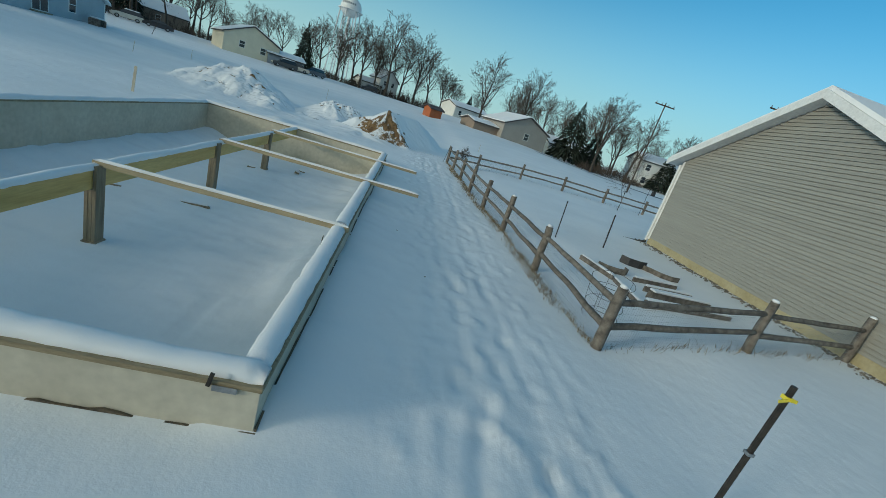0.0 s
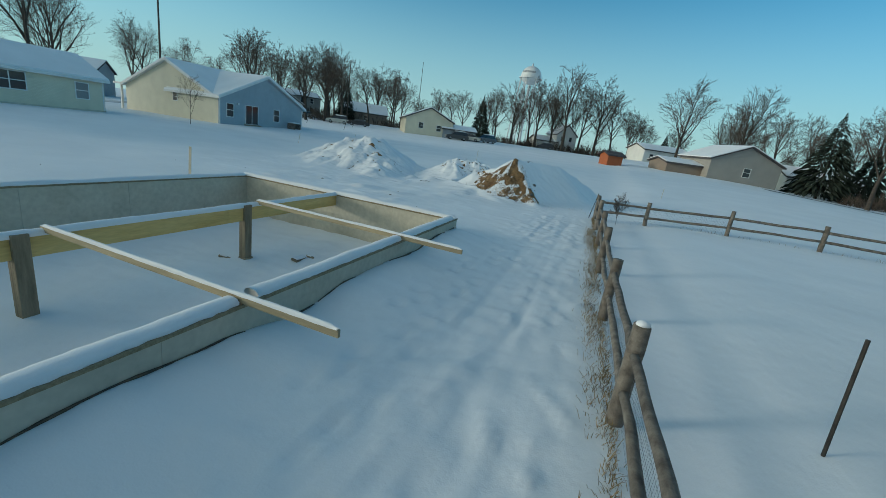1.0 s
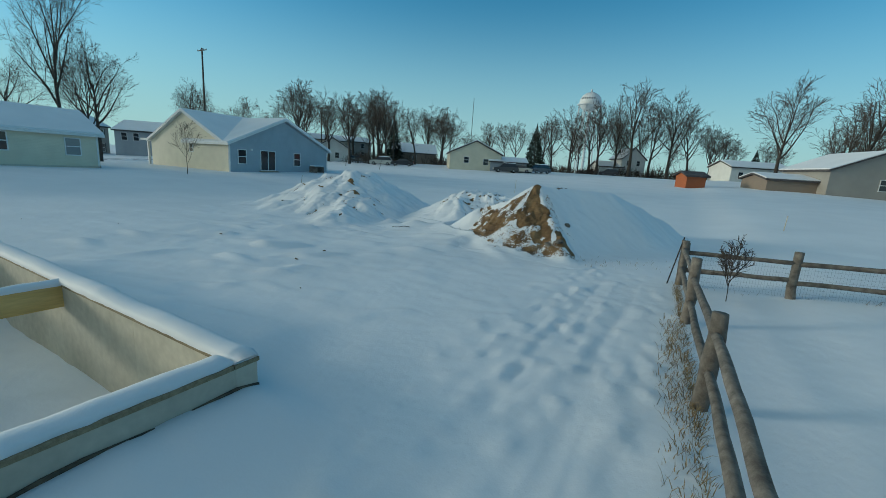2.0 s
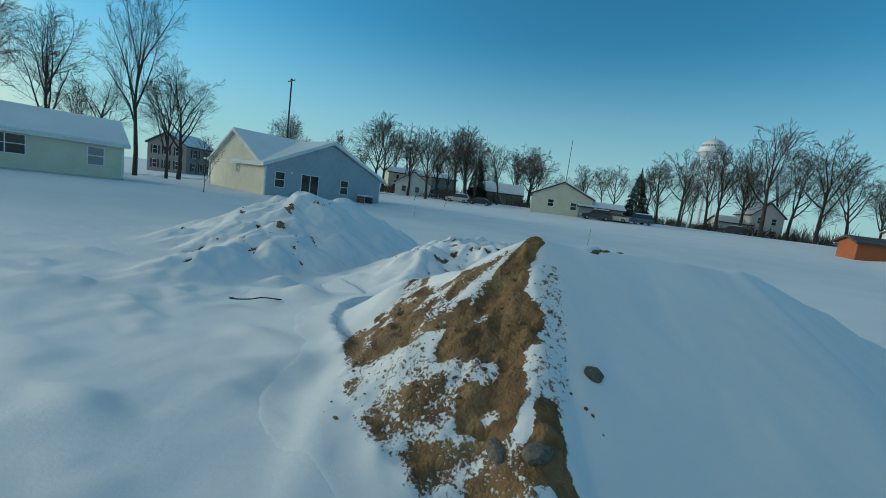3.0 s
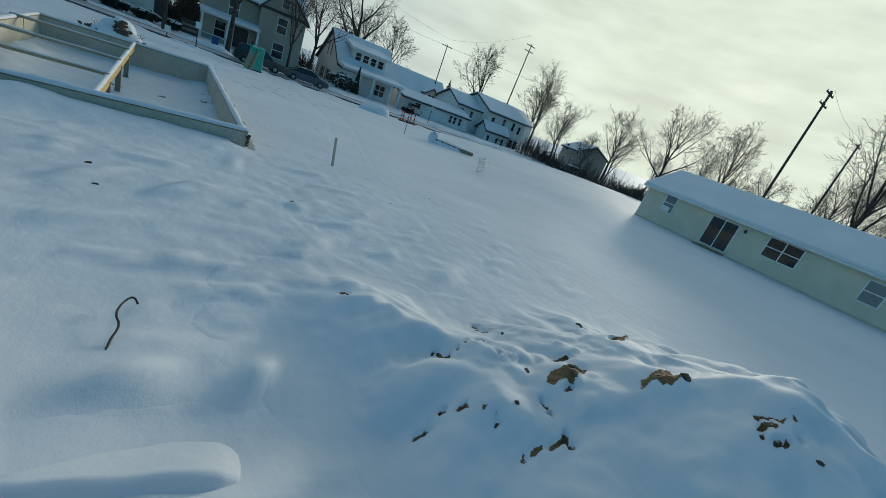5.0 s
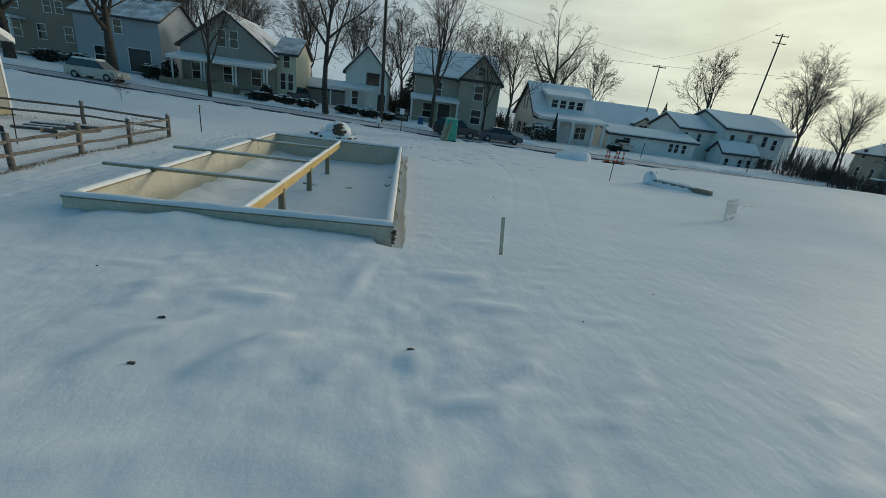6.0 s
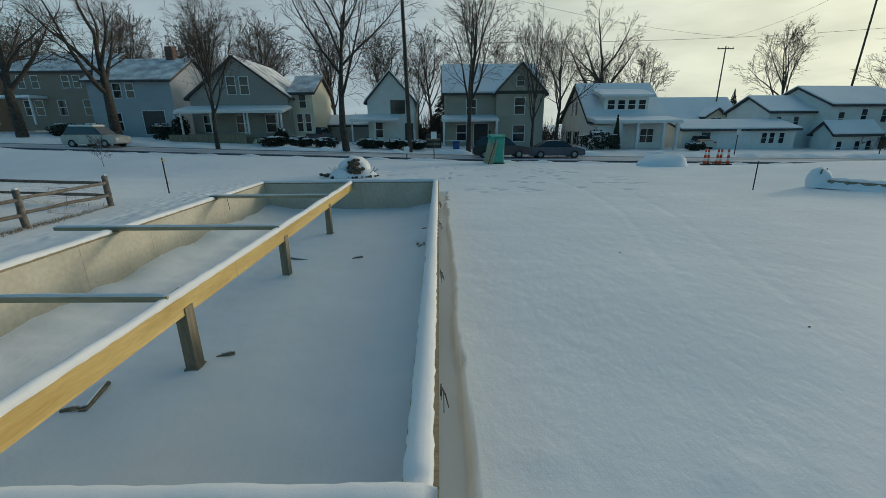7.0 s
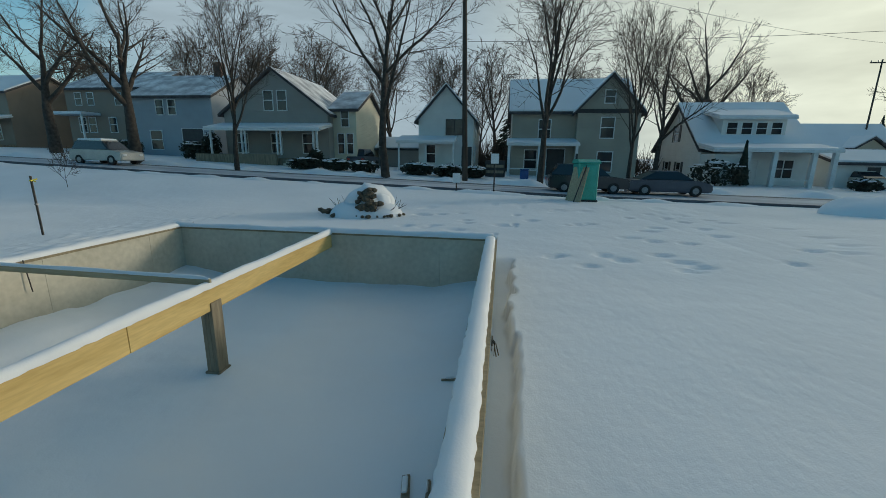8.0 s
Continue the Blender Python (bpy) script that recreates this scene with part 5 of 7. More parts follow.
far_house("grey two-storey house along the far road", -82.2, 108.0, 60, 7, 8, 5.0, 1.4, "x", GREY_SIDE, [(1.6, 0.9, 0.9, 1.4), (4.4, 0.9, 0.9, 1.4), (1.6, 3.4, 0.9, 1.2), (4.4, 3.4, 0.9, 1.2)])
far_house("brown brick house with a snowy hipped roof", -76.2, -26.9, 70, 6.5, 7, 4.0, 1.7, "x", TAN, [(2, 0.9, 0.8, 1.3), (5, 0.9, 0.8, 1.3), (2, 3.4, 0.8, 1.3), (6.5, 3.4, 0.8, 1.3)], z=-0.9)
far_house("white house behind the farmhouse", -72.4, -48.4, 20, 10, 8, 5.5, 2.4, "x", WHITE_SIDE, [(2, 3.4, 0.8, 1.3), (6, 3.4, 0.8, 1.3)], z=-1.0)
far_house("brown low house near the far wood", -63.4, 111.1, 40, 12, 8, 2.8, 2.4, "x", BROWN_SIDE, [(2, 0.8, 0.9, 1.2), (6, 0.8, 0.9, 1.2)])
far_house("white low house near the far wood", -70.9, 87.2, 50, 8, 7, 2.8, 2.4, "y", WHITE_SIDE, [(2, 0.8, 0.9, 1.2), (5, 0.8, 0.9, 1.2)])

# ---------------------------------------------------------------- bare trees
def grow(seed, height, trunk_r, fork, spread, limbs, lean=0.0, far=False):
    """Skeleton runs of a leafless tree: (start, end, radius, radius), thick ones and twigs apart."""
    rnd = np.random.RandomState(seed)
    thick, thin = [], []

    def unit(v):
        return v / (np.linalg.norm(v) + 1e-9)

    def shoot(p, d, length, r, level):
        n = (5, 6, 3, 2, 1)[level]
        pts, cur = [p], d
        for i in range(n):
            cur = unit(cur + rnd.normal(0, (0.05, 0.09, 0.13, 0.14, 0.0)[level], 3) + np.array((lean * 0.02, 0, (0.0, 0.10, 0.07, 0.03, 0.0)[level])))
            pts.append(pts[-1] + cur * length / n)
        for i in range(n):
            ra, rb = r * (1 - 0.8 * i / n), r * (1 - 0.8 * (i + 1) / n)
            least = (0.02, 0.02, 0.018, 0.015, 0.012)[level] * (1.2 if far else 0.72)
            (thick if level < 2 else thin).append((pts[i], pts[i + 1], max(ra, least), max(rb, least * 0.8), level))
        if level == 4:
            return
        kids = (limbs, 8, 5, 3)[level] if far else (limbs, 8, 6, 4)[level]
        for k in range(kids):
            t = (fork + (1.0 - fork) * (k + 0.5 + 0.4 * rnd.normal()) / kids) if level == 0 else (0.2 + 0.8 * (k + rnd.rand()) / kids)
            t = min(max(t, 0.05), 0.999)
            i = min(int(t * n), n - 1)
            q = pts[i] + (pts[i + 1] - pts[i]) * (t * n - i)
            a = rnd.uniform(0, 6.28) if level else k * 2.4 + rnd.normal(0, 0.3)
            axis = unit(pts[i + 1] - pts[i])
            u = unit(np.cross(axis, (0.3, 0.2, 1) if abs(axis[2]) < 0.95 else (1, 0, 0)))
            w = np.cross(axis, u)
            tip = (spread * (1.3 - 0.8 * t) if level == 0 else (0.7, 0.72, 0.7)[level - 1]) * rnd.uniform(0.7, 1.25)
            nd = unit(axis * math.cos(tip) + (u * math.cos(a) + w * math.sin(a)) * math.sin(tip))
            nl = height * rnd.uniform(0.40, 0.54) * (1.15 - 0.45 * t) if level == 0 else length * rnd.uniform(0.40, 0.62) * (1.2 - 0.55 * t)
            shoot(q, nd, nl, r * ((1 - 0.6 * t) if level == 0 else (1 - 0.8 * t)) * (0.6 if level == 0 else 0.5), level + 1)

    shoot(np.zeros(3), unit(np.array((lean * 0.1, 0.0, 1.0))), height * 0.62, trunk_r, 0)
    return thick, thin


TALL = {}


def tree_proto(seed, label, **how):
    t = thing("bare_tree", pose(0, 0, -60), label, "tree", "bare winter trees")
    thick, thin = grow(seed, **how)
    v, f = [], []
    for a, b, ra, rb, lv in thick:
        tube(v, f, a, b, ra, rb, 8 if lv == 0 else 6, False)
    mesh_part("trunk", raw_mesh("trunk", v, f, True), BARK, t)
    v, f = [], []
    for a, b, ra, rb, lv in thin:
        tube(v, f, a, b, ra, rb, 3, False)
    TALL[t.name] = max(p[2] for p in v)
    mesh_part("crown", raw_mesh("crown", v, f, False), TWIG, t, "dense grey-brown bare twigs")
    return t


def tree_at(proto, x, y, h, base, rz=0, z=None, label="", wide=1.0):
    s = h / TALL[proto.name] * (1.0 if proto in FAR else 1.2)
    m = pose(x, y, (gz(x, y) if z is None else z) - 0.05, 0, 0, rz) @ Matrix.Diagonal((s * wide, s * wide, s, 1))
    c = copy_thing(proto, m)
    if label:
        c["label"] = label
    return c


SPREAD = [tree_proto(s, "tall bare deciduous tree with a broad crown", height=14, trunk_r=0.27, fork=0.4, spread=0.85, limbs=9) for s in (11, 12)]
OVAL = [tree_proto(s, "bare deciduous tree with an upright oval crown", height=13, trunk_r=0.22, fork=0.36, spread=0.55, limbs=10) for s in (21, 22)]
FORKED = [tree_proto(s, "large old bare tree forking into heavy limbs", height=13, trunk_r=0.43, fork=0.42, spread=0.95, limbs=6, lean=0.5) for s in (31,)]

FAR = [tree_proto(s, "bare tree at the edge of the far wood", height=14, trunk_r=0.26, fork=0.38, spread=w, limbs=8, far=True) for s, w in ((41, 0.8), (42, 0.6), (43, 0.7))]

# along the street
tree_at(SPREAD[0], 0.9, -20.9, 16.0, 14, 40)
tree_at(OVAL[0], 12.0, -19.8, 11.2, 13, 100)
tree_at(FORKED[0], 21.3, -20.8, 14.3, 13, 20)
tree_at(OVAL[1], -10.3, -21.7, 14.2, 13, 200)
tree_at(OVAL[0], -15.9, -20.3, 10.4, 13, 300, wide=0.8)
tree_at(SPREAD[1], -20.4, -28.5, 10.7, 14, 10)
tree_at(FORKED[0], 34.2, -25.3, 14.6, 13, 140)
tree_at(FORKED[0], -32.6, -49.0, 18.5, 13, 250, label="tall tree with lopped heavy limbs behind the bungalow")
for k, (x, y, h) in enumerate(((19.3, -48.6, 16.2), (10.4, -57.5, 16.8), (-0.2, -48.6, 15.7), (-6.4, -54.2, 16.2), (30.9, -57.2, 17.9), (61.8, -56.0, 16.8), (-18.9, -62.1, 16.8), (47.4, -60.7, 19), (23.2, -63.2, 19), (39.4, -66.5, 17.9), (3.2, -67.6, 17.9), (-25.6, -67.8, 15.7), (-49.8, -70.5, 16.8), (-73.5, -64.0, 20.2), (-94.5, -64.4, 19), (-41.2, -71.4, 15.7))):
    tree_at(FAR[k % 3], x, y, h * 1.1, 13.5, k * 77)
# west side, behind the two new houses
for k, (x, y, h) in enumerate(((-61.6, 18.8, 17), (-65.0, 25.0, 15.5), (-60.0, 37.0, 13), (-76.0, -10.0, 15), (-84.0, -4.0, 15), (-72.4, -39.5, 16.8), (-92.0, -31.7, 15.7), (-92.0, 10.0, 13), (-95.0, 30.0, 12), (-90.4, 65.3, 14), (-78.3, 59.4, 12))):
    tree_at((OVAL + SPREAD)[k % 4], x, y, h, 13.5, k * 61 + 15)
tree_at(SPREAD[1], -52.0, 31.1, 16.8, 13.5, 80, label="very tall bare tree behind the cream house", wide=0.62)
for k, (x, y, h) in enumerate(((-73.3, -18.0, 9.3), (-74.0, -2.0, 10), (-70.0, 8.0, 9), (-72.3, -31.8, 11.2), (-57.0, 35.0, 11), (-74.0, 16.0, 12), (-60.0, 29.0, 10))):
    tree_at((OVAL + SPREAD)[k % 4], x, y, h, 13.5, k * 47 + 5)
# north wood and field edge
for k, (x, y, h) in enumerate(((-79.7, 85.2, 19), (-74.0, 98.1, 18), (-78.3, 115.0, 23), (-64.6, 71.3, 17), (-56.8, 78.3, 15), (-53.0, 85.3, 17), (-53.2, 97.2, 14), (-50.4, 105.2, 14), (-61.0, 91.2, 17), (-67.8, 83.2, 17), (-43.9, 121.2, 13), (-38.1, 125.3, 14), (-26.2, 119.4, 15), (-21.3, 117.5, 17.5), (-15.4, 121.6, 18.5), (-18.8, 129.5, 18), (-7.9, 120.8, 22.5), (0.1, 124.0, 21.5), (-4.3, 127.9, 19), (4.1, 130.1, 17), (9.1, 127.3, 12.5), (15.3, 91.5, 17), (25.6, 97.3, 17), (27.8, 83.6, 12), (41.3, 87.6, 17), (35.5, 72.5, 15.5), (48.5, 83.1, 15), (26.3, 105.3, 15), (65.6, 80.4, 15), (54.4, 101.5, 16), (69.4, 99.6, 16), (79.8, 75.5, 15), (-57.6, 117.1, 17), (-67.7, 125.0, 20), (-87.5, 126.8, 21), (-97.0, 103.0, 18), (-98.6, 83.1, 16), (19.8, 130.9, 12), (36.1, 122.0, 13), (-32.3, 131.4, 15), (44.1, 110.7, 14))):
    tree_at(FAR[(k * 2 + k // 4) % 3], x, y, h * 0.97, 13.5, k * 97, wide=1.12)
    if k % 2 == 0:
        tree_at(FAR[(k + 1) % 3], x + 5 * math.sin(k * 2.3), y + 6 + 2 * math.cos(k), h * 0.8, 13.5, k * 53 + 20)
# second rows that close the wood, and trees behind the old houses
for k in range(26):
    q = k / 25
    x, y = -92 + 176 * q + 3 * math.sin(k * 4.1), 112 + 22 * math.sin(q * 3.0) - 34 * max(0.0, q - 0.55) + 4 * math.cos(k * 2.7)
    tree_at(FAR[k % 3], x, y, 11.5 + 3.5 * math.sin(k * 1.9), 13.5, k * 83)
for k, (x, y, h) in enumerate(((-70, -22, 9), (-84, -16, 10), (-88, -2, 11), (-92, 16, 11), (-78, -36, 11), (-72, 2, 8), (-100, 6, 12))):
    tree_at(FAR[k % 3], x, y, h, 13.5, k * 67)
for k, (x, y, h) in enumerate(((10, -56, 17), (22, -60, 18), (33, -58, 18), (46, -56, 19), (58, -54, 18), (50, -42, 15), (66, -44, 17), (-4, -58, 15), (-12, -62, 15))):
    tree_at(FAR[(k + 1) % 3], x, y, h, 13.5, k * 59)
for p in SPREAD + OVAL + FORKED + FAR:
    for c in p.children_recursive:
        bpy.data.objects.remove(c)
    bpy.data.objects.remove(p)


def spruce(x, y, h, r, seed, label, z=None):
    t = thing("spruce", pose(x, y, (gz(x, y) if z is None else z)), label, "evergreen tree")
    mesh_part("trunk", sticks("trunk", [((0, 0, -0.2), (0, 0, h * 0.96), 0.03 * h / 2, 0.02)]), BARK, t)
    rnd = np.random.RandomState(seed)
    v, f = [], []
    for i in range(1500):
        q = rnd.rand() ** 0.75
        z0 = h * (0.06 + 0.93 * (1 - q))
        a, reach = rnd.uniform(0, 6.28), r * q * rnd.uniform(0.55, 1.1)
        c0, c1 = np.array((math.cos(a), math.sin(a), 0)), np.array((-math.sin(a), math.cos(a), 0))
        s = reach * rnd.uniform(0.3, 0.8)
        wdt = 0.10 + 0.16 * q * rnd.rand()
        p0, p1, p2 = c0 * s + (0, 0, z0), c0 * (s + reach) / 2 + (0, 0, z0 - 0.05 * reach), c0 * reach + (0, 0, z0 - 0.22 * reach + rnd.normal(0, 0.06))
        k = len(v)
        v += [p0, p1 + c1 * wdt, p2, p1 - c1 * wdt, p1 + np.array((0, 0, -0.14))]
        f += [(k, k + 1, k + 2), (k, k + 2, k + 3), (k + 1, k + 4, k + 2), (k + 3, k + 2, k + 4)]
    mesh_part("crown", raw_mesh("crown", v, f), NEEDLE, t, "dark green needled boughs")
    return t


spruce(-30.4, 118.0, 12, 3.6, 1, "dark pointed spruce in the far wood")
spruce(19.1, 146.8, 9, 3.2, 2, "small dark spruce beyond the white house")
spruce(33.7, 82.1, 12.5, 5.0, 3, "broad dark spreading evergreen at the field edge")
spruce(40.4, 85.6, 9.0, 4.0, 4, "dark evergreen beside the broad one")
spruce(-60.0, -59.0, 9.0, 2.6, 5, "dark spruce behind the brown house")
spruce(57.4, 83.8, 9, 4.5, 6, "dark evergreen by the pillared house")
spruce(-64.2, 103.1, 12, 3.5, 7, "dark spruce in the far wood")
spruce(-9.0, -50.9, 10.1, 4.5, 8, "dark dense evergreen between two houses")
spruce(-26.2, -26.8, 3.5, 0.6, 9, "slim dark clipped evergreen by the bungalow porch")


def shrub(x, y, w, d, h, seed, label, snowy=0.25, mat=None, z=None, leaf=0.07, count=900):
    t = thing("shrub", pose(x, y, gz(x, y) if z is None else z), label, "shrub")
    rnd = np.random.RandomState(seed)
    v, f = [], []
    for i in range(count):
        p = rnd.normal(0, 1, 3)
        p /= np.linalg.norm(p)
        p = p * rnd.uniform(0.55, 1.0) * (1 + 0.18 * math.sin(p[0] * 5 + seed) * math.cos(p[1] * 4))
        c = np.array((p[0] * w / 2, p[1] * d / 2, h * 0.48 + p[2] * h * 0.52))
        if c[2] < 0:
            continue
        a, b = rnd.normal(0, leaf, 3), rnd.normal(0, leaf, 3)
        k = len(v)
        v += [c - a, c + b, c + a, c - b]
        f += [(k, k + 1, k + 2, k + 3)]
    mesh_part("leaves", raw_mesh("leaves", v, f), mat or SHRUB, t)
    mesh_part("stem", sticks("stem", [((0, 0, -0.2), (0.05, 0, h * 0.6), 0.04, 0.02)]), BARK, t)
    if snowy:
        items = []
        for i in range(int(8 + snowy * 30)):
            a, q = rnd.uniform(0, 6.28), rnd.uniform(0.1, 0.9)
            items.append(((math.cos(a) * q * w / 2, math.sin(a) * q * d / 2, h * (0.5 + 0.47 * math.sqrt(1 - q * q))), (0.2 * w / 2, 0.2 * d / 2, 0.05), seed * 31 + i, 0.15))
        for item in items:
            mesh_part("snow_tuft", lump_mesh("snow_tuft", [item], 1, True), SNOW, t)
    return t


shrub(-24.0, -26.0, 4.2, 2.0, 1.9, 1, "large rounded evergreen shrub dusted with snow", 0.6)
shrub(-34.3, -26.0, 2.0, 1.4, 0.9, 2, "low shrub by the bungalow steps", 0.4)
for k, (x, w) in enumerate(((8.4, 2.9), (5.9, 2.7), (3.5, 2.4), (-0.9, 2.9), (-3.4, 2.4), (-5.5, 1.8))):
    shrub(x, -23.4 - 0.2 * (k % 2), w, 1.1, 0.95, 10 + k, "low clipped hedge section capped with snow", 1.0)
shrub(8.2, -24.9, 1.3, 1.2, 1.6, 20, "dark rounded shrub by the porch steps", 0.1)
shrub(19.1, -26.7, 1.6, 1.4, 2.6, 21, "tall dark evergreen shrub by the steps", 0.2)
shrub(21.3, -27.1, 2.6, 1.6, 1.7, 22, "dark shrub beside the pale blue house", 0.3)
shrub(29.6, -28.5, 3.5, 1.5, 1.5, 23, "dark overgrown shrub in a front garden", 0.3)
shrub(33.8, -29.6, 3.5, 1.5, 1.4, 24, "dark overgrown shrub by the brown house", 0.3)


def thicket_mesh(seed):
    """Bare upright brush, one metre high and about two by two across."""
    rnd = np.random.RandomState(seed)
    v, f = [], []
    for i in range(95):
        a, q = rnd.uniform(0, 6.28), math.sqrt(rnd.rand())
        p = np.array((q * math.cos(a), q * math.sin(a), -0.05))
        d = np.array((0.25 * q * math.cos(a) + rnd.normal(0, 0.12), 0.25 * q * math.sin(a) + rnd.normal(0, 0.12), 1.0)) * rnd.uniform(0.25, 1.0) * (1.15 - 0.55 * q)
        m = p + d * 0.55
        tube(v, f, p, m, 0.012, 0.009, 3, False)
        for k in range(4):
            e = m + d * rnd.uniform(0.2, 0.55) + rnd.normal(0, 0.12, 3)
            tube(v, f, m if k < 2 else p + d * rnd.uniform(0.3, 0.5), e, 0.009, 0.006, 3, False)
    return raw_mesh("brush", v, f)


BRUSH = [thicket_mesh(s) for s in (1, 2, 3)]
for me in BRUSH:
    me.materials.append(TWIG)


def thicket(x, y, w, d, h, seed, label):
    t = thing("thicket", pose(x, y, gz(x, y), 0, 0, seed * 37 % 30), label, "thicket")
    t["kind"] = "stuff"
    n = max(1, int(w / d + 0.5))
    for i in range(n):
        b = new("brush", BRUSH[(seed + i) % 3])
        b.parent = t
        b.matrix_local = pose((i + 0.5 - n / 2) * w / n, 0.2 * d * math.sin(seed + i * 2), 0, 0, 0, (seed * 50 + i * 131) % 360) @ Matrix.Diagonal((w / n * 0.6, d * 0.5, h * (0.85 + 0.2 * math.sin(seed * 3 + i)), 1))
    return t


for k, (x, y, w, h) in enumerate(((-62, -27, 9, 4.6), (-63, -19, 8, 3.8), (-64, -12, 8, 4.4), (-65, -5, 8, 3.6), (-66, 2, 8, 4.2), (-66, 9, 8, 4.0), (-58, -33, 7, 3.6))):
    thicket(x, y, w, 5, h, 170 + k, "dense bare brown bushes beyond the west road")
thicket(-64.3, -24.4, 6, 4, 3.4, 25, "tangle of bare brown bushes beyond the farmhouse")
thicket(-70.5, 2.0, 6, 6, 3.4, 26, "bare brown thicket beyond the west road")
thicket(-69.0, -9.0, 6, 5, 3.6, 27, "bare brown thicket beyond the west road")
for k, y in enumerate((-26, -19, -14, -4, 6, 11)):
    thicket(-66 - 2 * (k % 3), y, 5.5, 5, 3.0 + 0.6 * math.sin(k * 2), 130 + k, "bare brown thicket beyond the west road")
for k, (x, y, w, h) in enumerate(((-66.5, 65.4, 12, 3), (-59.0, 87.2, 12, 3.2), (-49.6, 111.2, 14, 3), (-22.5, 125.5, 14, 3.4), (-12.9, 125.6, 12, 3.2), (-1.5, 129.9, 12, 3.2), (39.8, 78.5, 9, 3.0), (47.7, 79.1, 8, 2.4), (-75.2, 107.0, 14, 4.5), (-88.8, 91.1, 14, 4.0), (-71.5, 121.0, 16, 5))):
    thicket(x, y, w, w * 0.4, h, 40 + k, "brown tangled undergrowth at the wood's edge")
edge_line = ((-96, 62), (-80, 84), (-62, 100), (-44, 116), (-22, 124), (6, 126), (30, 112), (56, 96), (84, 84))
for k, ((ax, ay), (bx, by)) in enumerate(zip(edge_line[:-1], edge_line[1:])):
    for i in range(3):
        q = (i + 0.5) / 3
        thicket(ax + (bx - ax) * q + 2 * math.sin(k * 5 + i), ay + (by - ay) * q + 5 + 2 * math.cos(k * 3 + i), 11, 6, 3.0 + 1.1 * math.sin(k + i * 2), 70 + k * 3 + i, "brown tangled undergrowth below the far trees")
for k, x in enumerate((-7.3, -6.4, 6.1, 20.0, 34.0, -21.0, -22.0)):
    thicket(x, -39.0 - 1.6 * (k % 3), 5.5, 5, 4.6 + math.sin(k * 2), 150 + k, "dark bare bushes between two old houses")
for k in range(6):
    thicket(-19 + 13.5 * k, -45 - 3 * (k % 2), 11, 5, 3.6, 110 + k, "bare brown hedge behind the old houses")


def sapling(x, y, h, seed, label):
    t = thing("sapling", pose(x, y, gz(x, y)), label, "young tree")
    thick, thin = grow(seed, h * 1.2, 0.014 * h, 0.25, 0.7, 6)
    mesh_part("trunk", sticks("trunk", [(a, b, ra * 0.6, rb * 0.6) for a, b, ra, rb, lv in thick], 5), BARK, t)
    mesh_part("crown", sticks("crown", [(a, b, 0.006, 0.004) for a, b, ra, rb, lv in thin if lv < 4], 3), TWIG, t)
    return t


sapling(14.6, 21.8, 3.2, 5, "thin young bare tree in the fenced yard")
sapling(4.4, 23.2, 1.1, 6, "small leafless bush at the fence corner")
sapling(13.4, -8.6, 1.7, 7, "low leafless bush near the street")
sapling(-30.5, 31.5, 3.5, 8, "thin young bare tree between the new houses")

# ---------------------------------------------------------------- street, vehicles, poles
def strip(name, label, category, x0, x1, y0, y1, lift, mat, nx=120, ny=4, wobble=0.0, kind="structure"):
    X, Y = np.meshgrid(np.linspace(x0, x1, nx), np.linspace(y0, y1, ny))
    Y = Y + wobble * wave(X, Y * 0, 3.0, 5)
    me, _ = grid_mesh(name, X, Y, ground(X, Y) + lift)
    me.materials.append(mat)
    return tagged(new(name, me), label, category, kind=kind)


strip("road", "street covered with packed grey slush", "road", -82, 75, -20.2, -13.7, 0.012, SLUSH)
strip("road", "wet dark wheel track along the kerb", "road", -82, 75, -14.6, -13.8, 0.02, ASPHALT, wobble=0.10)
strip("road", "wet dark wheel track on the street's far side", "road", -82, 75, -19.8, -19.1, 0.02, ASPHALT, wobble=0.12)
X = np.linspace(-82, 75, 200)
v, f = [], []
for x in X:
    z = gz(x, -13.5)
    v += [(x, -13.7, z - 0.1), (x, -13.7, z + 0.13), (x, -13.54, z + 0.13), (x, -13.54, z - 0.1)]
for i in range(len(X) - 1):
    k = i * 4
    f += [(k, k + 4, k + 5, k + 1), (k + 1, k + 5, k + 6, k + 2), (k + 2, k + 6, k + 7, k + 3)]
me = raw_mesh("kerb", v, f)
me.materials.append(ASPHALT)
tagged(new("kerb", me), "dark wet kerb stone edging the street", "kerb", kind="structure")


def bank(label, x0, x1, y, w, h, seed, step_len=0.3, axis="x"):
    """A ploughed bank of snow along the road."""
    v, f = [], []
    n = int((x1 - x0) / step_len)
    for i in range(n + 1):
        a = x0 + (x1 - x0) * i / n
        k = 0.45 + 0.55 * float(wave(a, 0.0, 2.6, seed))
        for j in range(6):
            t = j / 5
            off = (t - 0.5) * w
            px, py = (a, y + off) if axis == "x" else (y + off, a)
            v.append((px, py, gz(px, py) - 0.03 + max(0.0, h * k) * math.sin(t * math.pi) ** 0.8))
    for i in range(n):
        for j in range(5):
            k = i * 6 + j
            f.append((k, k + 6, k + 7, k + 1))
    me = raw_mesh("snow_bank", v, f, True)
    me.materials.append(SNOW)
    return tagged(new("snow_bank", me), label, "snow bank", kind="stuff")


bank("low ploughed snow bank beside the street", -80, 74, -13.0, 0.9, 0.22, 91)
bank("lumpy snow bank along the far side of the street", -80, 74, -21.2, 1.4, 0.45, 92)

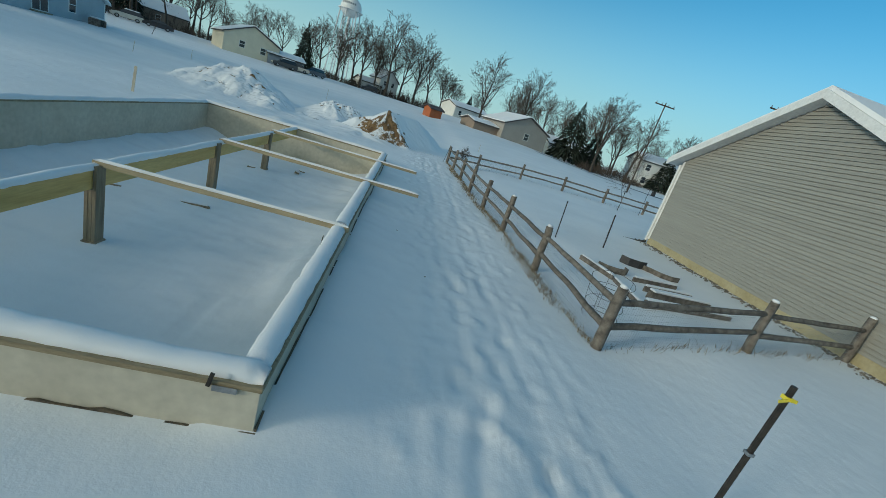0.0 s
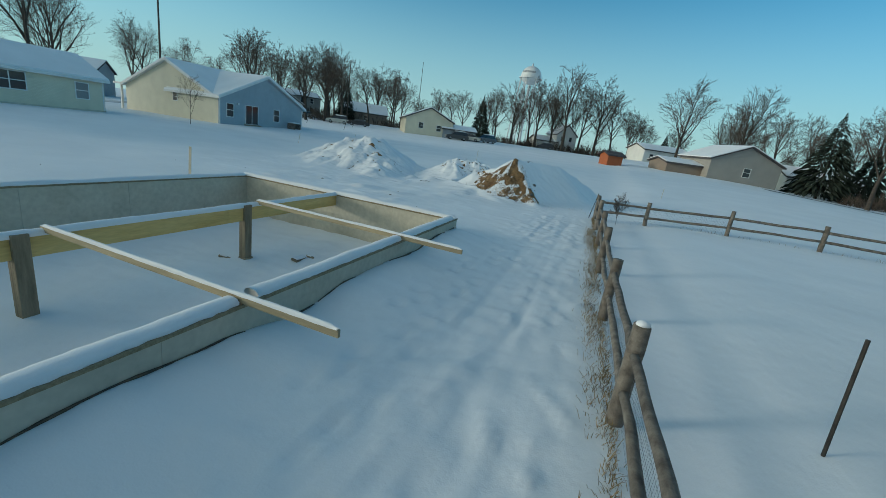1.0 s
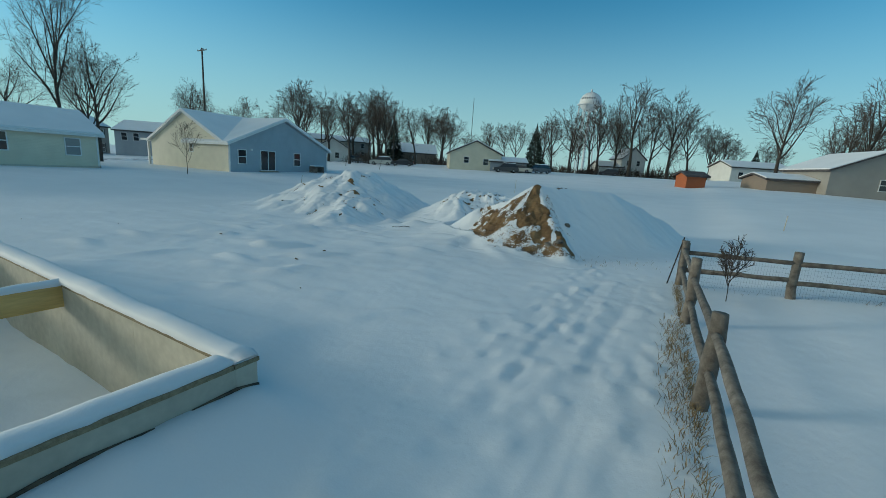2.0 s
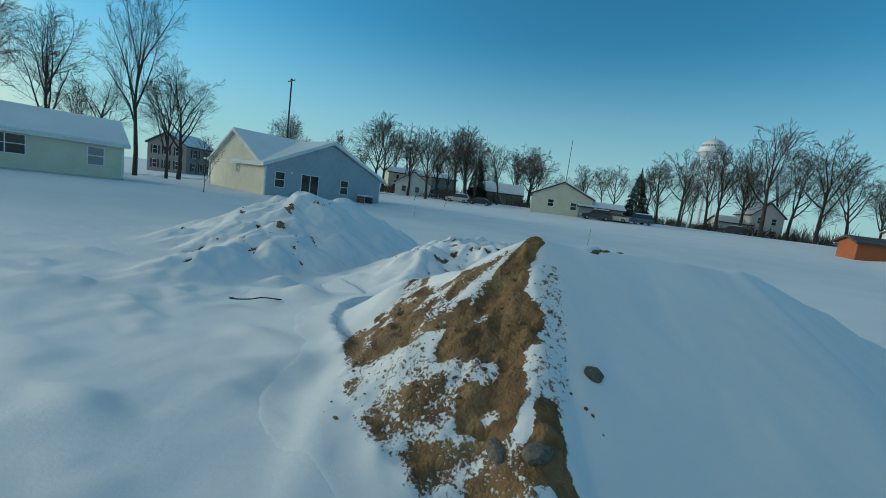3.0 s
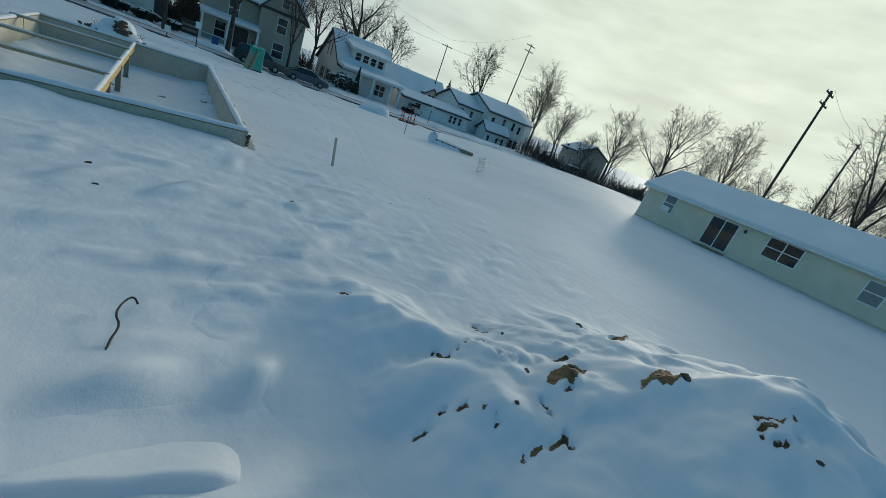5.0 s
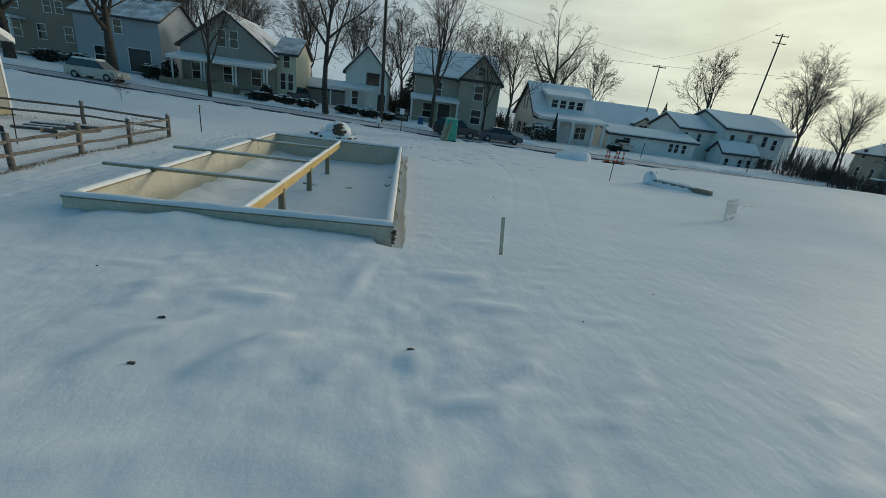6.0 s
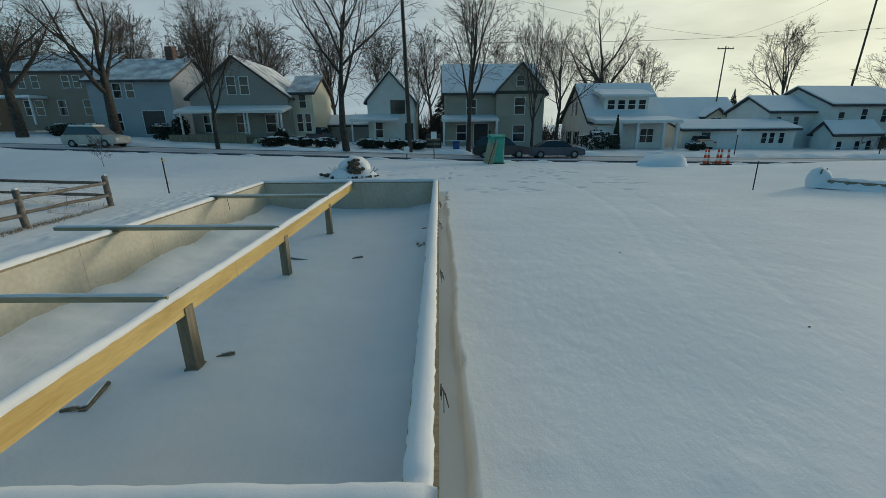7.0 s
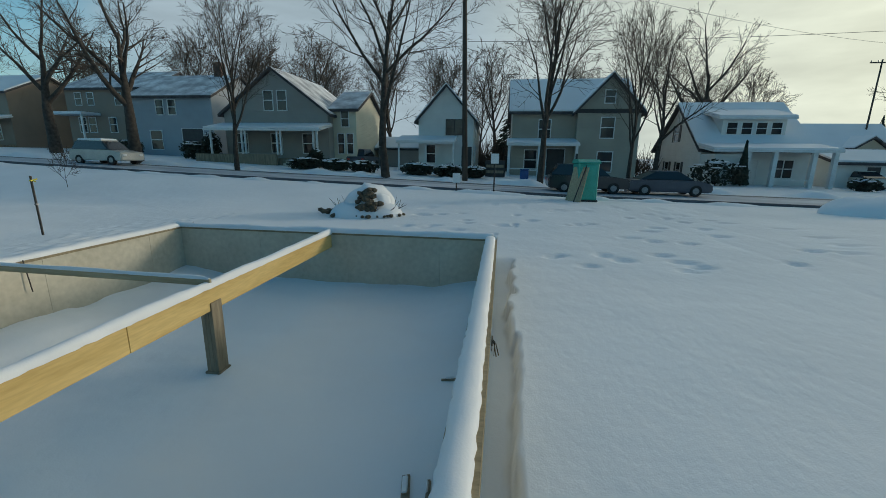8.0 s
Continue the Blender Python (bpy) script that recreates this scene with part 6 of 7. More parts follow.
# road on the west side, behind the new houses
for nm, lab, x0, x1, mat in (("road", "snowy side road behind the new houses", -72.0, -66.5, SLUSH), ("road", "dark wet track on the side road", -66.9, -66.2, ASPHALT)):
    X, Y = np.meshgrid(np.linspace(x0, x1, 3), np.linspace(-14, 130, 120))
    me, _ = grid_mesh(nm, X, Y, ground(X, Y) + (0.03 if mat is ASPHALT else 0.015))
    me.materials.append(mat)
    tagged(new(nm, me), lab, "road", kind="structure")
bank("low snow bank along the side road", -14, 130, -65.4, 1.2, 0.4, 93, 0.5, "y")
# road on the far east edge of the field
X, Y = np.meshgrid(np.linspace(24, 90, 60), np.linspace(0, 1, 3))
Yr = 78 - 0.55 * (X - 24) + Y * 3
me, _ = grid_mesh("road", X, Yr - 8, ground(X, Yr - 8) + 0.03)
me.materials.append(ASPHALT)
tagged(new("road", me), "dark wet road at the edge of the field", "road", kind="structure")


def car(label, x, y, rz, paint, kind="sedan", snowy=False, z=None):
    t = thing("car", pose(x, y, gz(x, y) if z is None else z, 0, 0, rz), label, "car", "parked cars")
    L, W = 4.75, 1.82
    if kind == "sedan":
        low = [(-2.37, 0.32), (-2.3, 0.72), (-1.5, 0.92), (1.55, 0.95), (2.3, 0.88), (2.37, 0.5), (2.3, 0.25), (-2.2, 0.22)]
        cab = [(-1.35, 0.9), (-0.55, 1.40), (0.75, 1.43), (1.75, 0.92)]
    else:
        low = [(-2.35, 0.35), (-2.3, 0.85), (-1.3, 1.02), (2.1, 1.05), (2.33, 0.95), (2.35, 0.4), (2.25, 0.28), (-2.2, 0.28)]
        cab = [(-1.25, 1.0), (-0.55, 1.62), (1.75, 1.68), (2.2, 1.02)]

    def slab(poly, w0, inset):
        bm = bmesh.new()
        prism(bm, [(a, b) for a, b in poly], -w0, w0)
        bmesh.ops.rotate(bm, verts=bm.verts[:], cent=(0, 0, 0), matrix=Matrix.Rotation(radians(-90), 3, "Z"))
        if inset:
            top = max(b for a, b in poly)
            for v in bm.verts:
                v.co.y *= 1 - inset * (v.co.z - 0.9) / (top - 0.9)
        bmesh.ops.bevel(bm, geom=bm.edges[:], offset=0.06, segments=2, affect="EDGES", clamp_overlap=True)
        return bm
    part("body", slab(low, W / 2, 0), paint, t, smooth=False)
    part("glass", slab(cab, W / 2 - 0.06, 0.2), GLASS, t, "dark windows")
    roof = [(a * 0.92, b + 0.012) for a, b in cab[1:3]]
    part("roof", boxes(((roof[0][0] + 0.05, -0.62, roof[0][1] - 0.05), (roof[1][0] + 0.12, 0.62, roof[1][1] + 0.01)), bevel=0.02), paint, t)
    if snowy:
        part("snow_cover", boxes(((roof[0][0] + 0.08, -0.6, roof[0][1] - 0.02), (roof[1][0] + 0.1, 0.6, roof[1][1] + 0.12)), bevel=0.05), SNOW, t, "snow on its roof")
    for s in (-1, 1):
        part("headlight", boxes(((-2.36, s * 0.62 - 0.15, 0.6), (-2.28, s * 0.62 + 0.15, 0.74)), bevel=0.02), WHITE, t)
        part("tail_light", boxes(((2.28, s * 0.68 - 0.12, 0.68), (2.37, s * 0.68 + 0.12, 0.84)), bevel=0.02), RED, t)
        for wx in (-1.42, 1.4):
            w = mesh_part("wheel", sticks("wheel", [((wx, s * 0.74, 0.33), (wx, s * 0.93, 0.33), 0.33, 0.33)], 20, False), RUBBER, t, "black tyre")
            mesh_part("rim", sticks("rim", [((wx, s * 0.90, 0.33), (wx, s * 0.938, 0.33), 0.2, 0.18)], 12, False), GALV, w)
    return t


RUBBER = rough_mat("tyre_rubber", (0.015, 0.015, 0.015), (0.035, 0.035, 0.035), 6, 0.9, 0.2, 0.004)
RED = rough_mat("red_plastic", (0.35, 0.03, 0.02), (0.45, 0.05, 0.03), 6, 0.3, 0.02, 0.001)


def paint(name, c):
    m = rough_mat(name, tuple(v * 0.8 for v in c), c, 1.5, 0.3, 0.02, 0.001)
    m.node_tree.nodes["Principled BSDF"].inputs["Coat Weight"].default_value = 0.5
    return m


SLATE, BLACKISH, IVORY = paint("slate_paint", (0.07, 0.085, 0.115)), paint("dark_car_paint", (0.035, 0.035, 0.04)), paint("ivory_car_paint", (0.55, 0.54, 0.48))
car("dark slate-blue sedan parked along the street", -17.4, -18.0, 0, SLATE)
car("dark crossover parked behind the portable toilet", -12.7, -17.6, 0, BLACKISH, "suv")
car("pale wagon with snow on its roof parked along the street", 21.0, -18.0, -4, IVORY, "suv", True)
car("white car parked by the bungalow", -37.0, -30.4, 90, IVORY)
for k, (x, y, r) in enumerate(((-25.6, 86.6, 30), (-23.9, 90.0, 10), (-21.0, 92.6, 60), (-47.0, 83.3, 30), (-50.9, 81.3, 30), (4.9, 118.1, 30), (-12.8, 123.6, 20), (-67.0, 91.2, 90))):
    car("distant parked car half hidden by trees", x, y, r, (BLACKISH, IVORY, SLATE)[k % 3], ("suv", "sedan")[k % 2], k % 2 == 0)
car("dark car parked behind the cream house", -56.5, 27.5, 80, BLACKISH, "suv")
car("white van parked beside the snowy street", -66.1, -19.5, 0, IVORY, "suv", True)
car("dark van behind the grey house's porch", 6.1, -31.2, 90, SLATE, "suv")


def pole(label, x, y, h, r=0.16, arms=1, lean=(0, 0), z=None, box_on=False, mat=None):
    z = gz(x, y) if z is None else z
    t = thing("utility_pole", pose(x, y, z), label, "utility pole", "utility poles")
    mesh_part("pole", sticks("pole", [((0, 0, -0.5), (lean[0], lean[1], h), r, r * 0.65)], 10), mat or POLE_WOOD, t)
    for k in range(arms):
        zz = h - 0.4 - k * 1.1
        q = zz / h
        part("crossarm", boxes(((lean[0] * q - 1.2, lean[1] * q - 0.06, zz), (lean[0] * q + 1.2, lean[1] * q + 0.06, zz + 0.12)), bevel=0.01), POLE_WOOD, t)
        for u in (-1.1, -0.4, 0.4, 1.1):
            mesh_part("insulator", sticks("insulator", [((lean[0] * q + u, lean[1] * q, zz + 0.12), (lean[0] * q + u, lean[1] * q, zz + 0.32), 0.05, 0.03)], 6), GALV, t)
    if box_on:
        mesh_part("transformer", sticks("transformer", [((0.35, 0, h - 3.2), (0.35, 0, h - 2.2), 0.25, 0.25)], 10), GALV, t)
    return t


pole("tall dark wooden utility pole beside the street", -4.9, -21.7, 16.6, 0.21, 0, (0.45, -0.2))
pole("utility pole with crossarms beyond the cream house", -60.6, 10.8, 17.5, 0.17, 2, (0.3, 0.2))
pole("utility pole beyond the cream house", -75.2, 11.8, 16.0, 0.16, 1)
pole("utility pole rising behind the blue-grey house", -64.0, 52.8, 17.2, 0.17, 1)
pole("utility pole behind the garage roofs", -49.5, -47.4, 13.7, 0.12, 1)
pole("leaning utility pole behind the white farmhouse", -65.8, -43.8, 20.7, 0.16, 2, (-1.2, -0.6))
pole("utility pole by the far road", -78.4, 91.1, 13, 0.15, 1)
pole("lamp pole at the edge of the field", 27.4, 43.7, 10.5, 0.1, 1)
pole("utility pole with a transformer east of the field", 34.4, 36.3, 12.5, 0.16, 1, (0, 0), None, True)
pole("utility pole at the north wood", -56.1, 92.2, 14, 0.15, 1)
pole("thin mast above the far trees", -64.3, 148.9, 24, 0.12, 0)

# wires between the street poles
for k, (a, b) in enumerate((((-5.0, -20.3, 14.2), (-46, -41, 13.0)), ((-46, -41, 13.0), (-61, -38.5, 19.6)), ((-5.0, -20.3, 9.0), (-60, -21, 11.0)), ((-60.5, 11, 17.6), (-75, 12, 16.2)))):
    cv = bpy.data.curves.new("power_line", "CURVE")
    cv.dimensions, cv.bevel_depth, cv.bevel_resolution = "3D", 0.012, 0
    sp = cv.splines.new("POLY")
    sp.points.add(16)
    for i in range(17):
        q = i / 16
        sp.points[i].co = (a[0] + (b[0] - a[0]) * q, a[1] + (b[1] - a[1]) * q, a[2] + (b[2] - a[2]) * q - 3.2 * q * (1 - q), 1)
    cv.materials.append(DARK)
    tagged(new("power_line", cv), "thin sagging black power line", "cable")

# water tower
t = thing("water_tower", pose(-41.0, 230.0, -2.7), "white round water tower on tall legs above the trees", "water tower")
TANK = rough_mat("tank_paint", (0.62, 0.64, 0.64), (0.74, 0.75, 0.74), 0.3, 0.45, 0.05, 0.01)
bm = bmesh.new()
bmesh.ops.create_uvsphere(bm, u_segments=32, v_segments=18, radius=5.2)
for q in bm.verts:
    q.co.z = q.co.z * (0.95 if q.co.z > 0 else 0.8) + 40.2
part("tank", bm, TANK, t, smooth=True)
mesh_part("walkway", sticks("walkway", [((0, 0, 39.0), (0, 0, 39.35), 6.0, 6.0)], 32, False), TANK, t)
mesh_part("finial", sticks("finial", [((0, 0, 45.0), (0, 0, 46.4), 0.5, 0.35)], 10), TANK, t)
for i in range(6):
    a = i * math.pi / 3 + 0.3
    mesh_part("leg", sticks("leg", [((7.5 * math.cos(a), 7.5 * math.sin(a), 0), (4.9 * math.cos(a), 4.9 * math.sin(a), 39), 0.3, 0.3)], 8), TANK, t)
mesh_part("riser", sticks("riser", [((0, 0, 0), (0, 0, 37), 0.7, 0.7)], 12), TANK, t)
LETTER = rough_mat("grey_lettering", (0.22, 0.23, 0.24), (0.3, 0.31, 0.32), 2.0, 0.5, 0.05, 0.002)
for i in range(7):
    a = radians(-97 + (i - 3) * 12)
    b = part("lettering_bar", boxes(((-0.3, -0.06, -0.5), (0.3, 0.02, 0.5))), LETTER, t, "grey upright bar of lettering")
    b.matrix_local = pose(5.22 * math.cos(a) * 0.97, 5.22 * math.sin(a) * 0.97, 41.7, 14, 0, math.degrees(a) + 90)

# portable toilet with a board leaning on it
PLASTIC = rough_mat("teal_plastic", (0.05, 0.33, 0.25), (0.08, 0.43, 0.33), 2.0, 0.45, 0.1, 0.004)
t = thing("portable_toilet", pose(-11.6, -12.2, gz(-11.6, -12.2) - 0.02, 0, 0, 8) @ Matrix.Scale(0.87, 4), "teal-green plastic portable toilet by the kerb", "portable toilet")
part("cabin", boxes(((-0.55, -0.55, 0.08), (0.55, 0.55, 2.08)), bevel=0.04), PLASTIC, t)
part("base", boxes(((-0.6, -0.6, 0), (0.6, 0.6, 0.1)), bevel=0.02), DARK, t)
bm = prism(bmesh.new(), [(-0.6, 2.084), (0.6, 2.084), (0.6, 2.16), (0.3, 2.3), (-0.3, 2.3), (-0.6, 2.16)], -0.6, 0.6)
part("roof", bm, PLASTIC, t)
part("door", boxes(((-0.42, 0.55, 0.15), (0.42, 0.58, 2.0)), bevel=0.01), PLASTIC, t)
part("vent_pipe", boxes(((0.4, -0.45, 2.2), (0.5, -0.35, 2.6))), DARK, t)
t = thing("plywood_sheet", pose(-11.02, -11.5, gz(-11.02, -11.5), 0, -14, 35) @ Matrix.Scale(0.87, 4), "weathered brown plywood sheet leaning on the portable toilet", "plywood sheet")
part("sheet", boxes(((-0.02, -0.6, 0), (0.02, 0.5, 1.9)), bevel=0.004), PLANK_WOOD, t)
mesh_part("stake", sticks("stake", [((0.3, 0.3, -0.2), (0.02, 0.3, 2.0), 0.03, 0.03)]), DARK, t)

# bins and signs across the street
BLUE = rough_mat("blue_plastic", (0.02, 0.07, 0.22), (0.03, 0.10, 0.30), 3.0, 0.4, 0.05, 0.002)
t = thing("wheeled_bin", pose(-9.2, -22.4, gz(-9.2, -22.4)), "blue wheeled rubbish bin by a tree", "bin")
part("bin", boxes(((-0.3, -0.35, 0.05), (0.3, 0.35, 0.95)), bevel=0.04), BLUE, t)
part("lid", boxes(((-0.33, -0.38, 0.954), (0.33, 0.38, 1.03)), bevel=0.02), BLUE, t)
t = thing("notice_box", pose(-7.0, -25.5, gz(-7.0, -25.5)), "dark slatted box standing in a front garden", "garden box")
part("box", boxes(((-0.8, -0.5, 0), (0.8, 0.5, 1.3)), bevel=0.02), DARK, t)
for z in (0.3, 0.75):
    part("panel", boxes(((-0.7, 0.5, z), (0.7, 0.53, z + 0.22))), POST_WOOD, t)
for x, y, h, lab in ((-7.2, -12.9, 2.1, "small white roadside sign on a thin post"), (-51.1, -23.4, 2.6, "white sign on a dark post beside the street"), (-36.1, -22.6, 2.4, "dark post lamp beside the street"), (-5.2, -13.2, 1.0, "short marker post at the kerb")):
    t = thing("sign_post", pose(x, y, gz(x, y)), lab, "sign")
    mesh_part("post", sticks("post", [((0, 0, -0.3), (0, 0, h), 0.04, 0.04)]), STEEL, t)
    part("board", boxes(((-0.2, 0.042, h - 0.55), (0.2, 0.06, h - 0.05))), WHITE, t)

# snow heap and striped cones at the kerb
bm = bmesh.new()
lump(bm, (-22.9, -10.6, gz(-22.9, -10.6) - 0.15), (1.7, 1.3, 1.0), 77, 0.08, 4)
me = bpy.data.meshes.new("snow_mound")
bm.to_mesh(me)
bm.free()
me.shade_smooth()
me.materials.append(SNOW)
tagged(new("snow_mound", me), "smooth rounded heap of snow near the kerb", "snow mound")
ORANGE_P = rough_mat("orange_plastic", (0.55, 0.07, 0.02), (0.7, 0.12, 0.03), 3.0, 0.5, 0.05, 0.002)
for k in range(5):
    x, y = -26.2 - 0.42 * k, -11.5 - 0.25 * (k % 2)
    t = thing("channelizer", pose(x, y, gz(x, y), 0, 4 * math.sin(k * 2), 0), "orange and white striped traffic post by the kerb", "traffic post", "striped traffic posts")
    for i in range(5):
        mesh_part("band", sticks("band", [((0, 0, 0.1 + i * 0.2), (0, 0, 0.297 + i * 0.2), 0.12 - i * 0.012, 0.108 - i * 0.012)], 10), ORANGE_P if i % 2 == 0 else WHITE, t)
    part("foot", boxes(((-0.2, -0.2, 0), (0.2, 0.2, 0.1)), bevel=0.02), DARK, t)

# ---------------------------------------------------------------- small things on site and in the yard
def tpost(label, x, y, h, lean=(0, 0), r=0.02, name="steel_stake", mat=None, z=None, ribbon=False):
    z = gz(x, y) if z is None else z
    t = thing(name, pose(x, y, z), label, "stake")
    mesh_part("shaft", sticks("shaft", [((0, 0, -0.3), (lean[0], lean[1], h), r, r)], 6, False), mat or STEEL, t)
    if ribbon:
        YEL = rough_mat("yellow_tape", (0.75, 0.62, 0.03), (0.85, 0.72, 0.06), 6, 0.5, 0.05, 0.002)
        q = 1 - 0.1 / h
        bm = bmesh.new()
        box(bm, (lean[0] * q - 0.03, lean[1] * q - 0.03, h - 0.13), (lean[0] * q + 0.03, lean[1] * q + 0.03, h - 0.095))
        for s in (-1, 1):
            box(bm, (-0.10, -0.004, -0.014), (0, 0.004, 0.014), turn=pose(lean[0] * q, lean[1] * q - 0.03, h - 0.11, 0, 20 * s, 30 + 30 * s))
        part("ribbon", bm, YEL, t, "yellow plastic tape tied round it")
        part("clip", boxes(((lean[0] * 0.5 - 0.03, -0.03, h * 0.52), (lean[0] * 0.5 + 0.03, 0.03, h * 0.52 + 0.03))), GALV, t)
    return t


LATH = rough_mat("pine_lath", (0.50, 0.44, 0.32), (0.66, 0.59, 0.46), 4.0, 0.8, 0.2, 0.002, (6, 6, 1))
tpost("dark green steel post tied with yellow tape", 4.03, -0.08, 1.5, (0.02, 0.0), 0.027, ribbon=True)
cord = thing("hanging_cord", pose(-0.27, 3.5, 0.0), "short dark cord hanging from the plank inside the wall", "cord")
mesh_part("cord", sticks("cord", [((0, 0, 0.02), (-0.03, -0.02, -0.5), 0.009, 0.009)], 6, False), STEEL, cord)
tpost("dark steel stake with frost along one edge", 5.92, 9.44, 1.2, (-0.08, -0.02), 0.017)
tpost("dark steel stake standing near the garden beds", 7.5, 9.3, 1.1, (-0.06, 0.03), 0.022)
t = thing("survey_stake", pose(-10.35, 15.7, gz(-10.35, 15.7)), "pale wooden survey lath standing in the snow", "stake")
part("lath", boxes(((-0.048, -0.011, -0.2), (0.048, 0.011, 1.0)), bevel=0.003, turn=pose(0, 0, 0, 3, 5, 12)), LATH, t)
tpost("thin steel stake in the open field", -20.8, 0.42, 1.2, (0.02, 0), 0.022)
tpost("thin wooden stake in front of the blue-grey house", -22.4, 35.6, 0.9, (0.1, 0.1), 0.02, mat=LATH)
tpost("thin stake near the snowy heaps", -22.0, 44.0, 0.9, (0.05, 0.0), 0.02, mat=LATH)
tpost("orange-tipped survey stake in the field", 7.6, 37.0, 0.7, (0.04, 0), 0.02, mat=LATH)
tpost("thin stake in the field beyond the heaps", -9.0, 47.0, 1.1, (0.05, 0), 0.02, mat=LATH)
for k in range(3):
    tpost("leaning marker stake far out in the field", (-36.0, -46.5, -43.0)[k], (62.0, 66.0, 75.0)[k], 1.6, (0.5, 0.1), 0.03)

# weathered timber bar buried in snow, white crate
t = thing("timber_stack", pose(-24.6, 2.1, gz(-24.6, 2.1), 0, 0, 125) @ Matrix.Diagonal((0.82, 1, 1, 1)), "long low stack of dark timbers half buried in snow", "timber stack")
for k in range(3):
    part("timber", boxes(((-2.2 + 0.15 * k, -0.3 + 0.2 * k, 0.02 + 0.02 * k), (2.1 - 0.1 * k, -0.12 + 0.2 * k, 0.26 + 0.03 * (k % 2))), bevel=0.02), POST_WOOD, t)
v, f = [], []
for i in range(25):
    x, k = -2.4 + 3.3 * i / 24, 0.9 + 0.25 * math.sin(i * 1.3) + 0.15 * math.sin(i * 2.9)
    q = max(0.05, min(1, (24 - i) / 3))
    v += [(x, -0.55, -0.05), (x, -0.34, 0.16 * k * q), (x, -0.1, 0.28 + 0.08 * k * q), (x, 0.14, 0.29 + 0.07 * k * q), (x, 0.38, 0.2 * k * q), (x, 0.6, -0.05)]
for i in range(24):
    f += [(i * 6 + j, i * 6 + j + 6, i * 6 + j + 7, i * 6 + j + 1) for j in range(5)]
mesh_part("snow_cover", raw_mesh("snow_cover", v, f, True), SNOW, t, "drifted snow on top")
mesh_part("snow_mound", lump_mesh("snow_mound", [((-2.45, 0.0, 0.15), (0.5, 0.5, 0.58), 299, 0.05)], 3, True), SNOW, t, "rounded mound of snow at one end")
for y in (-0.3, 0.3):
    mesh_part("stake", sticks("stake", [((-2.4, y, 0.2), (-2.3, y * 1.15, 0.68), 0.04, 0.035)]), POST_WOOD, t)
t = thing("slatted_crate", pose(-22.4, 8.9, gz(-22.4, 8.9), 8, 0, 35) @ Matrix.Scale(1.25, 4), "white slatted crate sunk in the snow", "crate")
for i in range(7):
    part("slat", boxes(((-0.6 + i * 0.19, -0.04, 0), (-0.52 + i * 0.19, -0.015, 0.75))), WHITE, t)
for z in (0.12, 0.55):
    part("crosspiece", boxes(((-0.65, -0.012, z), (0.7, 0.02, z + 0.09))), WHITE, t)
for i in range(4):
    part("slat", boxes(((-0.6, 0.05 + i * 0.2, 0.6), (0.65, 0.12 + i * 0.2, 0.63))), WHITE, t)

# heap of stones near the street corner of the cellar
t = thing("stone_pile", pose(-2.75, -5.9, gz(-2.75, -5.9)), "heap of field stones and brush under snow", "stone pile")
rnd = random.Random(5)
STONES = [lump_mesh("stone", [((0, 0, 0), (1, 0.85, 0.65), 60 + k, 0.16)], 1) for k in range(5)]
for me in STONES:
    me.materials.append(CLOD)
mesh_part("snow_cover", lump_mesh("snow_cover", [((0, 0, -0.1), (1.42, 1.1, 0.75), 31, 0.16), ((0.05, 0, 0.25), (0.95, 0.8, 0.85), 33, 0.18), ((-0.1, 0.05, 0.55), (0.62, 0.55, 0.5), 35, 0.2)], 3, True), SNOW, t, "lumpy dome of snow over the stones")
for k in range(84):
    if k < 26:          # loose stones at one foot
        x, y, z, q = 1.35 + rnd.gauss(0, 0.2), 0.1 + rnd.gauss(0, 0.35), 0.02 + abs(rnd.gauss(0, 0.05)), 0.16
    elif k < 58:        # bare patch on the flank
        a, u = 1.85 + rnd.gauss(0, 0.22), rnd.uniform(0.25, 0.85)
        x, y, z, q = (0.45 + 0.75 * (1 - u)) * math.cos(a), (0.4 + 0.7 * (1 - u)) * math.sin(a), 1.1 * u - 0.02, 0.22
    else:
        a = rnd.uniform(0, 6.28)
        x, y, z, q = 1.4 * math.cos(a), 1.1 * math.sin(a), 0.05, 0.12
    ob = new("stone", STONES[k % 5])
    ob.parent = t
    ob.matrix_local = pose(x, y, z, rnd.uniform(-30, 30), rnd.uniform(-30, 30), rnd.uniform(0, 360)) @ Matrix.Scale(rnd.uniform(0.45, 1.0) * q, 4)
for k in range(26):
    a = rnd.uniform(0, 6.28)
    p = (1.1 * math.cos(a), 0.85 * math.sin(a), 0.15)
    mesh_part("twig", sticks("twig", [(p, (p[0] * 1.25 + rnd.uniform(-0.2, 0.2), p[1] * 1.25, 0.3 + rnd.uniform(0, 0.35)), 0.012, 0.006)], 4), BARK, t)


# clods and stones lying on the heaps
def on_heap(x, y, ob):
    return max(gz(x, y), sampled(*HEAPS[ob["label"]], x, y))


CLODS = [lump_mesh("dirt_clod", [((0, 0, 0), (1, 0.7, 0.5), 20 + k, 0.24)], 1) for k in range(6)]
PEBBLES = [lump_mesh("stone", [((0, 0, 0), (1, 0.75, 0.55), 40 + k, 0.16)], 2) for k in range(4)]
LOAM = [lump_mesh("dirt_clod", [((0, 0, 0), (1, 0.75, 0.55), 90 + k, 0.3)], 1) for k in range(6)]
for me in LOAM:
    me.materials.append(EARTH_CLOD)
for me in CLODS:
    me.materials.append(CLOD)
for me in PEBBLES:
    me.materials.append(STONE)


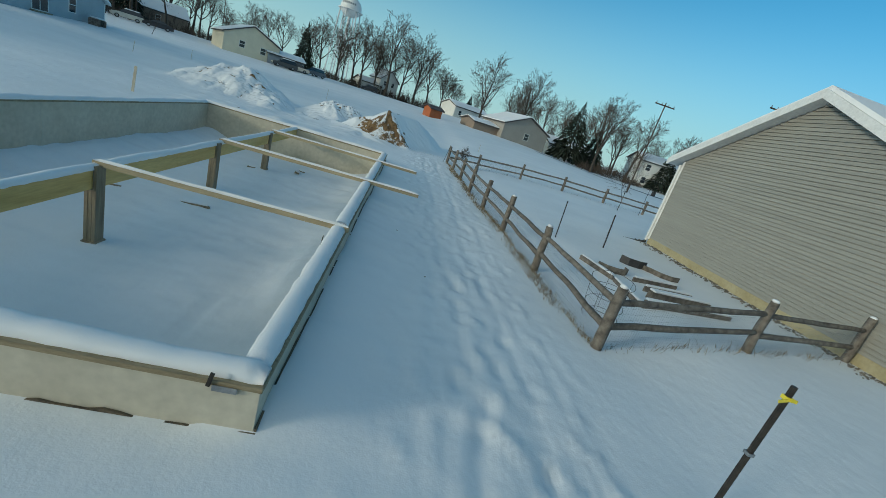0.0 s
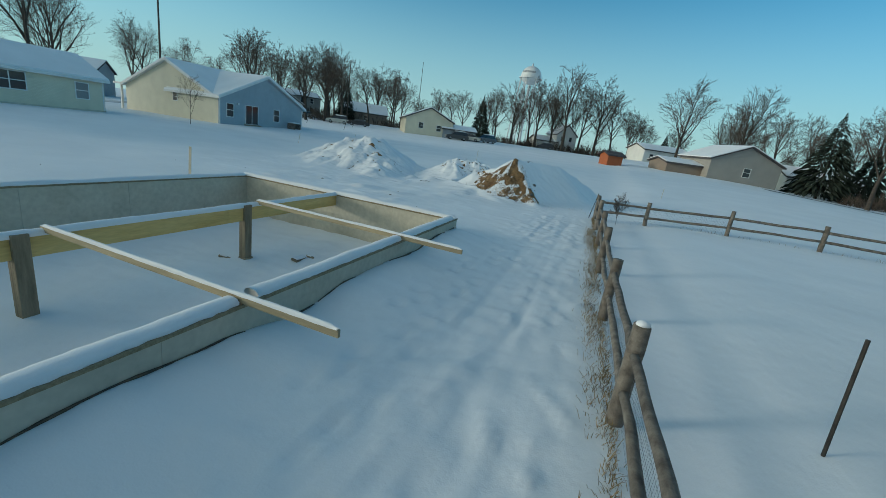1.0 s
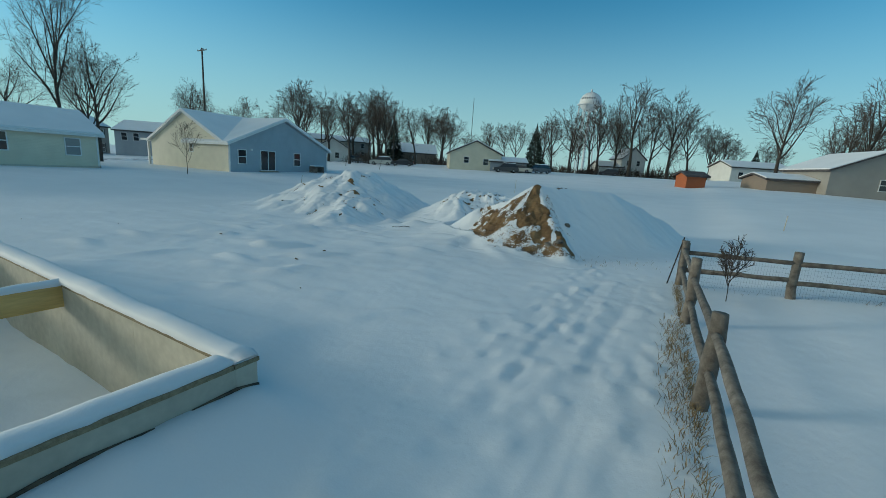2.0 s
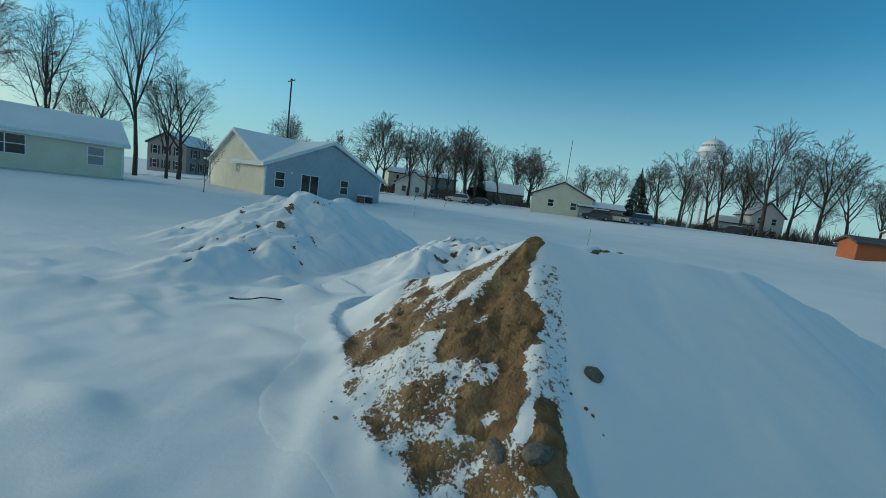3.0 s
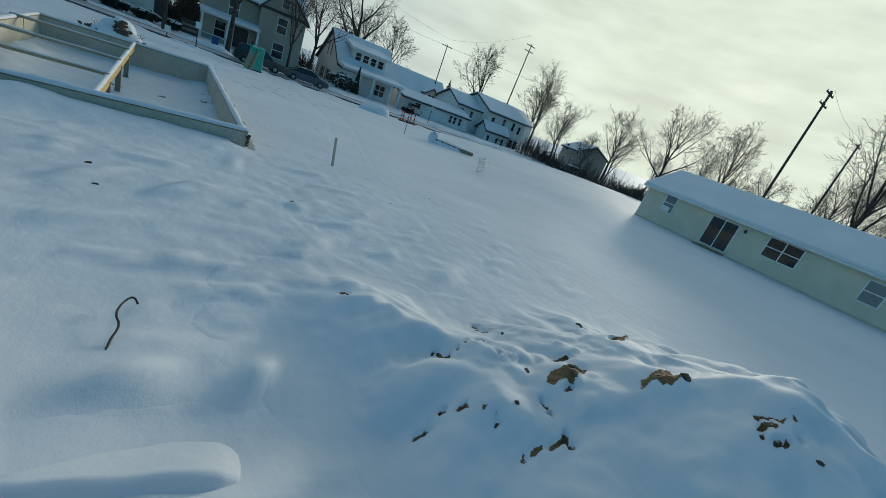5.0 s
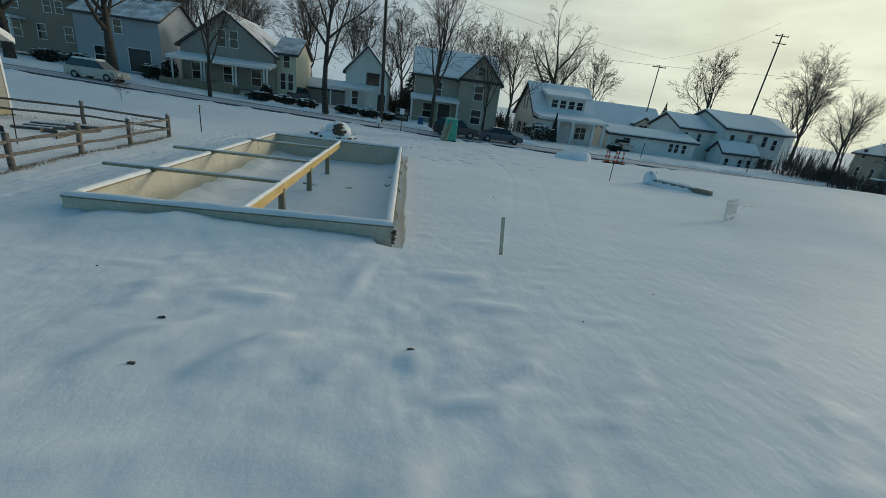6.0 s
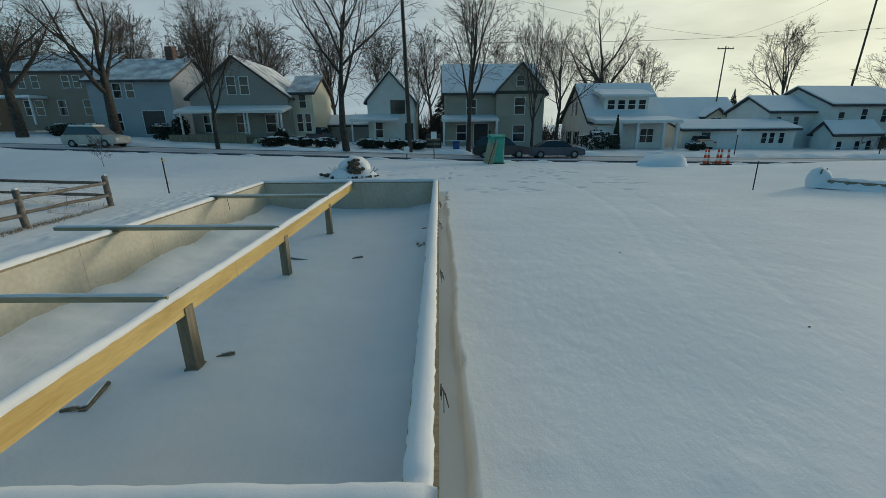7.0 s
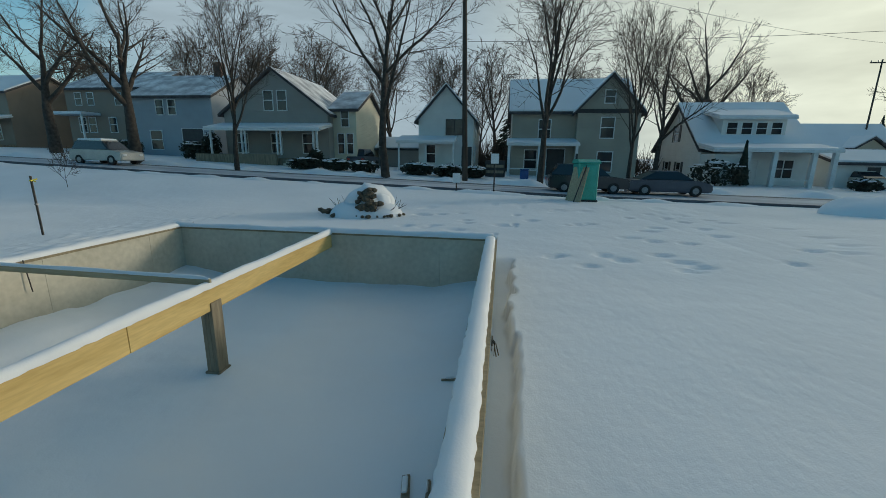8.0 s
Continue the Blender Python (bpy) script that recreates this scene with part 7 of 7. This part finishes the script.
def clod(ob, x, y, s, k, sink=0.1, meshes=CLODS, name="dirt_clod"):
    c = new(name, meshes[k % len(meshes)])
    c.parent = ob
    c.matrix_local = pose(x, y, on_heap(x, y, ob) - s * sink, 25 * math.sin(k * 3.1), 25 * math.cos(k * 1.7), k * 71 % 360) @ Matrix.Diagonal((s * (0.8 + 0.4 * math.sin(k)), s, s, 1))
    return c


def clods(ob, count, cx, cy, rx, ry, seed, big, least=-0.1, meshes=CLODS):
    r = random.Random(seed)
    for k in range(count):
        a, q = r.uniform(0, 6.28), math.sqrt(r.random())
        x, y = cx + rx * q * math.cos(a), cy + ry * q * math.sin(a)
        if float(wave(x, y, 1.6, seed)) > least:
            clod(ob, x, y, big * r.uniform(0.3, 1.0) ** 1.6, k, 0.1, meshes)


clods(heap_2, 90, -4.5, 29.9, 1.6, 2.0, 3, 0.06)
clods(heap_3, 8, -10.6, 28.2, 2.6, 2.4, 5, 0.06)
clods(heap_1, 170, -0.58, 25.04, 2.0, 0.9, 7, 0.032, 0.0, LOAM)
clods(heap_1, 90, -0.53, 25.74, 0.5, 0.9, 13, 0.04, -0.4, LOAM)
clods(heap_1, 40, -1.83, 25.6, 0.6, 0.35, 15, 0.04, -0.5, LOAM)
clods(heap_1, 26, -0.38, 27.8, 0.25, 0.6, 9, 0.06)
for k, (x, y, s) in enumerate(((0.43, 26.0, 0.12), (0.5, 24.95, 0.13), (0.2, 24.85, 0.11), (-0.3, 27.62, 0.07), (-0.22, 27.95, 0.09), (-0.1, 28.3, 0.07))):
    clod(heap_1, x, y, s, k, -0.05, PEBBLES, "stone")
for k, (x, y, s) in enumerate(((-4.55, 29.42, 0.08), (-3.78, 30.2, 0.08), (-3.66, 30.05, 0.06), (-3.6, 29.18, 0.07), (-4.3, 29.8, 0.07), (-4.05, 30.0, 0.06), (-4.98, 31.25, 0.08), (-4.25, 31.75, 0.09), (-6.0, 29.7, 0.08), (-4.9, 30.4, 0.05), (-5.2, 29.3, 0.06))):
    clod(heap_2, x, y, s, k, 0.2)
for k, (x, y, s) in enumerate(((-7.72, 24.73, 0.10), (-9.2, 27.1, 0.08), (-9.6, 27.35, 0.12), (-10.4, 28.2, 0.12), (-11.0, 31.6, 0.10), (-8.3, 26.3, 0.07), (-12.2, 25.72, 0.1))):
    clod(heap_3, x, y, s, k, 0.25)

# straight snow-covered board between the heaps
t = thing("buried_board", pose(-5.25, 27.1, on_heap(-5.25, 27.1, heap_2) + 0.03, 0, 0, 170) @ Matrix.Diagonal((1.2, 0.85, 1.0, 1)), "board lying on edge buried under snow", "board")
bm = bmesh.new()
for i in range(13):
    x = -0.8 + 1.6 * i / 12
    k = min(1.0, 0.25 + min(i, 12 - i) * 0.45) * (1 + 0.12 * math.sin(i * 1.7))
    for y, z in ((0.5, -0.1), (0.22, 0.0), (0.06, 0.055), (-0.01, 0.078), (-0.06, 0.05), (-0.13, -0.02), (-0.24, -0.1)):
        bm.verts.new((x, y * (0.7 + 0.3 * k), (z * k if z > 0 else z) - (0.28, 0.07, 0.0)[min(i, 12 - i, 2)]))
bm.verts.ensure_lookup_table()
for i in range(12):
    for j in range(6):
        bm.faces.new([bm.verts[q] for q in (i * 7 + j, i * 7 + j + 7, i * 7 + j + 8, i * 7 + j + 1)])
bmesh.ops.recalc_face_normals(bm, faces=bm.faces[:])
part("snow_cover", bm, SNOW, t, "", True)
part("board", boxes(((-0.52, -0.03, -0.1), (0.52, -0.005, 0.02)), bevel=0.004), POST_WOOD, t)


def wire(label, pts, r, name="bent_wire", mat=None, category="wire"):
    cv = bpy.data.curves.new(name, "CURVE")
    cv.dimensions, cv.bevel_depth, cv.bevel_resolution = "3D", r, 1
    sp = cv.splines.new("NURBS")
    sp.points.add(len(pts) - 1)
    for p, co in zip(sp.points, pts):
        p.co = (*co, 1)
    sp.use_endpoint_u, sp.order_u = True, 3
    cv.materials.append(mat or STEEL)
    return tagged(new(name, cv), label, category)


g = gz(-5.1, 25.2)
wire("dark bent wire lying on the snow with a hooked end", [(-5.06, 25.62, g + 0.02), (-5.08, 25.42, g + 0.07), (-5.16, 25.2, g + 0.10), (-5.09, 24.98, g + 0.10), (-5.16, 24.74, g + 0.11), (-5.25, 24.66, g + 0.12), (-5.28, 24.78, g + 0.09)], 0.012)
g = gz(-1.6, -0.55)
wire("short bent twig in the snow beside the cellar wall", [(-1.62, -0.62, g), (-1.6, -0.58, g + 0.06), (-1.63, -0.5, g + 0.1), (-1.6, -0.46, g + 0.13)], 0.006, "twig", BARK, "twig")
for k, (x, y) in enumerate(((-4.28, 19.71), (-4.5, 20.8), (-8.0, 20.2), (-2.4, 18.2), (-11.2, 19.0), (-12.6, 12.5), (-13.5, 17.5), (-11.5, 9.0), (0.9, 6.3), (1.5, 4.0))):
    g = gz(x, y)
    bm = bmesh.new()
    lump(bm, (0, 0, 0.01), (0.06 if k < 3 else 0.022, 0.03 if k < 3 else 0.016, 0.02 if k < 3 else 0.012), 880 + k, 0.4, 1)
    t = part("dirt_crumb", bm, CLOD, None)
    t.location = (x, y, g)
    tagged(t, "small dark crumb of earth on the snow", "dirt clod", "crumbs on the snow")

# odd boards lying in the cellar
for k, (x, y, l, w, r, tip) in enumerate(((-2.9, 12.75, 0.55, 0.16, 100, 14), (-3.65, 6.8, 0.75, 0.06, 172, 4), (-4.15, 11.7, 0.26, 0.05, 20, 18), (-7.0, 5.95, 0.22, 0.03, 60, 15), (-7.1, 5.75, 0.2, 0.03, 95, 20), (-6.9, 5.75, 0.26, 0.07, 100, 12), (-2.8, 13.0, 0.2, 0.06, 10, 20), (-5.3, 6.75, 0.3, 0.05, 15, 10), (-7.05, 4.0, 0.2, 0.03, 5, 5))):
    z = float(cellar_floor(np.array(x), np.array(y)))
    t = thing("scrap_board", pose(x, y, z, tip, 6, r), "short offcut of board half sunk in the cellar snow", "board", "offcuts in the cellar")
    part("board", boxes(((-l / 2, -w / 2, -0.02), (l / 2, w / 2, 0.03)), bevel=0.004), POST_WOOD, t)
    part("snow_cover", boxes(((-l / 2 + 0.03, -w / 2 + 0.01, 0.032), (l / 2 - 0.06, w / 2 - 0.01, 0.06)), bevel=0.01), SNOW, t)

# torn strips and anchor straps along the outer edge of the west wall
for k, y in enumerate((5.0, 7.75, 11.2, 14.3)):
    t = thing("anchor_strap", pose(WX - 0.02, y, -0.03), "torn dark membrane strip hanging from the sill", "strap", "straps along the wall")
    bm = bmesh.new()
    box(bm, (-0.015, -0.05, -0.03), (0.0, 0.05, 0.03))
    for i in range(4):
        box(bm, (-0.012, -0.012, -0.13 - 0.03 * (i % 3)), (-0.004, 0.014, 0.0), turn=pose(-0.012 * i, 0.035 * (i - 1.5), 0, 30 * math.sin(k + i * 2), 14 * (i % 2), 0))
    part("strap", bm, CLOD, t)
t = thing("corner_debris", pose(WX - 0.02, WY + 0.06, gz(WX - 0.3, WY + 0.3)), "dark torn membrane at the cellar's outer corner", "debris")
bm = bmesh.new()
for k in range(7):
    lump(bm, (0.03 * math.sin(k * 3), 0.04 * math.cos(k * 2), 0.05 + 0.05 * k), (0.05, 0.05, 0.05), 990 + k, 0.4, 1)
part("debris", bm, CLOD, t)
t = thing("metal_bracket", pose(-0.25, -0.02, -0.05), "galvanised bracket screwed to the cellar sill", "bracket")
part("plate", boxes(((-0.09, -0.012, -0.03), (0.09, 0.0, 0.02)), bevel=0.003), GALV, t)
part("strap", boxes(((-0.13, -0.015, -0.02), (-0.1, 0.0, 0.10)), turn=pose(0, 0, 0, 0, 12, 0)), STEEL, t)

# raised beds, edging boards and a wire cage in the fenced yard
def bed_board(x0, y0, x1, y1, h, label, thick=0.04, lift=0.0):
    d = math.hypot(x1 - x0, y1 - y0)
    z = gz((x0 + x1) / 2, (y0 + y1) / 2) + lift
    t = thing("bed_board", pose(x0, y0, z, 0, 0, math.degrees(math.atan2(y1 - y0, x1 - x0))), label, "board", "garden bed boards")
    part("board", boxes(((0, -thick / 2, -0.1), (d, thick / 2, h)), bevel=0.005), FENCE_WOOD, t)
    part("snow_cover", boxes(((0.04, -thick / 2 - 0.006, h + 0.002), (d - 0.04, thick / 2 + 0.03, h + 0.05)), bevel=0.015), SNOW, t)


bed_board(5.99, 7.6, 6.28, 6.26, 0.11, "weathered board edging a snowed-in garden bed", 0.06)
bed_board(6.29, 6.2, 6.17, 4.84, 0.09, "weathered board edging a snowed-in garden bed", 0.06)
bed_board(6.92, 6.44, 8.35, 6.7, 0.10, "weathered board across a snowed-in garden bed", 0.05)
bed_board(6.87, 5.85, 8.35, 6.11, 0.11, "weathered board across a snowed-in garden bed", 0.05)
bed_board(6.7, 5.37, 8.41, 5.61, 0.16, "thick weathered board across a garden bed", 0.16)
bed_board(6.22, 4.78, 8.68, 5.16, 0.12, "long weathered board closing a garden bed", 0.06)


def curved_edging(label, pts, h, mat):
    """A bent strip of edging standing in the snow."""
    v, f = [], []
    for x, y in pts:
        z = gz(x, y)
        v += [(x, y - 0.01, z - 0.1), (x, y - 0.01, z + h), (x, y + 0.015, z + h), (x, y + 0.015, z - 0.1)]
    for i in range(len(pts) - 1):
        k = i * 4
        f += [(k + j, k + (j + 1) % 4, k + 4 + (j + 1) % 4, k + 4 + j) for j in range(4)]
    n = len(v) - 4
    f += [(3, 2, 1, 0), (n, n + 1, n + 2, n + 3)]
    t = tagged(new("garden_edging"), label, "edging")
    mesh_part("strip", raw_mesh("strip", v, f), mat, t)
    return t


curved_edging("curved grey strip of edging in the garden bed", [(6.28, 7.13), (6.43, 6.89), (6.65, 6.77), (6.87, 6.77), (6.99, 6.87), (6.98, 7.03)], 0.16, FENCE_WOOD)
curved_edging("dark curved strip of edging in the garden bed", [(7.42, 8.08), (7.58, 7.9), (7.86, 7.81), (8.11, 7.86)], 0.22, DARK)
curved_edging("wavy grey strip of edging in the garden bed", [(8.02, 7.84), (8.19, 7.68), (8.35, 7.45), (8.62, 7.33), (8.9, 7.39)], 0.14, FENCE_WOOD)
t = thing("wire_cage", pose(4.95, 4.1, gz(4.95, 4.1), 8, -7, 0), "tall round wire plant cage standing in the snow", "plant cage")
for k, z in enumerate((0.02, 0.28, 0.55, 0.8)):
    r = 0.33 + 0.02 * k
    v, f = [], []
    for i in range(28):
        a, b = 2 * math.pi * i / 28, 2 * math.pi * (i + 1) / 28
        tube(v, f, (r * math.cos(a), r * math.sin(a), z), (r * math.cos(b), r * math.sin(b), z), 0.005, 0.005, 4, False)
    mesh_part("hoop", raw_mesh("hoop", v, f), STEEL, t)
for i in range(5):
    a = i * 1.2566
    mesh_part("upright", sticks("upright", [((0.33 * math.cos(a), 0.33 * math.sin(a), -0.1), (0.39 * math.cos(a), 0.39 * math.sin(a), 0.82), 0.004, 0.004)], 4), STEEL, t)
t = thing("bird_feeder", pose(16.6, 22.6, gz(16.6, 22.6)), "small dark bird feeder on a bent hook pole", "bird feeder")
mesh_part("pole", sticks("pole", [((0, 0, -0.2), (0, 0, 1.9), 0.012, 0.012), ((0, 0, 1.9), (0.35, 0, 1.85), 0.01, 0.01)]), STEEL, t)
part("feeder", boxes(((0.25, -0.1, 1.45), (0.45, 0.1, 1.75)), bevel=0.02), DARK, t)
# rubble strip along the pale house
r = random.Random(8)
items = []
for k in range(420):
    y = r.uniform(3.4, 12.8)
    x = 10.95 - abs(r.gauss(0, 0.2))
    q = r.uniform(0.015, 0.05)
    items.append(((x, y, gz(x, y) + 0.01), (q, q, q * 0.6), 3000 + k, 0.2))
me = lump_mesh("gravel_strip", items, 1)
me.materials.append(STONE)
tagged(new("gravel_strip", me), "strip of dark gravel along the pale house wall", "gravel", kind="stuff")

# dark membrane that also paints in the shaded gap between cellar walls and snow
def base_strip(parent, a, b, out, seed):
    v, f, n = [], [], 70
    for i in range(n + 1):
        t = i / n
        x, y = a[0] + (b[0] - a[0]) * t, a[1] + (b[1] - a[1]) * t
        z = gz(x + out[0] * 0.12, y + out[1] * 0.12) + 0.012 + 0.025 * float(wave(i * 0.35, 0.0, 1.0, seed))
        v += [(x + out[0] * 0.003, y + out[1] * 0.003, z - 0.25), (x + out[0] * 0.022, y + out[1] * 0.022, z - 0.25), (x + out[0] * 0.022, y + out[1] * 0.022, z), (x + out[0] * 0.003, y + out[1] * 0.003, z)]
    for i in range(n):
        f += [(i * 4 + j, i * 4 + (j + 1) % 4, i * 4 + 4 + (j + 1) % 4, i * 4 + 4 + j) for j in range(4)]
    f += [(0, 1, 2, 3), (n * 4 + 3, n * 4 + 2, n * 4 + 1, n * 4)]
    mesh_part("membrane", raw_mesh("membrane", v, f), CLOD, parent, "dark torn waterproofing membrane")


base_strip(south, (WX, 0), (0.02, 0), (0, -1), 201)
base_strip(east, (0, 0.0), (0, WY), (1, 0), 202)
